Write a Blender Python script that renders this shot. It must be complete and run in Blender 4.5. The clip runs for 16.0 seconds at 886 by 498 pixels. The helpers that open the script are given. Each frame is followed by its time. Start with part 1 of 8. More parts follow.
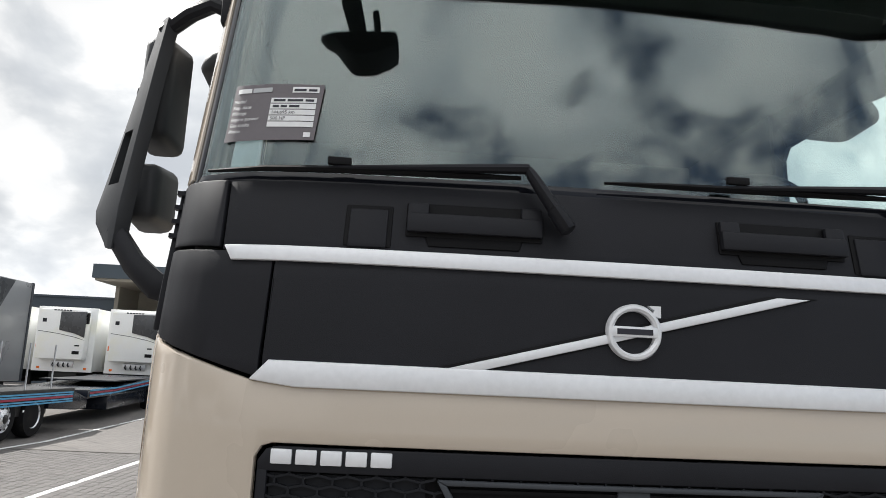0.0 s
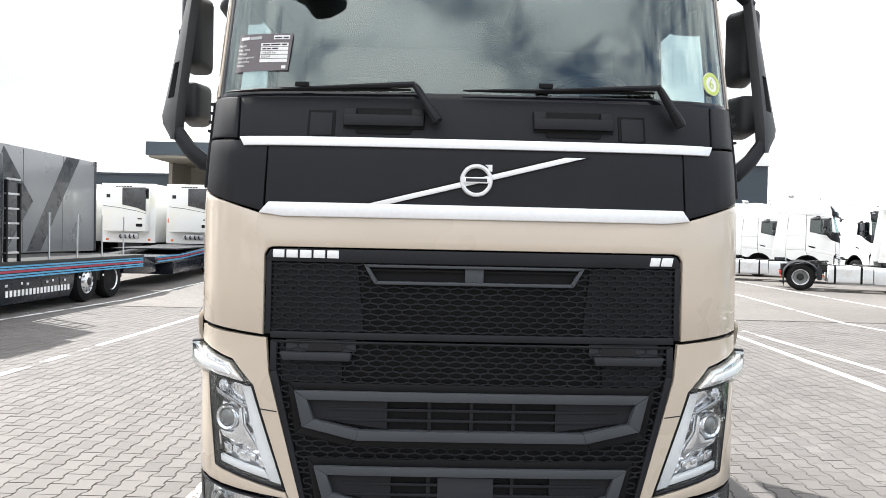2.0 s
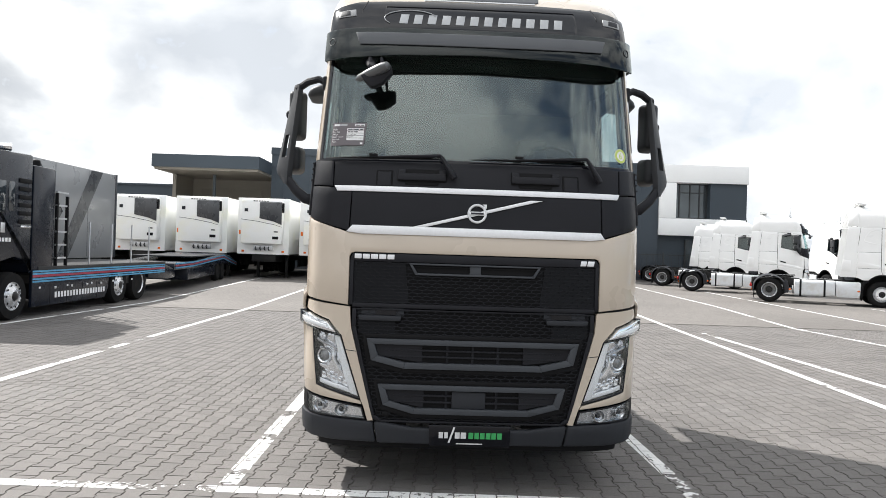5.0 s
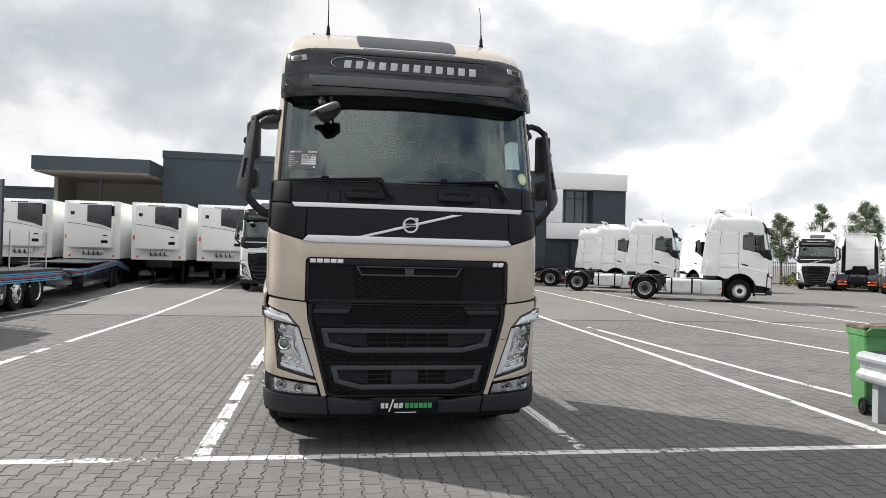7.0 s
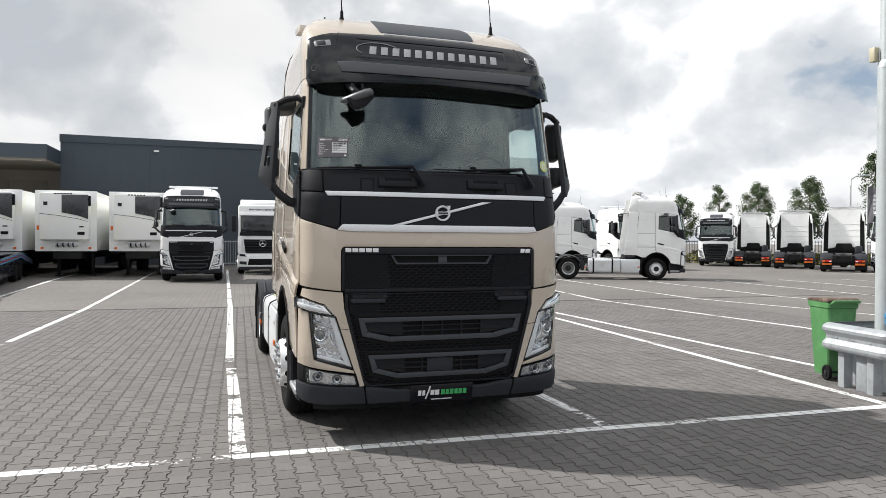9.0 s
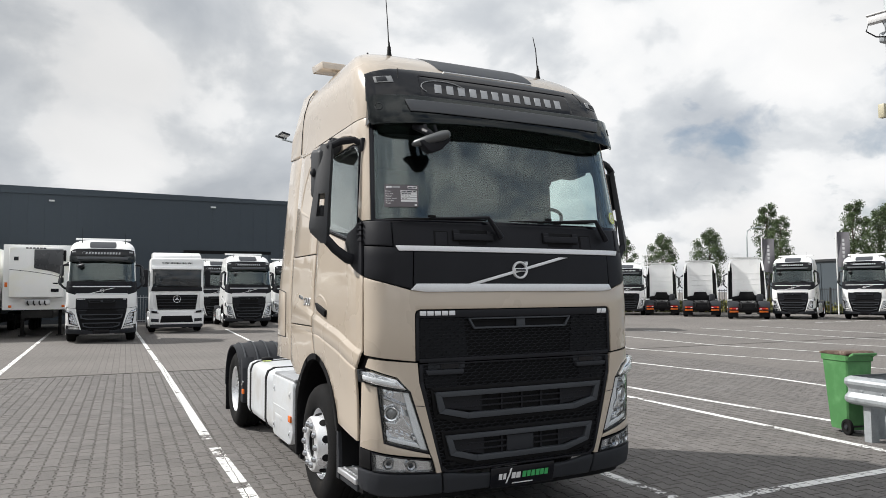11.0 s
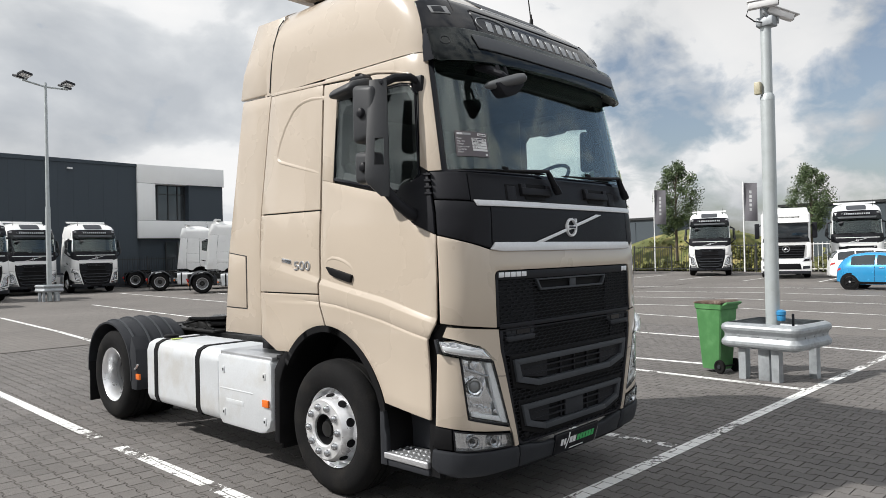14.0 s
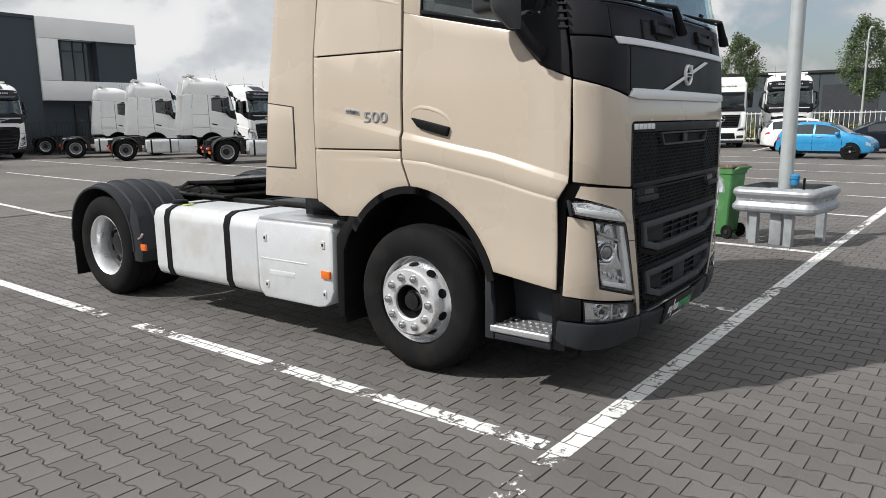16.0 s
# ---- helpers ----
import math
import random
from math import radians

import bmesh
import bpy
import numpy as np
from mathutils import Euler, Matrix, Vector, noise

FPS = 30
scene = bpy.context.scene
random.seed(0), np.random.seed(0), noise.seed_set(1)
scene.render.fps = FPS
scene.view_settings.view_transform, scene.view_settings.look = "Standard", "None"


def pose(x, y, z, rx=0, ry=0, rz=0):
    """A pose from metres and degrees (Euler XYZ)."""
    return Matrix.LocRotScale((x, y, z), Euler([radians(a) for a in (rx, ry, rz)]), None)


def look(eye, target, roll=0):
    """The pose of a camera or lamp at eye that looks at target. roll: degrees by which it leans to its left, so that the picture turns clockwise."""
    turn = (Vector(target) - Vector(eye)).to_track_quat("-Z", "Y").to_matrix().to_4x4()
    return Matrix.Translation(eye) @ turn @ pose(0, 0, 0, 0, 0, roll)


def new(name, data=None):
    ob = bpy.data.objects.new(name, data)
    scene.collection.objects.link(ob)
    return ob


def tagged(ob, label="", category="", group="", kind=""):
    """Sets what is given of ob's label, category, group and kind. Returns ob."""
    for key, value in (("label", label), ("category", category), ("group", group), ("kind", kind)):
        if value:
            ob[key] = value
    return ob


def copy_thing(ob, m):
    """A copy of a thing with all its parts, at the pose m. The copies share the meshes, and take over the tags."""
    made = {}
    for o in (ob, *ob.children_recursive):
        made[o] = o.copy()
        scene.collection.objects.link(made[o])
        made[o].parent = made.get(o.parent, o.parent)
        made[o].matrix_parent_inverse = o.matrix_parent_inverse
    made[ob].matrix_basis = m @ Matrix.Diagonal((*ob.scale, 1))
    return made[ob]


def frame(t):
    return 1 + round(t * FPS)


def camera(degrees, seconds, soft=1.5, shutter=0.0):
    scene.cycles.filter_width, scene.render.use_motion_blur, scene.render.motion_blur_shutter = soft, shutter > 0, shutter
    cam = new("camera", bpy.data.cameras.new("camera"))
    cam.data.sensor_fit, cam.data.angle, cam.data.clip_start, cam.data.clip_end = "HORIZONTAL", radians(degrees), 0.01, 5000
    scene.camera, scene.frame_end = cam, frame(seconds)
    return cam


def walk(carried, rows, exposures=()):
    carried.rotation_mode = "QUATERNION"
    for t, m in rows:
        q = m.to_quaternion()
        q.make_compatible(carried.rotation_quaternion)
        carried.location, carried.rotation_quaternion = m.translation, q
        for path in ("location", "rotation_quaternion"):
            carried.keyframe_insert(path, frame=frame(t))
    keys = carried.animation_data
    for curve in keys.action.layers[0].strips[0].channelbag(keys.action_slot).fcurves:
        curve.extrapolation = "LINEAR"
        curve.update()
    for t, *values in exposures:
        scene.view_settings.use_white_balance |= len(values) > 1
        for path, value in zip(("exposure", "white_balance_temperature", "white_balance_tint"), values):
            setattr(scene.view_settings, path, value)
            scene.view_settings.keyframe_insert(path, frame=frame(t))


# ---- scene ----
cam = camera(64.3, 16.0, soft=0.5)
PATH = [
    (0, (0.1, 0.116, 1.886), (0.182, 2.084, 2.233), 2.6),
    (0.5, (0.208, -0.22, 1.822), (0.277, 1.766, 2.048), 2.8),
    (1, (0.346, -0.548, 1.787), (0.357, 1.451, 1.84), 2.5),
    (1.5, (0.498, -0.875, 1.794), (0.458, 1.125, 1.801), 1.4),
    (2, (0.569, -1.162, 1.76), (0.534, 0.838, 1.728), 1.2),
    (2.5, (0.641, -1.481, 1.762), (0.567, 0.516, 1.688), 1.6),
    (3, (0.695, -1.789, 1.758), (0.576, 0.206, 1.677), 1.5),
    (3.5, (0.639, -2.126, 1.752), (0.517, -0.132, 1.668), 1.9),
    (4, (0.593, -2.465, 1.75), (0.478, -0.47, 1.67), 2.0),
    (4.2, (0.561, -2.617, 1.74), (0.477, -0.62, 1.676), 2.0),
    (6.5, (0.184, -4.057, 1.75), (0.272, -2.06, 1.797), 1.4),
    (7, (0.037, -4.331, 1.741), (0.328, -2.353, 1.762), 1.4),
    (7.5, (-0.176, -4.518, 1.752), (0.308, -2.577, 1.757), 1.8),
    (8, (-0.513, -4.537, 1.763), (0.021, -2.609, 1.762), 1.3),
    (8.5, (-0.802, -4.391, 1.746), (-0.257, -2.467, 1.717), 0.8),
    (9, (-1.077, -4.144, 1.756), (-0.521, -2.223, 1.735), 0.3),
    (9.5, (-1.424, -3.915, 1.782), (-0.735, -2.037, 1.809), 0.0),
    (10, (-1.65, -3.561, 1.789), (-0.928, -1.697, 1.859), -1.0),
    (10.2, (-1.746, -3.435, 1.807), (-1.024, -1.572, 1.893), -1.0),
    (12.3, (-2.878, -2.219, 1.837), (-1.738, -0.581, 1.968), 0.7),
    (12.5, (-2.961, -2.084, 1.825), (-1.779, -0.476, 1.942), 0.8),
    (13, (-3.217, -1.782, 1.838), (-1.998, -0.199, 1.928), 1.0),
    (13.5, (-3.571, -1.542, 1.844), (-2.19, -0.095, 1.873), -0.6),
    (14, (-3.797, -1.239, 1.836), (-2.384, 0.177, 1.847), -1.3),
    (14.5, (-4.007, -0.93, 1.856), (-2.564, 0.453, 1.915), -1.3),
    (15, (-4.244, -0.634, 1.844), (-2.699, 0.635, 1.891), -1.6),
    (15.5, (-4.235, -0.263, 1.791), (-2.674, 0.984, 1.7), -1.5),
    (16, (-4.171, 0.109, 1.731), (-2.634, 1.338, 1.372), -0.8),
]
walk(cam, [(t, look(eye, target, roll)) for t, eye, target, roll in PATH],
     exposures=[(0, 0.45), (0.5, 0.78), (1, 1.08), (1.5, 1.20), (2, 1.25), (3, 1.15), (4, 0.98), (6.5, 0.40), (8.5, 0.26), (10, 0.17), (12.5, -0.04), (13.6, 0.0), (14.5, -0.04), (15, -0.13), (16, -0.15)])

# ---- world, sun ----
world = bpy.data.worlds.new("overcast_sky")
scene.world = world
world.use_nodes = True
wn, wl = world.node_tree.nodes, world.node_tree.links
wn.clear()


def wnode(kind, **values):
    n = wn.new(kind)
    for key, value in values.items():
        n.inputs[key].default_value = value
    return n


SUN_WAY = Vector((0.838, -0.547, -0.95)).normalized()
SUN_UP, SUN_ROUND = math.asin(-SUN_WAY.z), math.atan2(-SUN_WAY.x, -SUN_WAY.y)
sky = wn.new("ShaderNodeTexSky")
sky.sky_type, sky.sun_disc, sky.sun_elevation, sky.sun_rotation = "NISHITA", False, SUN_UP, SUN_ROUND
sky.air_density, sky.dust_density = 1.0, 2.0
geo = wn.new("ShaderNodeTexCoord")
sep = wn.new("ShaderNodeSeparateXYZ")
wl.new(geo.outputs["Generated"], sep.inputs[0])
rise = wn.new("ShaderNodeMath")
rise.operation = "MAXIMUM"
rise.inputs[1].default_value = 0.0
wl.new(sep.outputs["Z"], rise.inputs[0])
lift = wn.new("ShaderNodeMath")
lift.operation = "ADD"
lift.inputs[1].default_value = 0.75
wl.new(rise.outputs[0], lift.inputs[0])
flat = wn.new("ShaderNodeVectorMath")
flat.operation = "DIVIDE"
comb = wn.new("ShaderNodeCombineXYZ")
for i in range(3):
    wl.new(lift.outputs[0], comb.inputs[i])
wl.new(geo.outputs["Generated"], flat.inputs[0])
wl.new(comb.outputs[0], flat.inputs[1])
shift = wn.new("ShaderNodeMapping")
shift.inputs["Location"].default_value = (0.35, 1.3, 0.0)
wl.new(flat.outputs[0], shift.inputs[0])
puffs = wnode("ShaderNodeTexNoise", Scale=4.7, Detail=9.0, Roughness=0.50, Distortion=0.2)
wl.new(shift.outputs[0], puffs.inputs["Vector"])
banks = wnode("ShaderNodeTexNoise", Scale=1.5, Detail=3.0, Roughness=0.5)
wl.new(shift.outputs[0], banks.inputs["Vector"])
shade = wn.new("ShaderNodeValToRGB")
for k, (p, c) in enumerate([(0.36, (0.55, 0.585, 0.63, 1)), (0.45, (0.665, 0.695, 0.73, 1)), (0.50, (0.765, 0.79, 0.815, 1)), (0.545, (0.94, 0.95, 0.96, 1)), (0.62, (1.0, 1.0, 1.0, 1))]):
    e = shade.color_ramp.elements[k] if k < 2 else shade.color_ramp.elements.new(p)
    e.position, e.color = p, c
wl.new(puffs.outputs["Fac"], shade.inputs[0])
dim = wn.new("ShaderNodeMapRange")
dim.inputs["From Min"].default_value, dim.inputs["From Max"].default_value = 0.35, 0.62
dim.inputs["To Min"].default_value, dim.inputs["To Max"].default_value = 0.80, 1.10
wl.new(banks.outputs["Fac"], dim.inputs["Value"])
cloud = wn.new("ShaderNodeVectorMath")
cloud.operation = "SCALE"
wl.new(shade.outputs[0], cloud.inputs[0])
south = wn.new("ShaderNodeMapRange")
south.inputs["From Min"].default_value, south.inputs["From Max"].default_value = -0.9, -0.2
south.inputs["To Min"].default_value, south.inputs["To Max"].default_value = 0.23, 0.0
wl.new(sep.outputs["Y"], south.inputs["Value"])
low = wn.new("ShaderNodeMapRange")
low.inputs["From Min"].default_value, low.inputs["From Max"].default_value = 0.2, 0.55
low.inputs["To Min"].default_value, low.inputs["To Max"].default_value = 1.0, 0.0
wl.new(sep.outputs["Z"], low.inputs["Value"])
bank_low = wn.new("ShaderNodeMath")
bank_low.operation = "MULTIPLY"
wl.new(south.outputs[0], bank_low.inputs[0])
wl.new(low.outputs[0], bank_low.inputs[1])
heavy = wn.new("ShaderNodeMath")
heavy.operation = "SUBTRACT"
wl.new(dim.outputs[0], heavy.inputs[0])
wl.new(bank_low.outputs[0], heavy.inputs[1])
crown = wn.new("ShaderNodeMapRange")
crown.inputs["From Min"].default_value, crown.inputs["From Max"].default_value = 0.50, 0.75
crown.inputs["To Min"].default_value, crown.inputs["To Max"].default_value = 0.0, 0.55
wl.new(sep.outputs["Z"], crown.inputs["Value"])
behind = wn.new("ShaderNodeMapRange")
behind.inputs["From Min"].default_value, behind.inputs["From Max"].default_value = -0.45, -0.05
behind.inputs["To Min"].default_value, behind.inputs["To Max"].default_value = 1.0, 0.0
wl.new(sep.outputs["Y"], behind.inputs["Value"])
tower = wn.new("ShaderNodeMath")
tower.operation = "MULTIPLY_ADD"
wl.new(crown.outputs[0], tower.inputs[0])
wl.new(behind.outputs[0], tower.inputs[1])
wl.new(heavy.outputs[0], tower.inputs[2])
west = wn.new("ShaderNodeMapRange")
west.inputs["From Min"].default_value, west.inputs["From Max"].default_value = -0.66, -0.46
west.inputs["To Min"].default_value, west.inputs["To Max"].default_value = 0.50, 0.0
wl.new(sep.outputs["X"], west.inputs["Value"])
gaps = wn.new("ShaderNodeMapRange")
gaps.inputs["From Min"].default_value, gaps.inputs["From Max"].default_value = 0.45, 0.60
gaps.inputs["To Min"].default_value, gaps.inputs["To Max"].default_value = 1.0, 0.0
wl.new(puffs.outputs["Fac"], gaps.inputs["Value"])
lower = wn.new("ShaderNodeMapRange")
lower.inputs["From Min"].default_value, lower.inputs["From Max"].default_value = 0.28, 0.45
lower.inputs["To Min"].default_value, lower.inputs["To Max"].default_value = 1.0, 0.0
wl.new(sep.outputs["Z"], lower.inputs["Value"])
murk = wn.new("ShaderNodeMath")
murk.operation = "MULTIPLY"
wl.new(west.outputs[0], murk.inputs[0])
wl.new(gaps.outputs[0], murk.inputs[1])
murk_low = wn.new("ShaderNodeMath")
murk_low.operation = "MULTIPLY"
wl.new(murk.outputs[0], murk_low.inputs[0])
wl.new(lower.outputs[0], murk_low.inputs[1])
weigh = wn.new("ShaderNodeMath")
weigh.operation = "SUBTRACT"
wl.new(tower.outputs[0], weigh.inputs[0])
wl.new(murk_low.outputs[0], weigh.inputs[1])
wl.new(weigh.outputs[0], cloud.inputs["Scale"])
blue = wn.new("ShaderNodeVectorMath")
blue.operation = "SCALE"
blue.inputs["Scale"].default_value = 0.13
wl.new(sky.outputs[0], blue.inputs[0])
cover = wn.new("ShaderNodeMapRange")
cover.inputs["From Min"].default_value, cover.inputs["From Max"].default_value = 0.27, 0.38
clear = wn.new("ShaderNodeMapRange")
clear.inputs["From Min"].default_value, clear.inputs["From Max"].default_value = -0.9, 0.0
clear.inputs["To Min"].default_value, clear.inputs["To Max"].default_value = -0.155, 0.0
wl.new(sep.outputs["Y"], clear.inputs["Value"])
thin = wn.new("ShaderNodeMath")
thin.operation = "ADD"
wisps = wnode("ShaderNodeTexNoise", Scale=13.0, Detail=7.0, Roughness=0.55, Distortion=0.3)
wl.new(shift.outputs[0], wisps.inputs["Vector"])
torn = wn.new("ShaderNodeMix")
torn.inputs[0].default_value = 0.45
wl.new(puffs.outputs["Fac"], torn.inputs[2])
wl.new(wisps.outputs["Fac"], torn.inputs[3])
wl.new(torn.outputs[0], thin.inputs[0])
east = wn.new("ShaderNodeMapRange")
east.inputs["From Min"].default_value, east.inputs["From Max"].default_value = 0.56, 0.95
east.inputs["To Min"].default_value, east.inputs["To Max"].default_value = 0.0, -0.18
wl.new(sep.outputs["X"], east.inputs["Value"])
askew = wn.new("ShaderNodeMath")
askew.operation = "SUBTRACT"
wl.new(sep.outputs["X"], askew.inputs[0])
wl.new(sep.outputs["Y"], askew.inputs[1])
southeast = wn.new("ShaderNodeMapRange")
southeast.inputs["From Min"].default_value, southeast.inputs["From Max"].default_value = 0.98, 1.25
southeast.inputs["To Min"].default_value, southeast.inputs["To Max"].default_value = 0.0, -0.135
wl.new(askew.outputs[0], southeast.inputs["Value"])
sides = wn.new("ShaderNodeMath")
sides.operation = "ADD"
wl.new(east.outputs[0], sides.inputs[0])
wl.new(southeast.outputs[0], sides.inputs[1])
thinner = wn.new("ShaderNodeMath")
thinner.operation = "ADD"
high = wn.new("ShaderNodeMapRange")
high.inputs["From Min"].default_value, high.inputs["From Max"].default_value = 0.30, 0.62
wl.new(sep.outputs["Z"], high.inputs["Value"])
overhead = wn.new("ShaderNodeMath")
overhead.operation = "MULTIPLY"
wl.new(clear.outputs[0], overhead.inputs[0])
wl.new(high.outputs[0], overhead.inputs[1])
wl.new(overhead.outputs[0], thinner.inputs[0])
wl.new(sides.outputs[0], thinner.inputs[1])
wl.new(thinner.outputs[0], thin.inputs[1])
wl.new(thin.outputs[0], cover.inputs["Value"])
both = wn.new("ShaderNodeMix")
both.data_type = "RGBA"
wl.new(cover.outputs[0], both.inputs[0])
pale = wn.new("ShaderNodeHueSaturation")
pale.inputs["Saturation"].default_value = 0.8
wl.new(blue.outputs[0], pale.inputs["Color"])
wl.new(pale.outputs[0], both.inputs[6])
wl.new(cloud.outputs[0], both.inputs[7])
back = wnode("ShaderNodeBackground", Strength=0.86)
wl.new(both.outputs[2], back.inputs[0])
wout = wn.new("ShaderNodeOutputWorld")
wl.new(back.outputs[0], wout.inputs[0])

sun = new("sun", bpy.data.lights.new("sun", "SUN"))
sun.data.energy, sun.data.angle, sun.data.color = 4.85, radians(0.9), (1.0, 0.975, 0.935)
sun.matrix_world = look((0, 0, 60), Vector((0, 0, 60)) + SUN_WAY)


# ---- materials ----
def material(name, color, rough=0.5, metal=0.0, vary=0.08, scale=3.0, grain=0.03, fine=60.0, bump=0.0, coat=0.0, spec=0.5, tint=None, random_tone=0.0):
    """A painted, moulded or cast surface: broad tone changes, fine grain and relief at real size."""
    m = bpy.data.materials.new(name)
    m.use_nodes = True
    nt = m.node_tree
    n, l = nt.nodes, nt.links
    b = n["Principled BSDF"]
    b.inputs["Metallic"].default_value = metal
    b.inputs["Coat Weight"].default_value = coat
    b.inputs["Coat Roughness"].default_value = 0.04
    b.inputs["Specular IOR Level"].default_value = spec
    at = n.new("ShaderNodeTexCoord")
    big = n.new("ShaderNodeTexNoise")
    big.inputs["Scale"].default_value, big.inputs["Detail"].default_value = scale, 4.0
    small = n.new("ShaderNodeTexNoise")
    small.inputs["Scale"].default_value, small.inputs["Detail"].default_value = fine, 3.0
    l.new(at.outputs["Object"], big.inputs["Vector"])
    l.new(at.outputs["Object"], small.inputs["Vector"])
    tone = n.new("ShaderNodeMapRange")
    tone.inputs["From Min"].default_value, tone.inputs["From Max"].default_value = 0.3, 0.7
    tone.inputs["To Min"].default_value, tone.inputs["To Max"].default_value = 1 - vary, 1 + vary
    l.new(big.outputs["Fac"], tone.inputs["Value"])
    tooth = n.new("ShaderNodeMapRange")
    tooth.inputs["From Min"].default_value, tooth.inputs["From Max"].default_value = 0.3, 0.7
    tooth.inputs["To Min"].default_value, tooth.inputs["To Max"].default_value = 1 - grain, 1 + grain
    l.new(small.outputs["Fac"], tooth.inputs["Value"])
    mul = n.new("ShaderNodeMath")
    mul.operation = "MULTIPLY"
    l.new(tone.outputs[0], mul.inputs[0])
    l.new(tooth.outputs[0], mul.inputs[1])
    last = mul
    if random_tone:
        info = n.new("ShaderNodeObjectInfo")
        isle = n.new("ShaderNodeNewGeometry")
        add = n.new("ShaderNodeMath")
        add.operation = "ADD"
        l.new(info.outputs["Random"], add.inputs[0])
        l.new(isle.outputs["Random Per Island"], add.inputs[1])
        wrap = n.new("ShaderNodeMath")
        wrap.operation = "FRACT"
        l.new(add.outputs[0], wrap.inputs[0])
        span = n.new("ShaderNodeMapRange")
        span.inputs["To Min"].default_value, span.inputs["To Max"].default_value = 1 - random_tone, 1 + random_tone
        l.new(wrap.outputs[0], span.inputs["Value"])
        last = n.new("ShaderNodeMath")
        last.operation = "MULTIPLY"
        l.new(mul.outputs[0], last.inputs[0])
        l.new(span.outputs[0], last.inputs[1])
    mix = n.new("ShaderNodeVectorMath")
    mix.operation = "SCALE"
    mix.inputs[0].default_value = color[:3]
    if tint:
        lean = n.new("ShaderNodeMix")
        lean.data_type = "RGBA"
        lean.inputs[6].default_value, lean.inputs[7].default_value = (*color, 1), (*tint, 1)
        stain = n.new("ShaderNodeMapRange")
        stain.inputs["From Min"].default_value, stain.inputs["From Max"].default_value = 0.5, 0.68
        l.new(big.outputs["Fac"], stain.inputs["Value"])
        l.new(stain.outputs[0], lean.inputs[0])
        l.new(lean.outputs[2], mix.inputs[0])
    l.new(last.outputs[0], mix.inputs["Scale"])
    l.new(mix.outputs[0], b.inputs["Base Color"])
    rr = n.new("ShaderNodeMapRange")
    rr.inputs["From Min"].default_value, rr.inputs["From Max"].default_value = 0.3, 0.7
    rr.inputs["To Min"].default_value, rr.inputs["To Max"].default_value = max(0.02, rough * 0.85), min(1.0, rough * 1.18)
    l.new(big.outputs["Fac"], rr.inputs["Value"])
    l.new(rr.outputs[0], b.inputs["Roughness"])
    if bump:
        bp = n.new("ShaderNodeBump")
        bp.inputs["Strength"].default_value, bp.inputs["Distance"].default_value = 1.0, bump
        l.new(small.outputs["Fac"], bp.inputs["Height"])
        l.new(bp.outputs[0], b.inputs["Normal"])
    return m


def glass(name, tint, gloss=1.0, rough=0.0, base=0.05):
    """A thin pane: tinted see-through with a mirror sheen that grows at grazing angles."""
    m = bpy.data.materials.new(name)
    m.use_nodes = True
    n, l = m.node_tree.nodes, m.node_tree.links
    n.clear()
    clear = n.new("ShaderNodeBsdfTransparent")
    clear.inputs[0].default_value = (*tint, 1)
    sheen = n.new("ShaderNodeBsdfGlossy")
    sheen.inputs["Roughness"].default_value = rough
    sheen.inputs["Color"].default_value = (gloss * 0.94, gloss, gloss * 0.99, 1)
    facing = n.new("ShaderNodeLayerWeight")
    facing.inputs[0].default_value = 0.5
    grow = n.new("ShaderNodeMath")
    grow.operation = "POWER"
    grow.inputs[1].default_value = 4.0
    l.new(facing.outputs["Facing"], grow.inputs[0])
    fres = n.new("ShaderNodeMapRange")
    fres.inputs["To Min"].default_value, fres.inputs["To Max"].default_value = base, 0.9
    l.new(grow.outputs[0], fres.inputs["Value"])
    mix = n.new("ShaderNodeMixShader")
    out = n.new("ShaderNodeOutputMaterial")
    l.new(fres.outputs[0], mix.inputs[0])
    l.new(clear.outputs[0], mix.inputs[1])
    l.new(sheen.outputs[0], mix.inputs[2])
    l.new(mix.outputs[0], out.inputs[0])
    return m


REFLECTOR = material("lamp_reflector", (0.90, 0.91, 0.93), 0.09, metal=0.92, vary=0.03)
DARKCHROME = material("shaded_chrome", (0.46, 0.47, 0.49), 0.14, metal=0.95, vary=0.08, scale=25)
LENSBALL = material("projector_lens", (0.20, 0.205, 0.21), 0.06, metal=0.5, vary=0.05, spec=0.8)
LAMPW = material("pale_lamp_moulding", (0.84, 0.86, 0.88), 0.2, metal=0.25, vary=0.05)
BEIGE = material("beige_lacquer", (0.522, 0.447, 0.364), 0.28, vary=0.025, scale=1.5, grain=0.012, fine=300, coat=1.0)
WHITE = material("white_lacquer", (0.89, 0.895, 0.89), 0.32, vary=0.03, scale=1.2, grain=0.01, coat=0.6)
SATIN = material("satin_black_plastic", (0.0175, 0.0180, 0.0215), 0.46, vary=0.12, grain=0.14, fine=420, bump=0.0004, spec=0.15)
MIRRORCASE = material("grey_mirror_plastic", (0.043, 0.045, 0.049), 0.48, vary=0.10, grain=0.12, fine=420, bump=0.0003, spec=0.25)
GLOSSY = material("gloss_black_paint", (0.007, 0.0075, 0.0105), 0.12, vary=0.08, coat=0.12, spec=0.3)
BLACK = material("matt_black_plastic", (0.008, 0.008, 0.009), 0.6, vary=0.15, fine=200, bump=0.0004, spec=0.14)
MESHM = material("grille_black", (0.018, 0.019, 0.022), 0.5, vary=0.15, spec=0.10)
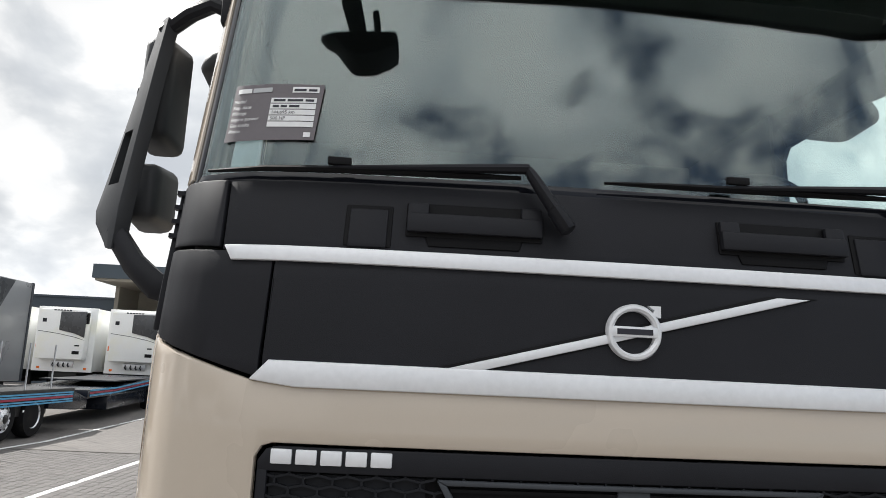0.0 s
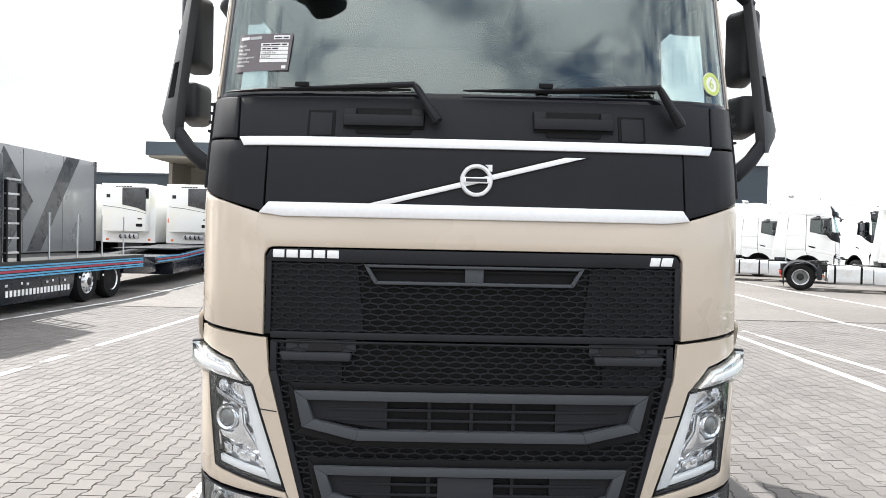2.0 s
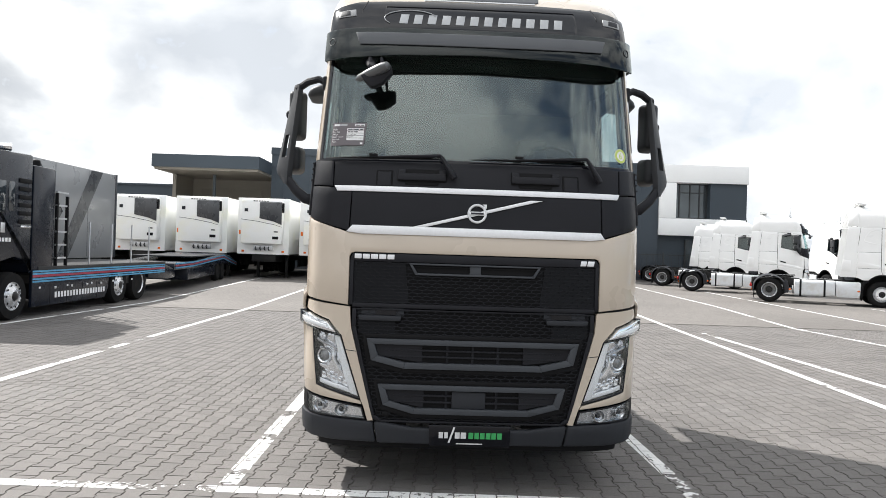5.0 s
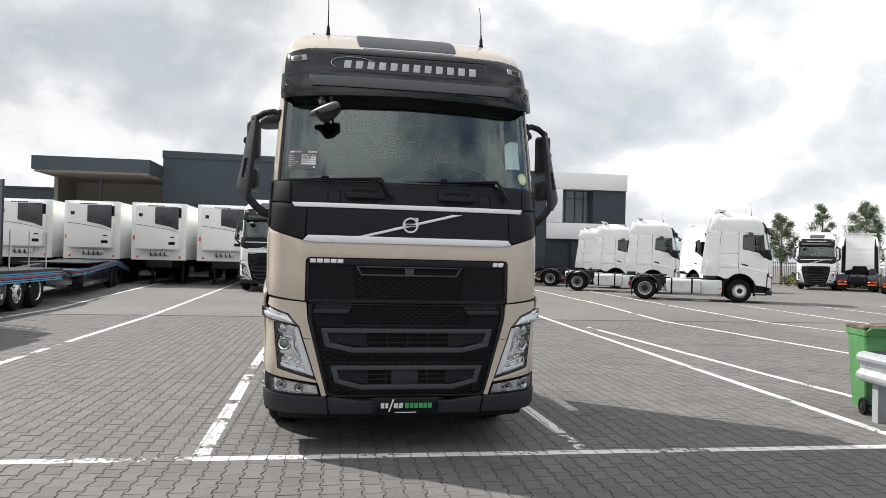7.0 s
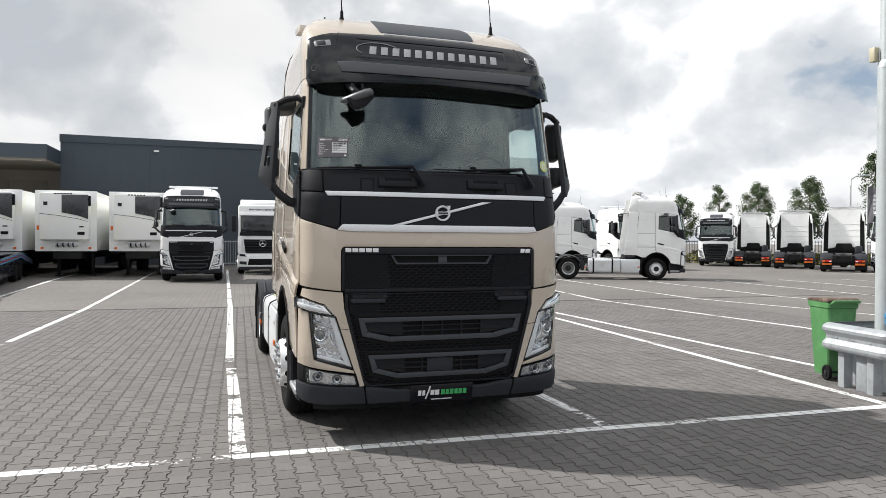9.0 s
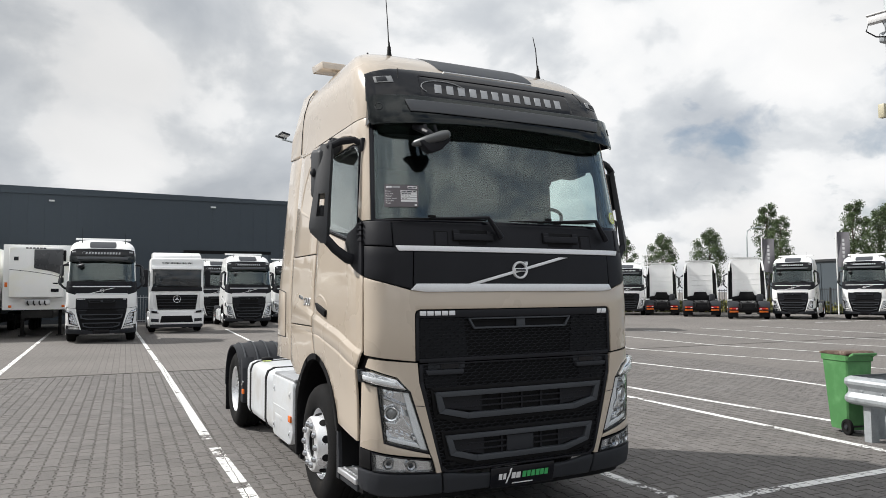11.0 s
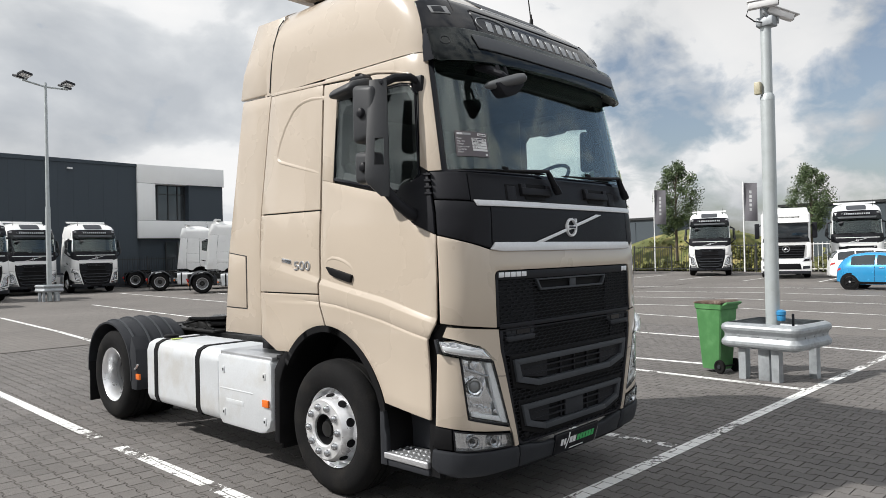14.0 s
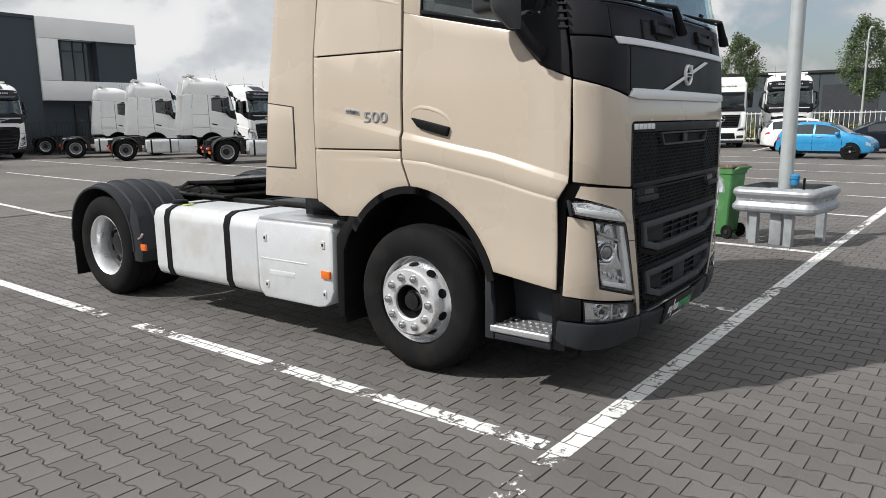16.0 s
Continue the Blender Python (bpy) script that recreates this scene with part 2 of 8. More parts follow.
GREY = material("dark_grey_plastic", (0.030, 0.032, 0.037), 0.55, spec=0.18, vary=0.10, grain=0.08, fine=400, bump=0.0004)
SLATE = material("slate_grey_trim", (0.058, 0.063, 0.071), 0.5, spec=0.2, vary=0.08, fine=300)
GREYBAR = material("grey_visor_bar", (0.085, 0.090, 0.098), 0.42, spec=0.3, vary=0.08, fine=300)
SILVER = material("matt_silver_trim", (0.80, 0.81, 0.83), 0.32, metal=0.2, vary=0.04)
CHROME = material("bright_chrome", (0.86, 0.87, 0.89), 0.12, metal=0.92, vary=0.05)
ALU = material("brushed_aluminium", (0.66, 0.67, 0.69), 0.36, metal=0.8, vary=0.08, scale=4, fine=180, bump=0.0003)
WHEEL = material("silver_wheel_paint", (0.66, 0.67, 0.69), 0.28, metal=0.65, vary=0.06, scale=8, tint=(0.60, 0.59, 0.58))
RIM = material("polished_wheel_disc", (0.84, 0.85, 0.87), 0.30, metal=0.62, vary=0.02, scale=8, tint=(0.78, 0.78, 0.78))
DISC = material("grey_steel_disc", (0.185, 0.19, 0.195), 0.38, metal=0.6, vary=0.12, scale=9, tint=(0.14, 0.14, 0.14))
TANK = material("pale_silver_tank_paint", (0.70, 0.725, 0.75), 0.34, metal=0.25, vary=0.05, scale=3, tint=(0.58, 0.58, 0.57))
RUBBER = material("tyre_rubber", (0.0108, 0.0108, 0.0114), 0.85, spec=0.13, vary=0.18, scale=5, grain=0.15, fine=90, bump=0.001, tint=(0.017, 0.016, 0.015))
LINER = material("cab_lining", (0.030, 0.031, 0.033), 0.85, vary=0.2, fine=120)
TAN = material("seat_cloth", (0.05, 0.048, 0.047), 0.9, vary=0.2, fine=150)
WSGLASS = glass("windscreen_glass", (0.87, 0.945, 0.935), base=0.076)
TINTBAND = glass("tinted_screen_top", (0.42, 0.52, 0.50), base=0.06)
SIDEGLASS = glass("side_window_glass", (0.92, 0.955, 0.945), base=0.075)
DUSKGLASS = glass("dusky_side_glass", (0.30, 0.35, 0.35), base=0.10)
SIGNGREY = material("dull_silver_print", (0.40, 0.41, 0.42), 0.4, metal=0.2)
LENS = glass("clear_lens", (0.975, 0.98, 0.985))
SMOKE = glass("smoked_visor", (0.10, 0.115, 0.125), gloss=0.9, rough=0.03, base=0.045)
MIRROR = material("mirror_glass", (0.9, 0.9, 0.9), 0.02, metal=1.0, vary=0.0)
ORANGE = material("orange_reflector", (0.75, 0.16, 0.02), 0.25, vary=0.1, fine=250)
REDLENS = material("red_lamp_lens", (0.45, 0.02, 0.02), 0.25, vary=0.1)
GREEN = material("green_print", (0.06, 0.42, 0.13), 0.5)
PRINT = material("white_print", (0.80, 0.80, 0.80), 0.5)
CARD = material("grey_card", (0.13, 0.115, 0.125), 0.5, vary=0.05)
INK = material("ink", (0.02, 0.02, 0.03), 0.6)
LIME = material("lime_sticker", (0.52, 0.62, 0.15), 0.5)
GALV = material("galvanised_steel", (0.40, 0.425, 0.445), 0.52, metal=0.45, vary=0.22, scale=7, grain=0.10, fine=80, tint=(0.27, 0.285, 0.295))
POLE = material("weathered_grey_pole", (0.50, 0.54, 0.55), 0.5, metal=0.3, vary=0.10, scale=3, tint=(0.40, 0.43, 0.43))
BIN = material("green_bin_plastic", (0.070, 0.215, 0.072), 0.45, vary=0.10, scale=6, tint=(0.095, 0.25, 0.095))
LID = material("brown_bin_lid", (0.10, 0.062, 0.045), 0.6, vary=0.25, scale=14, tint=(0.20, 0.16, 0.13))
BLUE = material("blue_car_paint", (0.028, 0.30, 0.60), 0.25, metal=0.2, coat=1.0, vary=0.03)
NAVY = material("dark_transporter_paint", (0.007, 0.010, 0.018), 0.25, coat=0.10, spec=0.3, vary=0.08)
SKYBLUE = material("light_blue_stripe", (0.08, 0.33, 0.55), 0.35)
CRIMSON = material("red_stripe", (0.35, 0.03, 0.06), 0.35)
BOXGREY = material("grey_box_body", (0.27, 0.275, 0.28), 0.30, coat=0.2, vary=0.08, scale=0.8)
BOXDARK = material("dark_grey_graphic", (0.055, 0.058, 0.063), 0.28, coat=0.3)
REEFER = material("white_reefer_panel", (0.89, 0.895, 0.88), 0.35, vary=0.03, scale=0.8, tint=(0.86, 0.85, 0.76))
HALL = material("anthracite_cladding", (0.050, 0.064, 0.079), 0.5, spec=0.3, vary=0.06, scale=0.15)
HALLW = material("white_facade_panel", (0.87, 0.875, 0.87), 0.45, vary=0.04, scale=0.3)
HALLIN = material("dock_panel", (0.21, 0.19, 0.16), 0.6, vary=0.08, scale=0.4)
PANE = material("dark_window_pane", (0.022, 0.028, 0.034), 0.06, vary=0.1, spec=0.9)
OFFICEPANE = material("office_glazing", (0.10, 0.115, 0.125), 0.06, metal=0.55, vary=0.25, scale=0.5)
FARHALL = material("blue_grey_cladding", (0.066, 0.082, 0.096), 0.5, vary=0.08, scale=0.1)
PAVER = material("concrete_paver", (0.136, 0.127, 0.121), 0.85, vary=0.18, scale=0.9, grain=0.44, fine=190, bump=0.0022, random_tone=0.11, tint=(0.128, 0.121, 0.117))
JOINT = material("joint_sand", (0.098, 0.090, 0.083), 0.95, vary=0.25, fine=120)
GREASE = material("greasy_black_steel", (0.009, 0.009, 0.010), 0.24, metal=0.2, vary=0.3, scale=14, spec=0.4)
DARKSTEEL = material("oily_black_steel", (0.014, 0.014, 0.014), 0.45, metal=0.3, vary=0.3, scale=10)
BARK = material("bark", (0.09, 0.07, 0.055), 0.9, vary=0.3, fine=40)
LEAF = material("leaf_green", (0.075, 0.112, 0.048), 0.6, vary=0.3, scale=1.5, random_tone=0.25, tint=(0.10, 0.135, 0.055))
HEDGE = material("shrub_green", (0.135, 0.145, 0.042), 0.75, vary=0.35, scale=0.8, random_tone=0.4, tint=(0.17, 0.15, 0.035))
GRASS = material("rough_grass", (0.11, 0.125, 0.035), 0.9, vary=0.35, scale=0.7, grain=0.3, fine=14, tint=(0.22, 0.185, 0.075))
FLAG = material("grey_flag_cloth", (0.14, 0.135, 0.15), 0.8, vary=0.1)
FENCE = material("dark_fence_steel", (0.03, 0.032, 0.034), 0.5)


def chipped(name, color, wear):
    """Road paint worn through in flakes; what is under it shows where it is gone."""
    m = material(name, color, 0.7, vary=0.10, scale=2.0, grain=0.10, fine=70, bump=0.0006)
    n, l = m.node_tree.nodes, m.node_tree.links
    at = n.new("ShaderNodeTexCoord")
    flake = n.new("ShaderNodeTexNoise")
    flake.inputs["Scale"].default_value, flake.inputs["Detail"].default_value, flake.inputs["Roughness"].default_value = 14.0, 6.0, 0.7
    patch_ = n.new("ShaderNodeTexNoise")
    patch_.inputs["Scale"].default_value, patch_.inputs["Detail"].default_value = 1.3, 2.0
    l.new(at.outputs["Object"], flake.inputs["Vector"])
    l.new(at.outputs["Object"], patch_.inputs["Vector"])
    add = n.new("ShaderNodeMath")
    add.operation = "ADD"
    l.new(flake.outputs["Fac"], add.inputs[0])
    l.new(patch_.outputs["Fac"], add.inputs[1])
    cut = n.new("ShaderNodeMapRange")
    cut.inputs["From Min"].default_value, cut.inputs["From Max"].default_value = wear, wear + 0.03
    l.new(add.outputs[0], cut.inputs["Value"])
    # the paint breaks over the joints of the blocks underneath
    lay = n.new("ShaderNodeMapping")
    lay.inputs["Rotation"].default_value = (0, 0, radians(90))
    lay.inputs["Location"].default_value = (-3.45, 9.2295, 0)
    sway = n.new("ShaderNodeTexNoise")
    sway.inputs["Scale"].default_value = 9.0
    bend = n.new("ShaderNodeVectorMath")
    bend.operation = "MULTIPLY_ADD"
    bend.inputs[1].default_value = (0.03, 0.03, 0)
    l.new(at.outputs["Object"], sway.inputs["Vector"])
    l.new(sway.outputs["Color"], bend.inputs[0])
    l.new(at.outputs["Object"], bend.inputs[2])
    l.new(bend.outputs[0], lay.inputs["Vector"])
    seams = n.new("ShaderNodeTexBrick")
    seams.offset = 0.5
    for key, v in (("Scale", 1.0), ("Mortar Size", 0.0045), ("Brick Width", 0.2), ("Row Height", 0.153), ("Mortar Smooth", 0.0)):
        seams.inputs[key].default_value = v
    l.new(lay.outputs[0], seams.inputs["Vector"])
    gap = n.new("ShaderNodeMath")
    gap.operation = "SUBTRACT"
    gap.use_clamp = True
    l.new(cut.outputs[0], gap.inputs[0])
    l.new(seams.outputs["Fac"], gap.inputs[1])
    l.new(gap.outputs[0], n["Principled BSDF"].inputs["Alpha"])
    return m


def far_paving(name):
    """Small concrete blocks seen from far off: rows with staggered joints, tone from block to block, worn tracks."""
    m = bpy.data.materials.new(name)
    m.use_nodes = True
    n, l = m.node_tree.nodes, m.node_tree.links
    b = n["Principled BSDF"]
    b.inputs["Roughness"].default_value = 0.85
    at = n.new("ShaderNodeTexCoord")
    br = n.new("ShaderNodeTexBrick")
    br.offset = 0.5
    for key, v in (("Scale", 1.0), ("Mortar Size", 0.005), ("Brick Width", 0.2), ("Row Height", 0.153), ("Mortar Smooth", 0.3)):
        br.inputs[key].default_value = v
    br.inputs["Color1"].default_value, br.inputs["Color2"].default_value, br.inputs["Mortar"].default_value = (0.145, 0.134, 0.125, 1), (0.168, 0.155, 0.144, 1), (0.080, 0.073, 0.068, 1)
    turn = n.new("ShaderNodeMapping")
    turn.inputs["Rotation"].default_value = (0, 0, radians(90))
    l.new(at.outputs["Object"], turn.inputs["Vector"])
    l.new(turn.outputs[0], br.inputs["Vector"])
    big = n.new("ShaderNodeTexNoise")
    big.inputs["Scale"].default_value, big.inputs["Detail"].default_value = 0.22, 6.0
    l.new(at.outputs["Object"], big.inputs["Vector"])
    tone = n.new("ShaderNodeMapRange")
    tone.inputs["From Min"].default_value, tone.inputs["From Max"].default_value = 0.3, 0.7
    tone.inputs["To Min"].default_value, tone.inputs["To Max"].default_value = 0.84, 1.14
    l.new(big.outputs["Fac"], tone.inputs["Value"])
    mul = n.new("ShaderNodeVectorMath")
    mul.operation = "SCALE"
    l.new(br.outputs["Color"], mul.inputs[0])
    l.new(tone.outputs[0], mul.inputs["Scale"])
    l.new(mul.outputs[0], b.inputs["Base Color"])
    bp = n.new("ShaderNodeBump")
    bp.inputs["Distance"].default_value = 0.004
    l.new(br.outputs["Fac"], bp.inputs["Height"])
    bp.invert = True
    l.new(bp.outputs[0], b.inputs["Normal"])
    return m


LINE = chipped("worn_white_line", (0.76, 0.76, 0.745), 0.84)
LINE_OLD = chipped("flaking_white_line", (0.74, 0.74, 0.725), 1.0)
LINE_WORN = chipped("nearly_gone_white_line", (0.72, 0.72, 0.705), 1.09)
FARPAVE = far_paving("far_paving")


# ---- mesh helpers ----
def mesh_object(name, bm, mat, parent=None, label="", angle=35):
    me = bpy.data.meshes.new(name)
    bm.normal_update()
    bm.to_mesh(me)
    bm.free()
    me.polygons.foreach_set("use_smooth", [True] * len(me.polygons))
    me.set_sharp_from_angle(angle=radians(angle))
    me.materials.append(mat)
    ob = new(name, me)
    if parent is not None:
        ob.parent = parent
    if label:
        ob["label"] = label
    return ob


def part(name, bm, mat, parent, label="", angle=35):
    return mesh_object(name, bm, mat, parent, label, angle)


def thing(name, m, label, category, group="", kind=""):
    ob = new(name)
    ob.empty_display_size = 0.2
    ob.matrix_world = m
    return tagged(ob, label, category, group, kind)


def solid(name, bm, mat, label, category="", group="", kind="", m=None, angle=35):
    ob = mesh_object(name, bm, mat, None, "", angle)
    if m is not None:
        ob.matrix_world = m
    return tagged(ob, label, category, group, kind)


def box(bm, x0, x1, y0, y1, z0, z1, bevel=0.0, seg=2, m=None):
    vs = [bm.verts.new(((x0, x1)[i & 1], (y0, y1)[i >> 1 & 1], (z0, z1)[i >> 2])) for i in range(8)]
    fs = [bm.faces.new([vs[k] for k in q]) for q in ((0, 2, 3, 1), (4, 5, 7, 6), (0, 1, 5, 4), (2, 6, 7, 3), (0, 4, 6, 2), (1, 3, 7, 5))]
    if bevel:
        es = list({e for f in fs for e in f.edges})
        r = bmesh.ops.bevel(bm, geom=es, offset=bevel, segments=seg, profile=0.5, affect="EDGES")
        vs = list({v for f in r["faces"] for v in f.verts} | {v for v in vs if v.is_valid})
    if m is not None:
        bmesh.ops.transform(bm, matrix=m, verts=[v for v in vs if v.is_valid])
    return vs


def bx(*a, **k):
    bm = bmesh.new()
    box(bm, *a, **k)
    return bm


def prism(bm, pts, axis, a, b, bevel=0.0):
    """A flat outline (pairs in the two other axes) pushed from a to b along the axis."""
    def at(p, v):
        return {"x": (v, p[0], p[1]), "y": (p[0], v, p[1]), "z": (p[0], p[1], v)}[axis]
    lo, hi = [bm.verts.new(at(p, a)) for p in pts], [bm.verts.new(at(p, b)) for p in pts]
    fs = [bm.faces.new(lo), bm.faces.new(hi[::-1])]
    k = len(pts)
    for i in range(k):
        fs.append(bm.faces.new((lo[i], hi[i], hi[(i + 1) % k], lo[(i + 1) % k])))
    bmesh.ops.recalc_face_normals(bm, faces=fs)
    if bevel:
        bmesh.ops.bevel(bm, geom=list({e for f in fs for e in f.edges}), offset=bevel, segments=2, profile=0.5, affect="EDGES")
    return bm


def pr(pts, axis, a, b, bevel=0.0):
    return prism(bmesh.new(), pts, axis, a, b, bevel)


def lathe(bm, profile, seg=32, m=None, closed=False):
    """Pairs of radius and place along x, turned about the x axis."""
    rings = []
    for r, a in profile:
        rings.append([bm.verts.new((a, r * math.cos(2 * math.pi * i / seg), r * math.sin(2 * math.pi * i / seg))) for i in range(seg)])
    fs = []
    pairs = list(zip(rings, rings[1:])) + ([(rings[-1], rings[0])] if closed else [])
    for p, q in pairs:
        for i in range(seg):
            fs.append(bm.faces.new((p[i], p[(i + 1) % seg], q[(i + 1) % seg], q[i])))
    if not closed:
        for ring in (rings[0], rings[-1]):
            fs.append(bm.faces.new(ring))
    bmesh.ops.recalc_face_normals(bm, faces=fs)
    if m is not None:
        bmesh.ops.transform(bm, matrix=m, verts=[v for r in rings for v in r])
    return bm


def tube(bm, path, r, seg=10, flat=1.0):
    """A round bar along a path of points; r may be one radius or a list."""
    pts = [Vector(p) for p in path]
    rings = []
    for i, p in enumerate(pts):
        d = (pts[min(i + 1, len(pts) - 1)] - pts[max(i - 1, 0)]).normalized()
        u = d.cross(Vector((0, 0, 1)))
        u = u.normalized() if u.length > 0.05 else Vector((1, 0, 0))
        w = d.cross(u).normalized()
        q = r[i] if isinstance(r, (list, tuple)) else r
        rings.append([bm.verts.new(p + u * q * math.cos(2 * math.pi * k / seg) + w * q * flat * math.sin(2 * math.pi * k / seg)) for k in range(seg)])
    fs = []
    for a, b in zip(rings, rings[1:]):
        for i in range(seg):
            fs.append(bm.faces.new((a[i], a[(i + 1) % seg], b[(i + 1) % seg], b[i])))
    fs += [bm.faces.new(rings[0]), bm.faces.new(rings[-1])]
    bmesh.ops.recalc_face_normals(bm, faces=fs)
    return bm


def tb(*a, **k):
    return tube(bmesh.new(), *a, **k)


def grid(bm, fn, nu, nv, depth=None):
    """A sheet fn(u, v) over the unit square; with depth, a second function gives its back."""
    front = [[bm.verts.new(fn(i / nu, j / nv)) for j in range(nv + 1)] for i in range(nu + 1)]
    fs = [bm.faces.new((front[i][j], front[i + 1][j], front[i + 1][j + 1], front[i][j + 1])) for i in range(nu) for j in range(nv)]
    if depth:
        rear = [[bm.verts.new(depth(i / nu, j / nv)) for j in range(nv + 1)] for i in range(nu + 1)]
        fs += [bm.faces.new((rear[i][j + 1], rear[i + 1][j + 1], rear[i + 1][j], rear[i][j])) for i in range(nu) for j in range(nv)]
        rim = [(i, 0) for i in range(nu)] + [(nu, j) for j in range(nv)] + [(i, nv) for i in range(nu, 0, -1)] + [(0, j) for j in range(nv, 0, -1)]
        for (a, b), (c, d) in zip(rim, rim[1:] + rim[:1]):
            fs.append(bm.faces.new((front[a][b], rear[a][b], rear[c][d], front[c][d])))
    bmesh.ops.recalc_face_normals(bm, faces=fs)
    return bm


def text_mesh(body, size, depth=0.0):
    cu = bpy.data.curves.new("lettering", "FONT")
    cu.body, cu.size, cu.extrude, cu.resolution_u = body, size, depth, 3
    ob = bpy.data.objects.new("lettering", cu)
    scene.collection.objects.link(ob)
    me = bpy.data.meshes.new_from_object(ob.evaluated_get(bpy.context.evaluated_depsgraph_get()))
    bpy.data.objects.remove(ob)
    bpy.data.curves.remove(cu)
    bm = bmesh.new()
    bm.from_mesh(me)
    bmesh.ops.remove_doubles(bm, verts=bm.verts[:], dist=1e-5)
    bm.to_mesh(me)
    bm.free()
    return me


def letters(name, body, size, mat, parent, m, depth=0.0, squeeze=1.0):
    me = text_mesh(body, size, depth)
    me.materials.clear()
    me.materials.append(mat)
    ob = new(name, me)
    ob.parent = parent
    ob.matrix_basis = m @ Matrix.Diagonal((squeeze, 1, 1, 1))
    return ob


# ---- the cab's outer skin: s runs along its girth from the middle of the nose, z up ----
PLAN = [(0, 0), (0.25, 0.001), (0.5, 0.005), (0.75, 0.014), (0.9, 0.029), (1.0, 0.049), (1.08, 0.080), (1.145, 0.123), (1.195, 0.180), (1.228, 0.253), (1.245, 0.34), (1.25, 0.45), (1.25, 3.2)]
ARC = [0.0]
for p, q in zip(PLAN, PLAN[1:]):
    ARC.append(ARC[-1] + math.hypot(q[0] - p[0], q[1] - p[1]))
NOSE = [(0.2, 0.04), (0.36, 0.01), (0.45, -0.014), (0.6, -0.024), (1.1, -0.034), (1.7, -0.024), (1.9, -0.014), (2.1, -0.004), (2.37, 0.040), (3.1, 0.20), (3.3, 0.24), (4, 0.5)]
WIDE = [(0.2, 0.97), (0.4, 0.992), (0.6, 1.0), (1.9, 1.0), (2.2, 0.985), (3.1, 0.945), (3.3, 0.93), (4, 0.85)]


def lerp(table, v):
    for (a, p), (b, q) in zip(table, table[1:]):
        if v <= b:
            return p + (q - p) * max(0.0, (v - a) / (b - a))
    return table[-1][1]


def along(i):
    i = max(0, min(len(PLAN) - 2, i))
    dx, dy = PLAN[i + 1][0] - PLAN[i][0], PLAN[i + 1][1] - PLAN[i][1]
    n = math.hypot(dx, dy)
    return dx / n, dy / n


def girth(a):
    """Place and outward normal of the plan curve at the length a."""
    i = 0
    while i < len(ARC) - 2 and a > ARC[i + 1]:
        i += 1
    k = (a - ARC[i]) / (ARC[i + 1] - ARC[i])
    x, y = PLAN[i][0] + (PLAN[i + 1][0] - PLAN[i][0]) * k, PLAN[i][1] + (PLAN[i + 1][1] - PLAN[i][1]) * k
    t0, t1, m = (along(i - 1), along(i), k + 0.5) if k < 0.5 else (along(i), along(i + 1), k - 0.5)
    if i == len(PLAN) - 2 and k > 0.1:
        t0 = t1
    tx, ty = t0[0] + (t1[0] - t0[0]) * m, t0[1] + (t1[1] - t0[1]) * m
    return x, y, ty, -tx


def skin(s, z, out=0.0):
    x, y, nx, ny = girth(abs(s))
    x = (x + nx * out) * lerp(WIDE, z)
    y = y + ny * out + lerp(NOSE, z) * max(0.0, 1 - y / 1.2)
    return (-x if s < 0 else x), y, z


def dome(s, z, out=0.0):
    """The roof above 3.2 m: the girth drawn in towards the crown."""
    x, y, _ = skin(s, 3.2, out)
    up = min(0.9999, max(0.0, (z - 3.2) / 0.86))
    k, kx = (1 - up ** 2.2) ** 0.55, (1 - up ** 4.2) ** 0.28
    return x * kx, (1.7 + (y - 1.7) * k if y < 1.7 else y), z + out * up


VISOR_LOW = [(-1.25, 3.112), (-1.15, 3.108), (-1.0, 3.112), (-0.6, 3.135), (0.0, 3.15), (0.6, 3.135), (1.0, 3.112), (1.15, 3.108), (1.25, 3.112)]


def visor(s, z, out=0.0):
    """The sun visor: hung out in front of the top of the windscreen."""
    x, y, nx, ny = girth(abs(s))
    x = (x + nx * out) * 0.938
    y = y + ny * out + 0.16 - 0.10 * max(0.0, (3.36 - z)) / 0.3
    return (-x if s < 0 else x), y, z


def sy(y):
    """Girth length of a place y metres behind the nose on the flat side."""
    return ARC[-2] + (y - PLAN[-2][1])


def shoulder(s):
    """Heights of the two pressed lines on the cab's side, and how far the shoulder stands out."""
    y = abs(s) - ARC[-2] + PLAN[-2][1]
    lip = lerp([(0.24, 1.407), (0.48, 1.472), (0.72, 1.535), (0.97, 1.578), (1.24, 1.628), (1.43, 1.664), (1.8, 1.751), (2.24, 1.851)], y)
    low = lerp([(0.29, 1.272), (0.49, 1.316), (0.72, 1.374), (0.97, 1.42), (1.24, 1.465), (1.44, 1.481), (1.77, 1.491), (2.2, 1.491)], y)
    return lip, low, lerp([(0.08, 0.0), (0.28, 0.024), (1.3, 0.024), (1.8, 0.017), (2.24, 0.005)], y), lerp([(0.08, 0.0), (0.3, 0.008), (1.8, 0.006), (2.15, 0.0)], y)


def flank(s, z, out=0.0):
    """The skin with the pressed shoulder that runs down the cab's side."""
    lip, low, high, cut = shoulder(s)
    t = (z - lip) / (lip - low)
    step = lerp([(-4.0, 0.0), (-2.6, 0.25), (-1.15, 0.92), (-0.34, 1.0), (-0.22, 0.93), (-0.05, 0.07), (0.0, 0.0), (9, 0.0)], t)
    notch = lerp([(-9, 0.0), (-1.08, 0.0), (-1.0, 1.0), (-0.92, 0.0), (9, 0.0)], t)
    return skin(s, z, out + high * step - cut * notch)


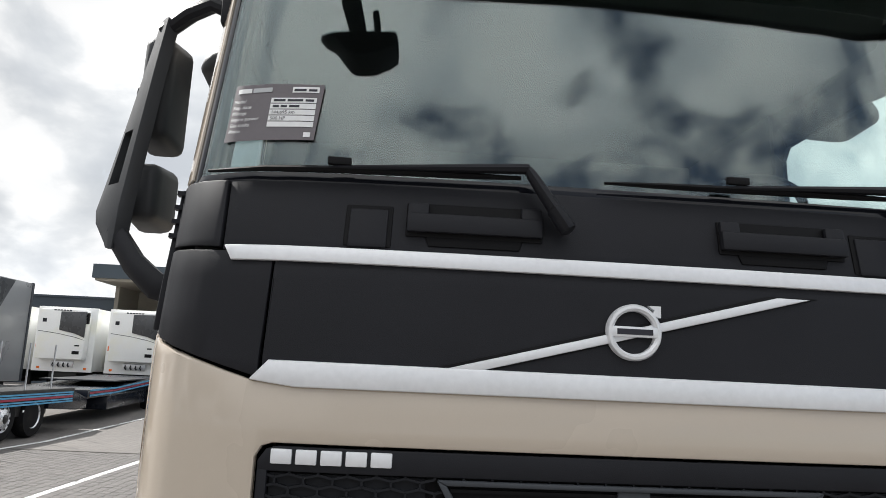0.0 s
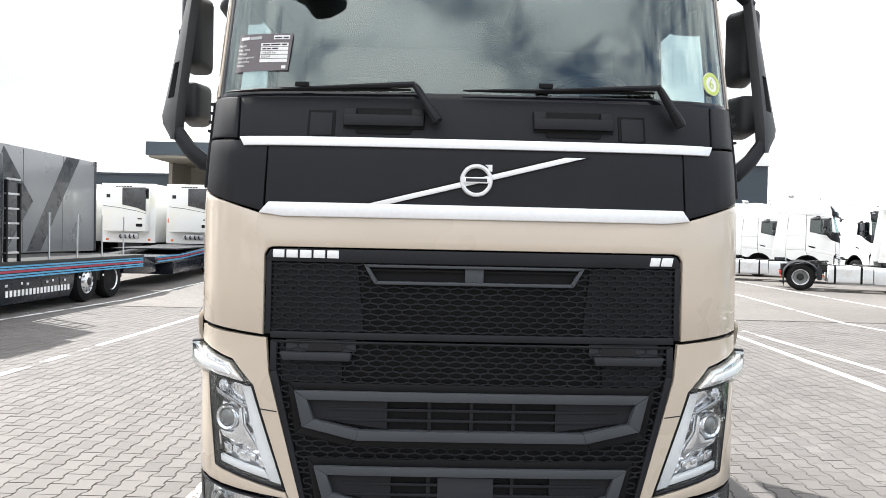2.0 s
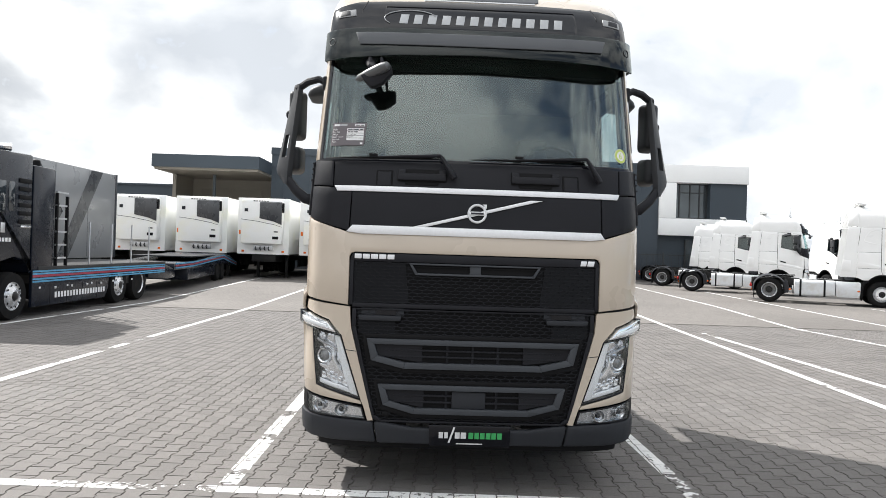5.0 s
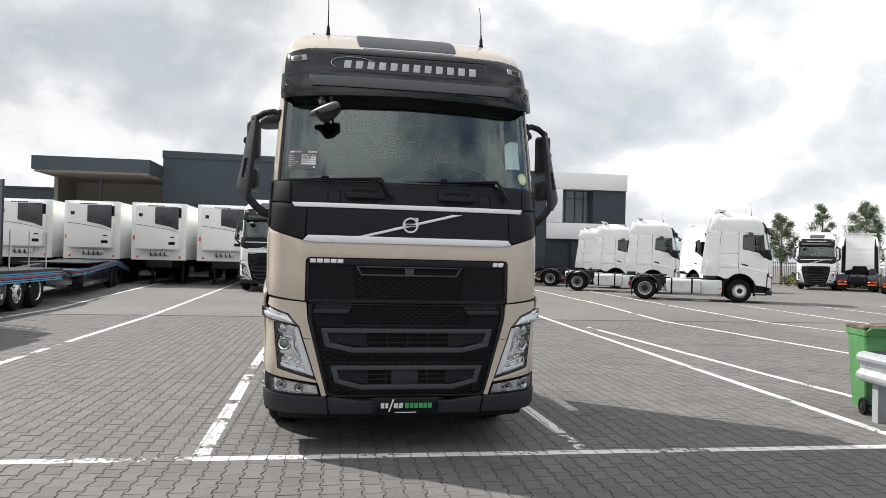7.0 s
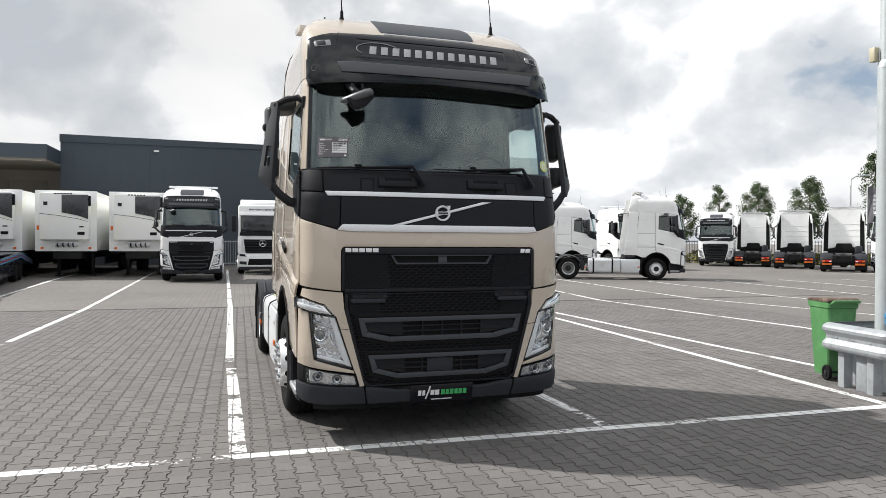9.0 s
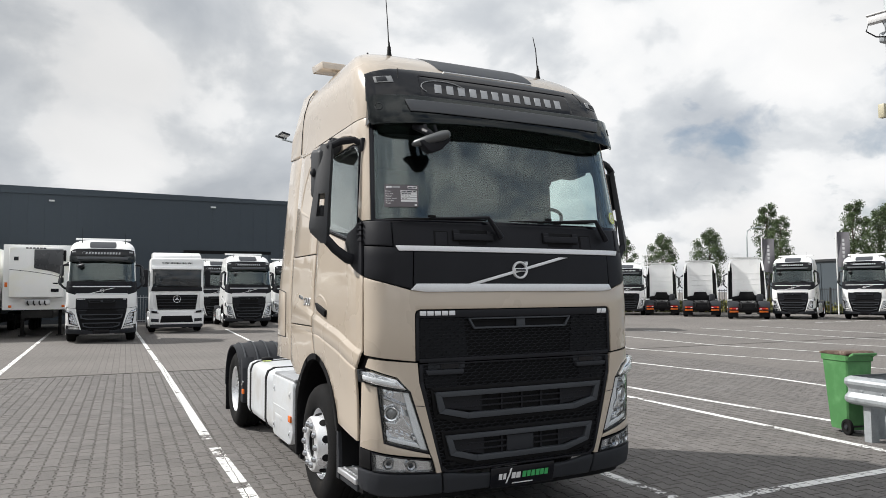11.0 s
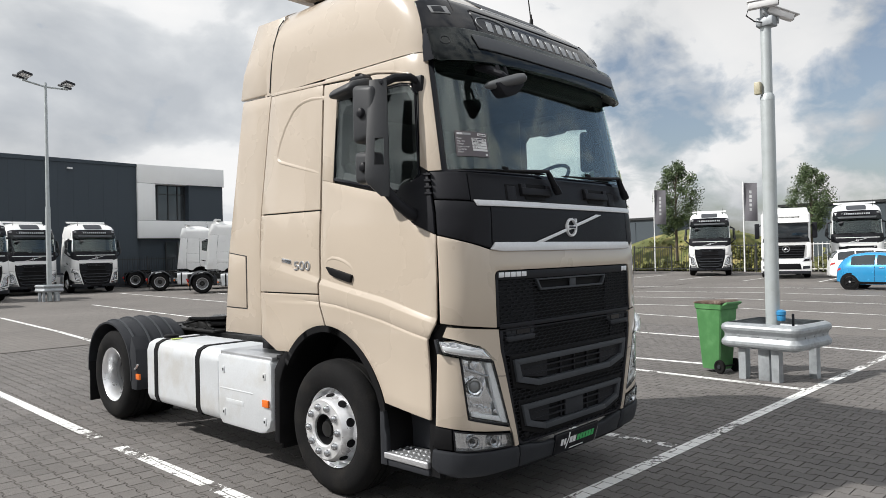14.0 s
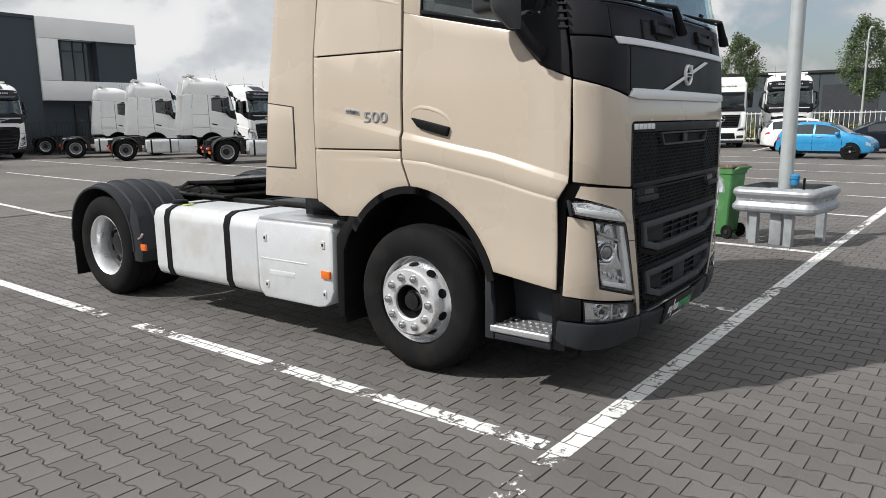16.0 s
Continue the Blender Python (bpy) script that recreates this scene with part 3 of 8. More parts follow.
def patch(poly, place=skin, out=0.0, depth=0.022, bevel=0.004, bm=None, du=0.3, dv=0.3):
    """A panel: an outline in (s, z) cut into cells, laid on a surface and given thickness."""
    flat_ = bmesh.new()
    flat_.faces.new([flat_.verts.new((s, z, 0)) for s, z in poly])
    s0, s1 = min(p[0] for p in poly), max(p[0] for p in poly)
    z0, z1 = min(p[1] for p in poly), max(p[1] for p in poly)
    cuts = {round(sign * a, 4) for a in ARC[:-1] for sign in (-1, 1)}
    cuts |= {round(sign * (ARC[i] + ARC[i + 1]) / 2, 4) for i in range(4, len(ARC) - 2) for sign in (-1, 1)}
    n = int((s1 - s0) / du) + 1
    cuts |= {s0 + (s1 - s0) * i / n for i in range(1, n)}
    for c in sorted(cuts):
        if s0 + 0.004 < c < s1 - 0.004:
            bmesh.ops.bisect_plane(flat_, geom=flat_.verts[:] + flat_.edges[:] + flat_.faces[:], plane_co=(c, 0, 0), plane_no=(1, 0, 0), dist=1e-5)
    if place is flank:
        for v in flat_.verts:
            lip, low = shoulder(v.co.x)[:2]
            v.co.y = (v.co.y - lip) / (lip - low)
        z0, z1 = min(v.co.y for v in flat_.verts), max(v.co.y for v in flat_.verts)
        dv = 0.6
    n = int((z1 - z0) / dv) + 1
    zs = {z0 + (z1 - z0) * i / n for i in range(1, n)} | ({a for a, _ in NOSE + WIDE} if place is skin else set()) | ({-2.6, -1.15, -1.08, -1.0, -0.92, -0.34, -0.28, -0.22, -0.05, -0.025, 0.0} if place is flank else set())
    for c in sorted(zs):
        if z0 + 0.006 < c < z1 - 0.006:
            bmesh.ops.bisect_plane(flat_, geom=flat_.verts[:] + flat_.edges[:] + flat_.faces[:], plane_co=(0, c, 0), plane_no=(0, 1, 0), dist=1e-5)
    if place is flank:
        for v in flat_.verts:
            lip, low = shoulder(v.co.x)[:2]
            v.co.y = lip + v.co.y * (lip - low)
    bmesh.ops.triangulate(flat_, faces=[f for f in flat_.faces if len(f.verts) > 4])
    own = bmesh.new()
    top, low = {}, {}
    for v in flat_.verts:
        top[v] = own.verts.new(place(v.co.x, v.co.y, out))
        low[v] = own.verts.new(place(v.co.x, v.co.y, out - depth))
    for f in flat_.faces:
        own.faces.new([top[v] for v in f.verts])
        own.faces.new([low[v] for v in reversed(f.verts)])
    for e in flat_.edges:
        if len(e.link_faces) == 1:
            a, b = e.verts
            own.faces.new((top[a], low[a], low[b], top[b]))
    flat_.free()
    bmesh.ops.recalc_face_normals(own, faces=own.faces[:])
    if bevel:
        own.normal_update()
        rim = [e for e in own.edges if len(e.link_faces) == 2 and e.calc_face_angle(0) > 1.0]
        bmesh.ops.bevel(own, geom=rim, offset=bevel, segments=2, profile=0.5, affect="EDGES")
    if bm is None:
        return own
    me = bpy.data.meshes.new("tmp")
    own.to_mesh(me)
    own.free()
    bm.from_mesh(me)
    bpy.data.meshes.remove(me)
    return bm


def mirrored(poly, sign):
    return [(s * sign, z) for s, z in (poly if sign > 0 else poly[::-1])]


def ring_path(pts, place, out, r, closed=True, seg=6):
    """A bar that follows an outline on a surface."""
    path = []
    loop = pts + pts[:1] if closed else pts
    for (a, b), (c, d) in zip(loop, loop[1:]):
        n = max(1, int(math.hypot(c - a, d - b) / 0.12))
        path += [place(a + (c - a) * i / n, b + (d - b) * i / n, out) for i in range(n)]
    path.append(place(*loop[-1], out))
    return tb(path, r, seg=seg)


def ridge(pts, heights, half):
    """A soft pressed fold along a line on the skin."""
    bm = bmesh.new()
    rows = []
    for i, (s, z) in enumerate(pts):
        a, b = pts[max(i - 1, 0)], pts[min(i + 1, len(pts) - 1)]
        d = Vector((b[0] - a[0], b[1] - a[1])).normalized()
        rows.append([bm.verts.new(skin(s - d.y * half * k, z + d.x * half * k, -0.001 + heights[i] * f)) for k, f in ((-1, 0.0), (-0.5, 0.55), (-0.15, 1.0), (0.15, 0.9), (0.35, 0.2), (0.6, 0.0))])
    for p, q in zip(rows, rows[1:]):
        for k in range(5):
            bm.faces.new((p[k], q[k], q[k + 1], p[k + 1]))
    bmesh.ops.recalc_face_normals(bm, faces=bm.faces[:])
    return bm


def frame_band(outer, inner, place, out, depth, bevel=0.004):
    """A frame between two outlines with the same number of corners."""
    bm = bmesh.new()
    k = len(outer)
    for i in range(k):
        j = (i + 1) % k
        patch([outer[i], outer[j], inner[j], inner[i]], place, out, depth, bevel, bm)
    return bm


# ---- tractor unit ----
def wheel(root, x, y, side, drive):
    """A truck wheel whose outer side wall stands at x, facing side (-1 or 1)."""
    hub = new("wheel")
    hub.parent = root
    hub.matrix_basis = Matrix.Translation((x, y, 0.517)) @ (pose(0, 0, 0, 0, 0, 180) if side < 0 else Matrix())
    tyre_profile = [(0.305, -0.01), (0.313, 0.008), (0.338, 0.02), (0.38, 0.03), (0.43, 0.028), (0.468, 0.012), (0.492, -0.008), (0.505, -0.03), (0.512, -0.06), (0.513, -0.085), (0.503, -0.088), (0.503, -0.10), (0.515, -0.103), (0.516, -0.145), (0.505, -0.148), (0.505, -0.16), (0.516, -0.163), (0.515, -0.205), (0.503, -0.208), (0.503, -0.22), (0.512, -0.223), (0.505, -0.27), (0.47, -0.30), (0.38, -0.318), (0.305, -0.30)]
    part("tyre", lathe(bmesh.new(), tyre_profile, 56, closed=True), RUBBER, hub)
    if drive:
        rim = [(0.30, -0.29), (0.30, -0.02), (0.312, -0.002), (0.306, 0.006), (0.296, 0.0), (0.286, -0.02), (0.270, -0.05), (0.264, -0.15), (0.25, -0.185), (0.21, -0.195), (0.14, -0.19), (0.13, -0.26)]
        part("rim", lathe(bmesh.new(), rim[:8], 48, closed=True), RIM, hub)
        part("wheel_disc", lathe(bmesh.new(), rim[7:] + [(0.13, -0.28), (0.262, -0.28)], 48, closed=True), DISC, hub, "grey steel wheel disc")
        part("hub_cap", lathe(bmesh.new(), [(0.128, -0.26), (0.126, -0.15), (0.11, -0.13), (0.085, -0.12), (0.02, -0.118)], 28), DARKSTEEL, hub)
        bm = bmesh.new()
        lathe(bm, [(v, a - 0.34) for v, a in tyre_profile], 40, closed=True)
        part("inner_tyre", bm, RUBBER, hub)
        nut_r, nut_x = 0.172, -0.195
    else:
        rim = [(0.312, -0.28), (0.312, -0.02), (0.327, -0.002), (0.324, 0.010), (0.314, 0.008), (0.303, -0.016), (0.297, -0.115), (0.280, -0.125), (0.268, -0.080), (0.236, 0.062), (0.222, 0.076), (0.128, 0.078), (0.118, 0.070), (0.116, 0.05)]
        part("rim", lathe(bmesh.new(), rim, 56, closed=True), RIM, hub)
        part("hub_bore", lathe(bmesh.new(), [(0.1155, 0.055), (0.113, 0.045), (0.105, -0.04), (0.02, -0.05), (0.02, -0.06), (0.118, -0.06)], 40, closed=True), BLACK, hub)
        part("hub_cap", lathe(bmesh.new(), [(0.109, -0.08), (0.108, -0.02), (0.075, -0.01), (0.06, 0.02), (0.058, 0.045), (0.03, 0.05)], 28), DARKSTEEL, hub)
        part("hub_ring", lathe(bmesh.new(), [(0.070, -0.012), (0.074, 0.014), (0.066, 0.022), (0.060, 0.018)], 28, closed=True), DISC, hub)
        nut_r, nut_x = 0.174, 0.077
    hole = None
    for i in range(10):
        a = 2 * math.pi * (i + 0.5) / 10
        if hole is None:
            if drive:
                bm = bx(-0.002, 0.012, -0.034, 0.034, -0.022, 0.022, 0.010, 2, Matrix.Translation((-0.192, 0.222, 0)) @ Matrix.Rotation(math.pi / 2, 4, "X"))
            else:
                bm = lathe(bmesh.new(), [(0.036, 0.0), (0.035, 0.004), (0.02, 0.005)], 14, Matrix.Translation((0.006, 0.2495, 0)) @ Matrix.Rotation(radians(76), 4, "Z") @ Matrix.Diagonal((1, 0.95, 0.95, 1)))
            hole = ob = part("hand_hole", bm, BLACK, hub)
        else:
            ob = new("hand_hole", hole.data)
            ob.parent = hub
        ob.matrix_basis = Matrix.Rotation(a, 4, "X")
    for i in range(10):
        a = 2 * math.pi * i / 10
        if i == 0:
            first = part("wheel_nut", lathe(bmesh.new(), [(0.029, 0.0), (0.0285, 0.008), (0.024, 0.020), (0.014, 0.030), (0.004, 0.032)], 12), DARKSTEEL if drive else DARKCHROME, hub)
            nut = first
        else:
            nut = new("wheel_nut", first.data)
            nut.parent = hub
        nut.matrix_basis = Matrix.Translation((nut_x, nut_r * math.cos(a), nut_r * math.sin(a)))
    return hub


SLOT1 = [(-0.755, 1.10), (0.755, 1.10), (0.72, 0.946), (0.49, 0.892), (-0.49, 0.892), (-0.72, 0.946)]
SLOT1_IN = [(-0.70, 1.062), (0.70, 1.062), (0.672, 0.978), (0.478, 0.934), (-0.478, 0.934), (-0.672, 0.978)]
SLOT2 = [(-0.668, 0.778), (0.668, 0.778), (0.628, 0.632), (0.412, 0.572), (-0.412, 0.572), (-0.628, 0.632)]
SLOT2_IN = [(-0.612, 0.742), (0.612, 0.742), (0.585, 0.662), (0.402, 0.612), (-0.402, 0.612), (-0.585, 0.662)]
UPSLOT = [(-0.472, 1.640), (0.472, 1.640), (0.425, 1.556), (-0.425, 1.556)]
UPSLOT_IN = [(-0.448, 1.628), (0.448, 1.628), (0.412, 1.570), (-0.412, 1.570)]


def inside(poly, x, y):
    hit = False
    for (a, b), (c, d) in zip(poly, poly[1:] + poly[:1]):
        if (b > y) != (d > y) and x < (c - a) * (y - b) / (d - b) + a:
            hit = not hit
    return hit


def grown(poly, d):
    cx, cz = sum(p[0] for p in poly) / len(poly), sum(p[1] for p in poly) / len(poly)
    return [(s + math.copysign(d, s - cx), z + math.copysign(d, z - cz)) for s, z in poly]


def honeycomb(zone, holes, out):
    """Ribs of a hexagon mesh over a zone of the nose, open where the holes are."""
    bm = bmesh.new()
    w, h = 0.068, 0.031
    def rib(a, b):
        mid = ((a[0] + b[0]) / 2, (a[1] + b[1]) / 2)
        if not inside(zone, *mid) or any(inside(k, *mid) for k in holes):
            return
        dx, dz = b[0] - a[0], b[1] - a[1]
        n = math.hypot(dx, dz)
        ox, oz = -dz / n * 0.0028, dx / n * 0.0028
        q = [(a[0] + ox, a[1] + oz), (b[0] + ox, b[1] + oz), (b[0] - ox, b[1] - oz), (a[0] - ox, a[1] - oz)]
        f = [bm.verts.new(skin(*p, out)) for p in q]
        r = [bm.verts.new(skin(*p, out - 0.006)) for p in (q[0], q[1], q[2], q[3])]
        bm.faces.new(f[::-1])
        bm.faces.new((f[0], f[1], r[1], r[0]))
        bm.faces.new((f[2], f[3], r[3], r[2]))
    z0, z1 = min(p[1] for p in zone), max(p[1] for p in zone)
    rows, cols = int((z1 - z0) / (h * 0.75)) + 2, int(2.0 / w) + 2
    for j in range(rows):
        for i in range(-cols // 2, cols // 2 + 1):
            cx, cz = (i + 0.5 * (j % 2)) * w, z0 + j * h * 0.75
            t, ur, lr = (cx, cz + h / 2), (cx + w / 2, cz + h / 4), (cx + w / 2, cz - h / 4)
            ul = (cx - w / 2, cz + h / 4)
            rib(ul, t)
            rib(t, ur)
            rib(ur, lr)
    return bm


def tractor(m, paint, label, group="", chassis=TANK):
    """A cab-over tractor unit; its nose stands at the origin and faces -y."""
    root = thing("tractor_unit", m, label, "truck", group)
    # front panels
    part("hood_panel", patch([(-0.903, 1.86), (0.903, 1.86), (0.907, 2.155), (-0.907, 2.155)]), SATIN, root, "satin black front hatch")
    part("wiper_panel", patch([(-1.058, 2.17), (1.058, 2.17), (1.07, 2.36), (-1.07, 2.36)], out=-0.004), SATIN, root, "satin black panel with grab handles")
    nose = [(-1.308, 1.375), (-0.9, 1.33), (-0.9, 1.675), (-0.885, 1.70), (-0.86, 1.708), (0.86, 1.708), (0.885, 1.70), (0.9, 1.675), (0.9, 1.33), (1.308, 1.375), (1.305, 1.95), (1.1, 1.90), (0.93, 1.852), (0.82, 1.842), (-0.82, 1.842), (-0.93, 1.852), (-1.1, 1.90), (-1.305, 1.95)]
    part("nose_panel", patch(nose, bevel=0.007), paint, root)
    for sign in (-1, 1):
        part("hood_corner", patch(mirrored([(0.912, 1.858), (1.1, 1.907), (1.303, 1.958), (1.317, 2.183), (1.05, 2.168), (0.912, 2.158)], sign)), SATIN, root, "satin black corner panel")
        part("wiper_corner", patch(mirrored([(1.066, 2.178), (1.318, 2.193), (1.335, 2.375), (1.076, 2.362)], sign)), SATIN, root, "satin black corner panel")
        for k in range(4):
            z = 2.225 + 0.042 * k
            part("vent_fin", patch(mirrored([(1.322, z), (1.375, z + 0.004), (1.375, z + 0.016), (1.322, z + 0.012)], sign), out=0.022, depth=0.05, bevel=0), SATIN, root)
        # lower corner with the lamps
        part("corner_panel", patch(mirrored([(0.885, 1.318), (0.873, 1.175), (0.698, 0.515), (0.737, 0.512), (0.765, 0.612), (0.785, 0.655), (0.938, 1.112), (1.038, 1.220), (1.218, 1.272), (1.292, 1.288), (1.262, 1.352)], sign), bevel=0.0), paint, root)
        part("corner_cheek", patch(mirrored([(1.352, 0.705), (1.335, 1.176), (1.188, 1.148), (1.134, 0.746), (0.792, 0.652), (0.780, 0.626), (1.26, 0.695)], sign)), paint, root)
        part("corner_shadow_gap", patch(mirrored([(1.31, 1.372), (1.26, 1.38), (1.215, 1.31), (1.35, 1.22), (1.36, 0.5), (1.42, 0.5), (1.41, 1.28)], sign), out=-0.03, depth=0.03), BLACK, root)
        # turn lamp blade above the headlight
        blade_ = [(1.318, 1.268), (1.298, 1.186), (1.17, 1.160), (0.942, 1.120), (1.036, 1.214), (1.22, 1.267)]
        blade = part("turn_lamp", patch(mirrored(blade_, sign), out=0.045, depth=0.06, bevel=0.006), LENS, root, "clear turn lamp blade")
        part("reflector", patch(mirrored([(1.308, 1.260), (1.290, 1.195), (1.17, 1.168), (0.975, 1.132), (1.042, 1.206), (1.22, 1.258)], sign), out=0.030, depth=0.04), REFLECTOR, blade)
        part("light_bar", patch(mirrored([(1.285, 1.236), (1.28, 1.208), (1.16, 1.183), (1.03, 1.160), (1.055, 1.186), (1.16, 1.212)], sign), out=0.040, depth=0.010, bevel=0.003), LAMPW, blade)
        part("dark_end", patch(mirrored([(1.334, 1.275), (1.318, 1.186), (1.298, 1.184), (1.316, 1.27)], sign), out=0.043, depth=0.05), GREY, blade)
        # headlight
        hl = [(1.180, 1.150), (1.127, 0.752), (0.795, 0.666), (0.944, 1.112)]
        lamp = part("headlight", frame_band(mirrored(grown(hl, 0.006), sign), mirrored([(1.175, 1.144), (1.122, 0.758), (0.804, 0.677), (0.949, 1.106)], sign), skin, 0.002, 0.03), GLOSSY, root, "clear twin-lamp headlight")
        def dish(u, v):
            lo, hi = [hl[2][k] + (hl[1][k] - hl[2][k]) * u for k in (0, 1)], [hl[3][k] + (hl[0][k] - hl[3][k]) * u for k in (0, 1)]
            i, j = round(u * 6), round(v * 9)
            return skin(sign * (lo[0] + (hi[0] - lo[0]) * v), lo[1] + (hi[1] - lo[1]) * v, -0.058 + 0.016 * ((i * 2 + j * 3) % 4) / 3)
        part("bowl", grid(bmesh.new(), dish, 6, 9), CHROME, lamp, "faceted chrome bowl", angle=4)
        part("outer_trim", patch(mirrored([(1.176, 1.146), (1.123, 0.756), (1.116, 0.757), (1.166, 1.143)], sign), out=-0.034, depth=0.03, bevel=0.002), GLOSSY, lamp)
        part("daylight_blade", patch(mirrored([(0.996, 1.108), (0.952, 1.104), (0.806, 0.682), (0.862, 0.698), (0.918, 0.835), (0.962, 0.99)], sign), out=-0.008, depth=0.03), LAMPW, lamp)
        part("lower_blade", patch(mirrored([(1.112, 0.795), (1.108, 0.765), (0.856, 0.700), (0.888, 0.742)], sign), out=-0.012, depth=0.02), LAMPW, lamp)
        part("upper_reflector", patch(mirrored([(1.158, 1.138), (1.012, 1.112), (1.0, 1.03), (1.10, 1.06), (1.152, 1.09)], sign), out=-0.040, depth=0.01), CHROME, lamp)
        part("divider", patch(mirrored([(1.150, 1.088), (1.145, 1.060), (0.962, 1.004), (0.955, 1.018), (1.0, 1.028)], sign), out=-0.012, depth=0.03), DARKCHROME, lamp)
        part("cross_blade", patch(mirrored([(1.130, 0.902), (1.122, 0.878), (0.945, 0.838), (0.936, 0.852), (0.99, 0.93), (1.0, 1.005), (1.012, 1.005), (1.015, 0.93), (1.05, 0.892)], sign), out=-0.016, depth=0.025), CHROME, lamp)
        for k in range(5):
            s_ = 1.10 - 0.045 * k
            z_ = 0.846 - 0.0135 * k
            part("prism", patch(mirrored([(s_, z_), (s_ - 0.004, z_ - 0.026), (s_ - 0.030, z_ - 0.034), (s_ - 0.026, z_ - 0.008)], sign), out=-0.02 - 0.006 * (k % 2), depth=0.02, bevel=0.004), REFLECTOR, lamp)
        for s_, z_, r_, name, mat in ((1.080, 0.958, 0.058, "projector_ring", REFLECTOR), (1.092, 1.100, 0.030, "high_beam_bowl", CHROME)):
            c = Vector(skin(s_ * sign, z_, -0.02))
            out_way = (Vector(skin(s_ * sign, z_, 0.1)) - c).normalized()
            turn = Matrix.Translation(c) @ out_way.to_track_quat("X", "Z").to_matrix().to_4x4()
            part(name, lathe(bmesh.new(), [(r_ * 0.66, -0.03), (r_ * 0.68, -0.005), (r_ * 0.72, 0.004), (r_ * 0.88, 0.010), (r_, 0.0), (r_, -0.03)], 28, turn, closed=True), mat, lamp)
            ball = [(r_ * 0.66 * math.cos(k * math.pi / 12), -0.008 + 0.020 * math.sin(k * math.pi / 12) * (1 if name == "projector_ring" else -0.8)) for k in range(6)]
            part("lens_ball", lathe(bmesh.new(), [(r_ * 0.66, -0.025)] + ball + [(0.004, -0.008 + 0.020 * (1 if name == "projector_ring" else -0.8))], 24, turn), LENSBALL if name == "projector_ring" else CHROME, lamp)
        part("panel_seam", ring_path(mirrored([(0.832, 1.003), (0.908, 1.012)], sign), skin, 0.0, 0.0028, closed=False), GREY, root)
        pane = part("lens", patch(mirrored(hl, sign), out=0.001, depth=0.004, bevel=0), LENS, lamp)
        pane.visible_shadow = False
        # fog lamp
        fog = [(1.232, 0.680), (0.778, 0.608), (0.754, 0.520), (1.220, 0.545)]
        fl = part("fog_lamp", frame_band(mirrored(grown(fog, 0.003), sign), mirrored([(1.224, 0.671), (0.786, 0.602), (0.765, 0.528), (1.212, 0.552)], sign), skin, 0.004, 0.04), GLOSSY, root, "clear fog lamp")
        part("bowl", patch(mirrored(fog, sign), out=-0.026, depth=0.008, bevel=0), CHROME, fl)
        for s_ in (1.10, 0.93):
            c = Vector(skin(s_ * sign, 0.602 if s_ > 1 else 0.580, -0.024))
            out_way = (Vector(skin(s_ * sign, 0.59, 0.1)) - c).normalized()
            turn = Matrix.Translation(c) @ out_way.to_track_quat("X", "Z").to_matrix().to_4x4()
            part("bulb_cup", lathe(bmesh.new(), [(0.012, -0.005), (0.02, 0.0), (0.038, 0.012), (0.044, 0.03), (0.040, 0.03), (0.03, 0.014), (0.012, 0.008)], 20, turn, closed=True), DARKCHROME, fl)
            part("bulb", lathe(bmesh.new(), [(0.013, 0.0), (0.013, 0.02), (0.004, 0.026)], 10, turn), GREY, fl)
            part("divider", patch(mirrored([(s_ - 0.075, 0.545), (s_ - 0.085, 0.545), (s_ - 0.08, 0.665 - (1.225 - s_) * 0.14), (s_ - 0.07, 0.665 - (1.225 - s_) * 0.14)], sign), out=-0.012, depth=0.03, bevel=0), REFLECTOR, fl)
        pane = part("lens", patch(mirrored(fog, sign), out=0.001, depth=0.004, bevel=0), LENS, fl)
        pane.visible_shadow = False
        part("end_panel", patch(mirrored([(1.236, 0.55), (1.372, 0.556), (1.362, 0.70), (1.29, 0.69), (1.240, 0.684)], sign), out=-0.004, depth=0.03), BLACK, root)
        # bumper end
        part("bumper_end", patch(mirrored([(0.682, 0.355), (1.0, 0.358), (1.20, 0.366), (1.33, 0.395), (1.385, 0.43), (1.378, 0.55), (1.225, 0.538), (0.755, 0.511), (0.70, 0.505)], sign), out=0.012, depth=0.05, bevel=0.016), GREY, root, "dark grey bumper corner")
    part("bumper_middle", patch([(-0.672, 0.350), (0.672, 0.350), (0.692, 0.506), (0.62, 0.502), (0.40, 0.47), (-0.40, 0.47), (-0.62, 0.502), (-0.692, 0.506)], out=0.008, depth=0.05, bevel=0.014), GREY, root, "dark grey bumper")
    part("underside_lip", patch([(-1.2, 0.30), (1.2, 0.30), (1.2, 0.37), (-1.2, 0.37)], out=-0.06, depth=0.04), BLACK, root)
    # trim bars and emblem
    part("upper_trim_bar", patch([(-1.047, 2.182), (-1.02, 2.142), (1.035, 2.140), (1.058, 2.182)], out=0.012, depth=0.02, bevel=0.005), SILVER, root, "matt silver bar")
    part("lower_trim_bar", patch([(-0.93, 1.852), (-0.82, 1.838), (0.82, 1.838), (0.93, 1.850), (0.895, 1.896), (-0.885, 1.900)], out=0.013, depth=0.02, bevel=0.006), SILVER, root, "matt silver bar")
    part("diagonal_bar", patch([(-0.475, 1.894), (-0.385, 1.894), (0.475, 2.112), (0.385, 2.113)], out=0.010, depth=0.012, bevel=0.004), SILVER, root, "matt silver bar")
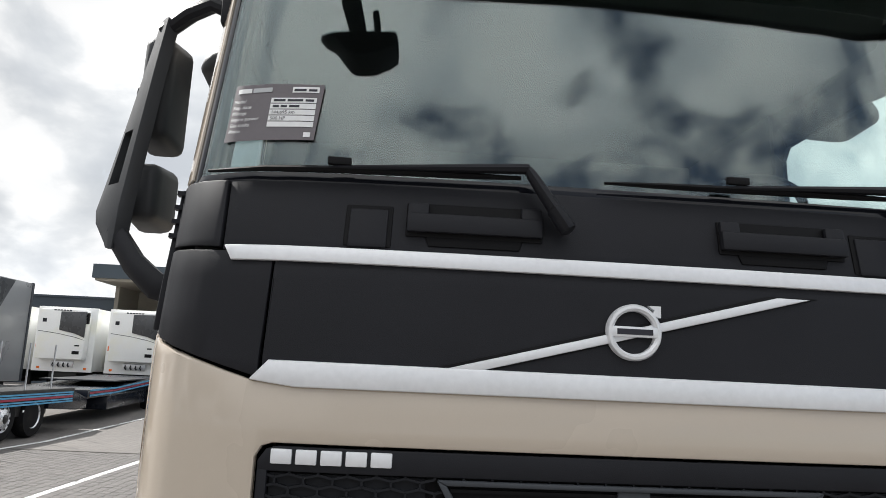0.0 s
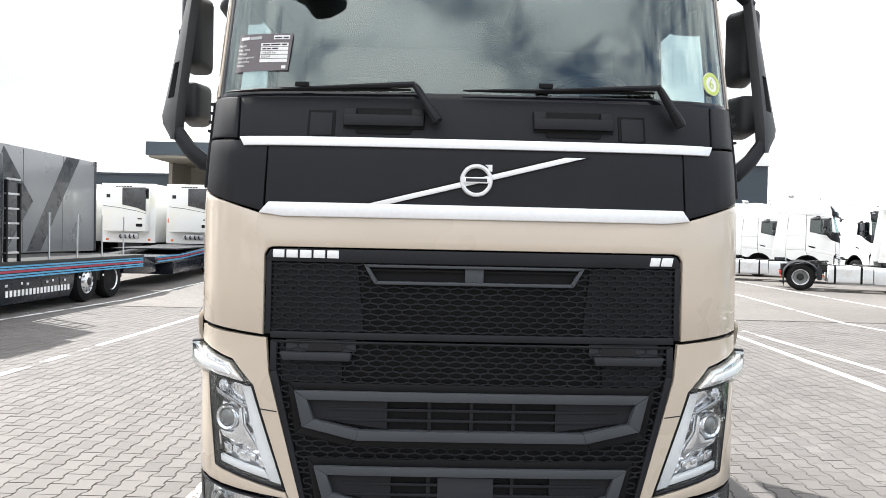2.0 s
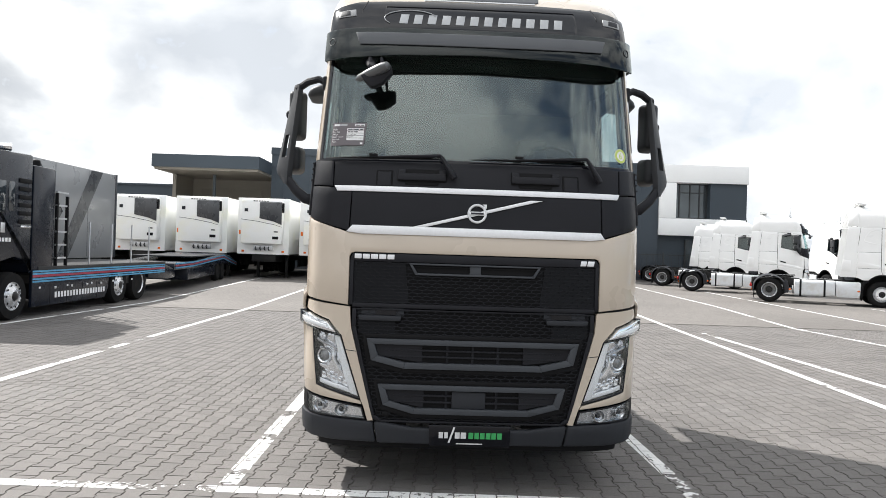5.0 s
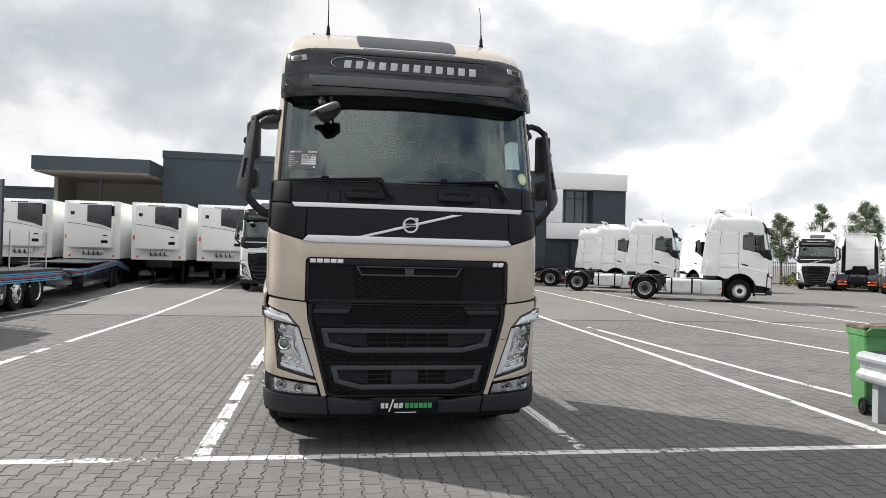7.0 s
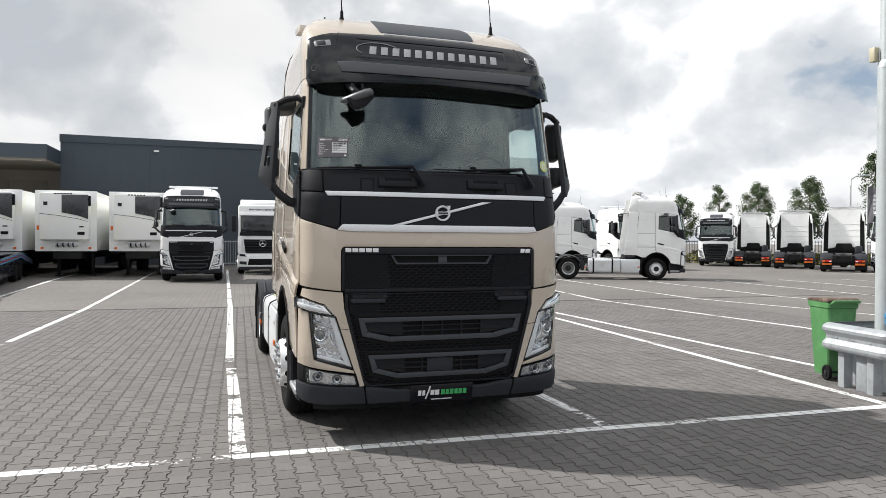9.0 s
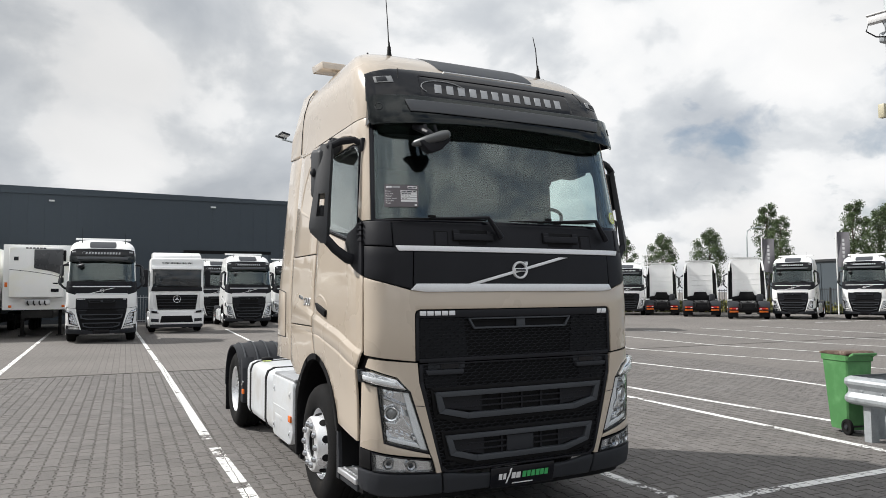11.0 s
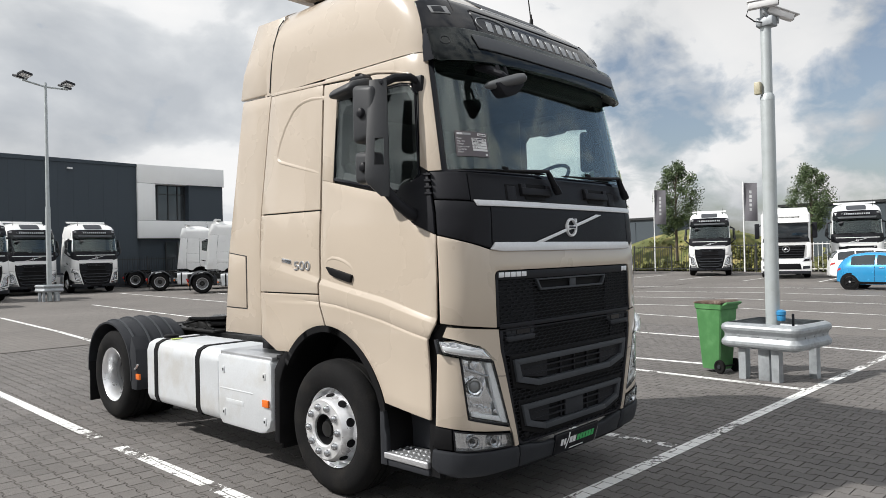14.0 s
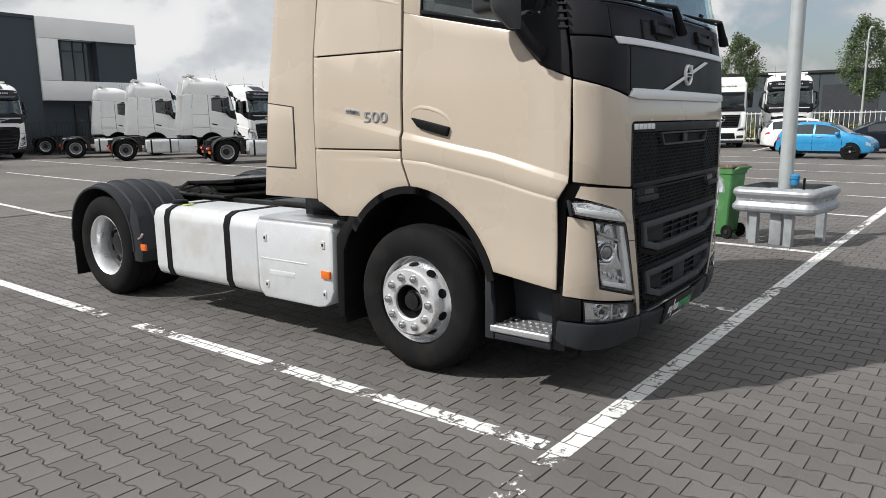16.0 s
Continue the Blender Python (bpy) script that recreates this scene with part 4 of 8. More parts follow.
    part("bar_groove", patch([(-0.50, 1.896), (-0.36, 1.896), (0.50, 2.116), (0.36, 2.116)], out=0.0035, depth=0.006, bevel=0.002), BLACK, root)
    c = Vector(skin(0, 2.006, 0.0))
    turn = Matrix.Translation(c) @ pose(0, 0, 0, 0, 0, -90)
    emblem = part("round_emblem", lathe(bmesh.new(), [(0.052, 0.0), (0.053, 0.014), (0.059, 0.02), (0.066, 0.019), (0.070, 0.012), (0.070, 0.0)], 48, turn, closed=True), SILVER, root, "silver ring emblem")
    part("arrow", prism(bmesh.new(), [(0.040, 2.048), (0.066, 2.044), (0.066, 2.073), (0.036, 2.073), (0.050, 2.062)], "y", c.y - 0.018, c.y), SILVER, emblem)
    part("cross_band", bx(-0.060, 0.060, c.y - 0.019, c.y - 0.004, 1.994, 2.020, 0.003), SILVER, emblem)
    part("band_bar", pr([(-0.045, 2.0), (0.045, 2.0), (0.045, 2.014), (-0.045, 2.014)], "y", c.y - 0.0205, c.y - 0.018), INK, emblem)
    # grab handles and hinge covers on the wiper panel
    for s0 in (-0.585, 0.245):
        s1 = s0 + 0.355
        well = part("handle_recess", patch([(s0, 2.222), (s1, 2.222), (s1, 2.312), (s0, 2.312)], out=0.002, depth=0.02), BLACK, root)
        part("grab_handle", patch([(s0 + 0.002, 2.232), (s1 - 0.002, 2.232), (s1 - 0.002, 2.282), (s0 + 0.002, 2.282)], out=0.024, depth=0.016, bevel=0.006), SATIN, root, "satin black grab handle")
        for a in (s0 + 0.002, s1 - 0.057):
            part("handle_end", patch([(a, 2.232), (a + 0.055, 2.232), (a + 0.055, 2.31), (a, 2.31)], out=0.018, depth=0.018, bevel=0.005), SATIN, well)
        part("finger_well", patch([(s0 + 0.06, 2.198), (s1 - 0.06, 2.198), (s1 - 0.05, 2.226), (s0 + 0.05, 2.226)], out=0.001, depth=0.006), BLACK, well)
    for s0 in (-0.742, 0.622):
        lid_ = part("hinge_cover_gap", patch([(s0, 2.19), (s0 + 0.122, 2.19), (s0 + 0.122, 2.30), (s0, 2.30)], out=0.0, depth=0.01), BLACK, root)
        part("hinge_cover", patch([(s0 + 0.012, 2.188), (s0 + 0.11, 2.188), (s0 + 0.11, 2.289), (s0 + 0.012, 2.289)], out=0.006, depth=0.012), SATIN, lid_)
    # wipers
    for piv, elbow, tip in (((-0.178, 2.262), (-0.276, 2.408), (-1.122, 2.388)), ((0.882, 2.270), (0.800, 2.422), (-0.067, 2.398))):
        p, e = Vector(skin(*piv, 0.045)), Vector(skin(*elbow, 0.05))
        w = part("wiper", tb([p + (p - e) * 0.10, p + (p - e) * 0.07, p, p.lerp(e, 0.30), p.lerp(e, 0.31), p.lerp(e, 0.9), e], [0.016, 0.034, 0.038, 0.036, 0.031, 0.025, 0.020], seg=12, flat=0.6), SATIN, root, "black windscreen wiper")
        arm = [skin(elbow[0] + (tip[0] - elbow[0]) * k, elbow[1] + 0.002 + (tip[1] - elbow[1] - 0.016) * k, 0.052 - 0.026 * k) for k in (0, 0.15, 0.3, 0.45, 0.58, 0.66)]
        part("arm", tb(arm, [0.020, 0.017, 0.014, 0.011, 0.009, 0.004], seg=8, flat=0.7), SATIN, w)
        blade = [skin(elbow[0] + (tip[0] - elbow[0]) * k, elbow[1] - 0.018 + (tip[1] - elbow[1] + 0.012) * k, 0.03) for k in (0.02, 0.2, 0.4, 0.6, 0.8, 1.0)]
        part("blade", tb(blade, [0.008, 0.014, 0.015, 0.015, 0.013, 0.006], seg=6, flat=0.6), BLACK, w)
        clip = skin(elbow[0] + (tip[0] - elbow[0]) * 0.58, elbow[1] - 0.006, 0.045)
        part("clip", bx(clip[0] - 0.03, clip[0] + 0.03, clip[1] - 0.008, clip[1] + 0.008, clip[2] - 0.008, clip[2] + 0.012, 0.003), BLACK, w)
    # upper and lower grille
    up = [(-0.893, 1.335), (0.893, 1.335), (0.893, 1.665), (0.875, 1.695), (0.85, 1.702), (-0.85, 1.702), (-0.875, 1.695), (-0.893, 1.665)]
    gr = part("upper_grille", patch([(-0.893, 1.335), (0.893, 1.335), (0.893, 1.66), (-0.893, 1.66)], out=-0.03, depth=0.01, bevel=0), BLACK, root, "black honeycomb grille")
    part("name_strip", patch([(-0.893, 1.645), (0.893, 1.645), (0.893, 1.668), (0.875, 1.695), (0.85, 1.702), (-0.85, 1.702), (-0.875, 1.695), (-0.893, 1.668)], out=-0.004, depth=0.02), SATIN, gr)
    for sign in (-1, 1):
        part("side_rail", patch(mirrored([(0.868, 1.335), (0.893, 1.335), (0.893, 1.65), (0.868, 1.65)], sign), out=-0.004, depth=0.02), SATIN, gr)
    part("lower_rail", patch([(-0.868, 1.318), (0.868, 1.318), (0.868, 1.348), (-0.868, 1.348)], out=-0.002, depth=0.02), SATIN, gr)
    part("mesh", honeycomb([(-0.87, 1.345), (0.87, 1.345), (0.87, 1.648), (-0.87, 1.648)], [UPSLOT], -0.008), MESHM, gr)
    for sign in (-1, 1):
        part("backing_plate", patch(mirrored([(0.47, 1.35), (0.866, 1.35), (0.866, 1.64), (0.50, 1.64)], sign), out=-0.020, depth=0.006, bevel=0), MESHM, gr)
    part("air_slot", frame_band(UPSLOT, UPSLOT_IN, skin, 0.004, 0.03, 0.004), SLATE, gr)
    part("slot_backing", patch(UPSLOT, out=-0.026, depth=0.004, bevel=0), BLACK, gr)
    part("slot_post", patch([(-0.04, 1.556), (0.04, 1.556), (0.04, 1.632), (-0.04, 1.632)], out=-0.006, depth=0.012), SLATE, gr)
    part("slot_rod", patch([(-0.44, 1.612), (0.44, 1.612), (0.44, 1.620), (-0.44, 1.620)], out=-0.012, depth=0.008, bevel=0), BLACK, gr)
    # silver name blocks, plain shapes
    for k in range(5):
        a = -0.862 + k * 0.0585
        part("name_block", patch([(a, 1.662), (a + 0.050, 1.662), (a + 0.050, 1.696), (a, 1.696)], out=0.001, depth=0.008, bevel=0.003), SILVER, gr)
    for a, b in ((0.752, 0.795), (0.802, 0.852)):
        part("name_block", patch([(a, 1.655), (b, 1.655), (b + 0.008, 1.692), (a + 0.008, 1.692)], out=0.001, depth=0.008, bevel=0.003), SILVER, gr)
    low = [(-0.868, 1.31), (-0.868, 1.175), (-0.713, 0.535), (-0.66, 0.505), (0.66, 0.505), (0.713, 0.535), (0.868, 1.175), (0.868, 1.31)]
    lg = part("lower_grille", patch(low, out=-0.034, depth=0.012, bevel=0), BLACK, root, "black honeycomb grille with slots")
    rim_ = [(-0.838, 1.30), (-0.838, 1.18), (-0.688, 0.555), (-0.64, 0.52), (0.64, 0.52), (0.688, 0.555), (0.838, 1.18), (0.838, 1.30)]
    part("grille_rim", frame_band(low, rim_, skin, -0.004, 0.035), SATIN, lg)
    for sign in (-1, 1):
        part("backing_plate", patch(mirrored([(0.56, 1.13), (0.815, 1.13), (0.835, 1.29), (0.56, 1.29)], sign), out=-0.024, depth=0.006, bevel=0), MESHM, lg)
    part("mesh", honeycomb(rim_, [grown(SLOT1, 0.03), grown(SLOT2, 0.03)], -0.010), MESHM, lg)
    for outer, inner in ((SLOT1, SLOT1_IN), (SLOT2, SLOT2_IN)):
        part("slot_surround", frame_band(grown(outer, 0.032), outer, skin, -0.004, 0.03), BLACK, lg)
        part("slot_frame", frame_band(outer, inner, skin, 0.014, 0.045, 0.0025), SLATE, lg)
        z0, z1 = inner[3][1], inner[0][1]
        part("slot_backing", patch(inner, out=-0.03, depth=0.004, bevel=0), BLACK, lg)
        for k in (0.33, 0.68):
            z = z0 + (z1 - z0) * k
            part("slat", patch([(-0.61 if outer is SLOT1 else -0.54, z - 0.006), (0.61 if outer is SLOT1 else 0.54, z - 0.006), (0.63 if outer is SLOT1 else 0.56, z + 0.006), (-0.63 if outer is SLOT1 else -0.56, z + 0.006)], out=-0.008, depth=0.02, bevel=0.002), SATIN, lg)
        for s_ in (-0.18, 0.0, 0.18):
            part("slat_post", patch([(s_ - 0.008, z0), (s_ + 0.008, z0), (s_ + 0.008, z1), (s_ - 0.008, z1)], out=-0.016, depth=0.012, bevel=0), SATIN, lg)
        for sign in (-1, 1):
            k = 0.36 if outer is SLOT1 else 0.34
            e = inner[1][0]
            part("slot_cheek", patch(mirrored([(k, z0 + 0.003), (inner[2][0], inner[2][1]), (e, z1), (k, z1)], sign), out=-0.012, depth=0.012, bevel=0), SATIN, lg)
    part("tow_cover", patch([(-0.14, 0.615), (0.10, 0.615), (0.10, 0.735), (-0.14, 0.735)], out=-0.004, depth=0.02), GREY, lg)
    for sign in (-1, 1):
        st = part("grille_step", patch(mirrored([(0.52, 1.226), (0.81, 1.226), (0.825, 1.262), (0.515, 1.262)], sign), out=0.012, depth=0.05, bevel=0.008), GREY, root, "dark grey foot step in the grille")
        part("step_recess", patch(mirrored([(0.50, 1.265), (0.80, 1.265), (0.80, 1.315), (0.50, 1.315)], sign), out=-0.012, depth=0.01, bevel=0), GREY, st)
        part("step_hole", patch(mirrored([(0.555, 1.268), (0.70, 1.268), (0.70, 1.312), (0.555, 1.312)], sign), out=-0.008, depth=0.004, bevel=0), GLOSSY, st)
        part("sensor_eye", patch(mirrored([(0.59, 0.545), (0.625, 0.545), (0.635, 0.575), (0.60, 0.585), (0.58, 0.57)], sign), out=0.0, depth=0.02, bevel=0.006), BLACK, lg)
    # number plate holder with printed bars
    pl = part("plate_holder", patch([(-0.292, 0.345), (0.288, 0.345), (0.284, 0.500), (-0.296, 0.500)], out=0.022, depth=0.02), GLOSSY, root, "black plate with white and green print")
    for a, b, mat in ((-0.225, -0.195, PRINT), (-0.185, -0.16, PRINT), (-0.11, -0.075, PRINT), (-0.068, -0.03, PRINT), (-0.012, 0.022, GREEN), (0.03, 0.062, GREEN), (0.07, 0.103, GREEN), (0.112, 0.145, GREEN), (0.152, 0.185, GREEN), (0.193, 0.226, GREEN)):
        part("print_bar", patch([(a, 0.405), (b, 0.405), (b, 0.452), (a, 0.452)], out=0.0235, depth=0.002, bevel=0), mat, pl)
    part("print_slash", patch([(-0.160, 0.372), (-0.146, 0.372), (-0.108, 0.488), (-0.122, 0.488)], out=0.0235, depth=0.002, bevel=0), PRINT, pl)
    part("print_line", patch([(-0.10, 0.362), (0.09, 0.362), (0.09, 0.370), (-0.10, 0.370)], out=0.0235, depth=0.002, bevel=0), PRINT, pl)
    # windscreen
    ws = [(-1.238, 2.362), (1.238, 2.362), (1.238, 3.20), (-1.238, 3.20)]
    pane = part("windscreen", patch(ws, out=-0.008, depth=0.004, bevel=0), WSGLASS, root, "tinted windscreen")
    pane.visible_shadow = False
    part("screen_seal", frame_band([(-1.246, 2.35), (1.246, 2.35), (1.246, 3.215), (-1.246, 3.215)], [(-1.205, 2.385), (1.205, 2.385), (1.205, 3.195), (-1.205, 3.195)], skin, -0.006, 0.012, 0.002), GLOSSY, root)
    # sun visor, roof band and roof
    part("sun_visor", patch(VISOR_LOW + [(1.275, 3.16), (1.265, 3.352), (-1.265, 3.352), (-1.275, 3.16)], visor, 0.035, 0.02, 0.006), SMOKE, root, "smoked black sun visor")
    part("visor_bar", patch([(-0.935, 3.215), (-0.97, 3.312), (0.97, 3.312), (0.935, 3.215)], visor, 0.050, 0.02, 0.006), GREYBAR, root, "slate grey bar")
    for sign in (-1, 1):
        part("side_sensor", ring_path([(1.17 * sign + 0.03 * math.cos(k * math.pi / 6), 3.255 + 0.028 * math.sin(k * math.pi / 6)) for k in range(12)], visor, 0.037, 0.003), GREY, root)
    edge = [(s + (c_ - s) * k / 6, z + (d - z) * k / 6) for (s, z), (c_, d) in zip(VISOR_LOW, VISOR_LOW[1:]) for k in range(6)] + VISOR_LOW[-1:]
    under = bmesh.new()
    rows = [[under.verts.new(visor(s, z + 0.004, 0.030)), under.verts.new(skin(s, 3.19, 0.004))] for s, z in edge]
    for p, q in zip(rows, rows[1:]):
        under.faces.new((p[0], q[0], q[1], p[1]))
    # lighter colour stands in for daylight coming through the smoked visor
    part("visor_underside", under, material("visor_film", (0.12, 0.13, 0.12), 0.4, vary=0.06), root, "dark underside of the visor")
    for sign in (-1, 1):
        cheek = bmesh.new()
        rows = [[cheek.verts.new(visor(sign * 1.268, z, 0.033)), cheek.verts.new(skin(sign * 1.282, z, 0.006))] for z in (3.13, 3.16, 3.22, 3.29, 3.35)]
        for p, q in zip(rows, rows[1:]):
            cheek.faces.new((p[0], q[0], q[1], p[1]))
        part("visor_cheek", cheek, GLOSSY, root)
    part("screen_tint", patch([(-1.20, 3.06), (1.20, 3.06), (1.20, 3.195), (-1.20, 3.195)], skin, -0.016, 0.003, 0), TINTBAND, root)
    part("screen_header", patch([(-1.24, 3.20), (1.24, 3.20), (1.24, 3.25), (-1.24, 3.25)], skin, -0.02, 0.01, 0), BLACK, root)
    band = [(-1.275, 3.33), (1.275, 3.33), (1.25, 3.57), (1.0, 3.625), (0.5, 3.645), (-0.5, 3.645), (-1.0, 3.625), (-1.25, 3.57)]
    part("roof_band", patch(band, dome, 0.014, 0.03, 0.006, du=0.12, dv=0.06), GLOSSY, root, "gloss black roof front")
    part("sign_panel", patch([(-0.78, 3.36), (0.78, 3.36), (0.77, 3.57), (-0.77, 3.57)], dome, 0.019, 0.006, 0.002, du=0.12, dv=0.06), GLOSSY, root)
    for k in range(12):
        a = -0.655 + k * 0.1125
        part("sign_block", patch([(a + 0.004, 3.418), (a + 0.070, 3.418), (a + 0.082, 3.497), (a + 0.016, 3.497)], dome, 0.0225, 0.004, 0.001), SIGNGREY, root)
    swoosh = [(-0.56 + 0.21 * math.cos(radians(a)), 3.462 + 0.072 * math.sin(radians(a))) for a in range(20, 236, 18)]
    part("sign_oval", ring_path(swoosh, dome, 0.024, 0.0035, closed=False), SIGNGREY, root)
    part("sign_joint", ring_path([(-0.775, 3.365), (-0.765, 3.568), (0.765, 3.568), (0.775, 3.365)], dome, 0.020, 0.003, closed=False), BLACK, root)
    for sign in (-1, 1):
        part("band_joint", ring_path([(sign * 0.93, 3.63), (sign * 0.955, 3.54), (sign * 0.965, 3.36)], dome, 0.014, 0.004, closed=False), BLACK, root)
    for sign in (-1, 1):
        rl = part("roof_lamp", patch(mirrored([(1.0, 3.482), (1.16, 3.472), (1.168, 3.530), (1.01, 3.542)], sign), dome, 0.020, 0.01, 0.004), BOXGREY, root, "clear roof marker lamp")
        part("lamp_core", patch(mirrored([(1.05, 3.488), (1.14, 3.482), (1.145, 3.524), (1.06, 3.53)], sign), dome, 0.023, 0.004, 0.001), GREY, rl)
    end = sy(2.24)
    roof = bmesh.new()
    grid(roof, lambda u, v: dome((2 * u - 1) * end, 3.205 + 0.853 * math.sin(v * math.pi / 2)), 96, 30)
    bmesh.ops.remove_doubles(roof, verts=roof.verts[:], dist=1e-4)
    part("roof", roof, paint, root, angle=60)
    part("roof_crown", grid(bmesh.new(), lambda u, v: (lambda a, b: (a[0] + (b[0] - a[0]) * v, a[1] + (b[1] - a[1]) * v, 4.054))(dome(-u * end, 4.055), dome(u * end, 4.055)), 20, 8), paint, root)
    part("roof_hatch", patch([(-0.47, 3.680), (0.47, 3.680), (0.51, 3.70), (0.60, 3.95), (-0.60, 3.95), (-0.51, 3.70)], dome, 0.006, 0.03, 0.006, du=0.1, dv=0.03), SLATE, root, "dark grey roof hatch")
    part("hatch_edge", patch([(-0.47, 3.664), (0.47, 3.664), (0.475, 3.677), (-0.475, 3.677)], dome, 0.008, 0.02, 0.002, du=0.1, dv=0.03), ALU, root)
    part("rear_wall", pr([(-1.24, 1.15), (1.24, 1.15), (1.22, 2.2), (1.165, 3.2), (1.13, 3.6), (0.95, 3.95), (0.75, 4.05), (-0.75, 4.05), (-0.95, 3.95), (-1.13, 3.6), (-1.165, 3.2), (-1.22, 2.2)], "y", 2.245, 2.275), paint, root)
    for k in range(5):
        part("rear_rib", bx(-0.95, 0.68, 2.275, 2.287, 1.5 + 0.38 * k, 1.56 + 0.38 * k, 0.01), paint, root)
    # flat black strips stand in for the shaded gap inside each fairing
    for sign in (-1, 1):
        part("fairing_hollow", pr([(sign * x, z) for x, z in ((0.92, 1.25), (1.19, 1.25), (1.14, 3.2), (1.06, 3.75), (0.94, 3.82), (0.90, 3.2))], "y", 2.277, 2.292), BLACK, root)
    part("hose_board", pr([(-0.95, 1.15), (0.95, 1.15), (0.95, 1.42), (0.50, 1.50), (0.42, 1.78), (-0.42, 1.78), (-0.50, 1.55), (-0.95, 1.42)], "y", 2.29, 2.42, 0.03), BLACK, root)
    part("silencer_box", bx(-1.05, -0.62, 2.3, 2.7, 1.03, 1.62, 0.12, 3), GREY, root)
    sp = pr([(1.97, 4.075), (2.28, 4.10), (2.33, 4.19), (2.0, 4.155)], "x", -1.04, 1.04, 0.012)
    for v in sp.verts:
        v.co.x *= 0.97 + 0.03 * min(1.0, max(0.0, (v.co.y - 1.8) / 0.4))
    part("roof_spoiler", sp, paint, root)
    for x in (-0.7, 0.7):
        part("spoiler_strut", bx(x - 0.03, x + 0.03, 2.0, 2.14, 3.95, 4.11, 0.01), BLACK, root)
    for x in (-0.75, 0.80):
        y, z = 0.88, 3.885
        a = part("antenna", bx(x - 0.035, x + 0.035, y - 0.07, y + 0.07, z - 0.05, z - 0.005, 0.012), BLACK, root, "black whip antenna")
        if x < 0:
            part("stub", tb([(x - 0.14, y + 0.15, z - 0.05), (x - 0.14, y + 0.16, z + 0.07)], [0.020, 0.008], seg=8), BLACK, a)
        part("foot", lathe(bmesh.new(), [(0.026, 0.0), (0.024, 0.03), (0.018, 0.05), (0.016, 0.10), (0.009, 0.115), (0.006, 0.15)], 12, Matrix.Translation((x, y, z - 0.01)) @ Matrix.Rotation(radians(-90), 4, "Y")), BLACK, a)
        part("whip", tb([(x, y, z + 0.05), (x, y + 0.03, z + 0.3), (x - 0.01, y + 0.06, z + (0.62 if x < 0 else 0.44))], [0.0065, 0.005, 0.0035], seg=6), BLACK, a)
    # sides
    arch = [(1.38 + 0.68 * math.cos(a), 0.50 + 0.80 * math.sin(a)) for a in [radians(180 - k * 7.5) for k in range(25)]]
    fore = [(y, z) for y, z in arch if y < 1.365 and z > 0.80]
    aft = [(y, z) for y, z in arch if y > 1.40 and z > 1.06]
    for sign in (-1, 1):
        def side(pts):
            return mirrored([(sy(y), z) for y, z in pts], sign)
        door_low = [(1.39, 0.735), (1.39, 1.27), (1.33, 1.372), (1.312, 1.955), (1.50, 2.033), (1.60, 2.15), (1.655, 2.232), (sy(1.30), 2.385), (sy(1.435), 2.42), (sy(1.435), 1.475), (sy(1.375), 1.303)]
        door_low += [(sy(y), z) for y, z in fore] [::-1] + [(sy(0.765), 0.80)]
        door = part("door", patch(mirrored(door_low[::-1], sign), flank, bevel=0.006, du=0.1), paint, root)
        part("rear_post", patch(side([(1.30, 2.385), (1.435, 2.42), (1.435, 3.155), (1.275, 3.145), (1.275, 3.02)])), paint, door)
        part("top_rail", patch(side([(1.275, 3.02), (1.275, 3.145), (0.75, 3.125), (0.52, 3.09), (0.38, 3.05), (0.325, 3.005), (0.36, 3.0), (0.46, 3.02)])), paint, door)
        part("a_pillar", patch(mirrored([(1.246, 2.38), (1.345, 2.38), (1.41, 2.42), (sy(0.285), 2.93), (sy(0.31), 3.01), (sy(0.37), 3.056), (sy(0.52), 3.097), (sy(0.75), 3.131), (sy(1.435), 3.165), (sy(1.435), 3.2), (1.246, 3.2)], sign)), paint, root)
        part("mirror_foot", patch(mirrored([(1.318, 1.965), (1.50, 2.040), (1.60, 2.155), (1.66, 2.235), (1.60, 2.30), (1.44, 2.34), (1.345, 2.372)], sign), out=0.012, depth=0.03), SATIN, door, "satin black mirror foot")
        win = side([(1.285, 3.01), (0.46, 3.01), (0.36, 2.99), (0.315, 2.93), (0.352, 2.36), (0.50, 2.24), (1.30, 2.40)])
        g = part("side_window", patch(win, out=-0.012, depth=0.004, bevel=0), SIDEGLASS, door, "tinted side window")
        g.visible_shadow = False
        part("window_seal", frame_band(win, side([(1.278, 3.003), (0.463, 3.0), (0.370, 2.98), (0.332, 2.925), (0.370, 2.367), (0.515, 2.262), (1.290, 2.422)]), skin, -0.004, 0.014, 0.002), GLOSSY, door)
        part("window_lining", frame_band(side([(1.24, 3.06), (1.33, 3.0), (1.33, 2.42), (1.26, 2.34), (0.52, 2.20), (0.40, 2.24), (0.31, 2.36), (0.27, 2.96), (0.34, 3.04), (0.60, 3.06)]),
                                         side([(1.19, 2.955), (1.235, 2.905), (1.24, 2.52), (1.20, 2.455), (0.58, 2.315), (0.465, 2.345), (0.435, 2.42), (0.385, 2.88), (0.43, 2.95), (0.61, 2.965)]), skin, -0.03, 0.025, 0.003), LINER, door)
        h = part("door_handle", patch(side([(1.355, 1.752), (1.30, 1.69), (1.23, 1.668), (1.07, 1.632), (1.052, 1.688), (1.23, 1.728)]), out=0.022, depth=0.03, bevel=0.006), BLACK, door, "black door handle")
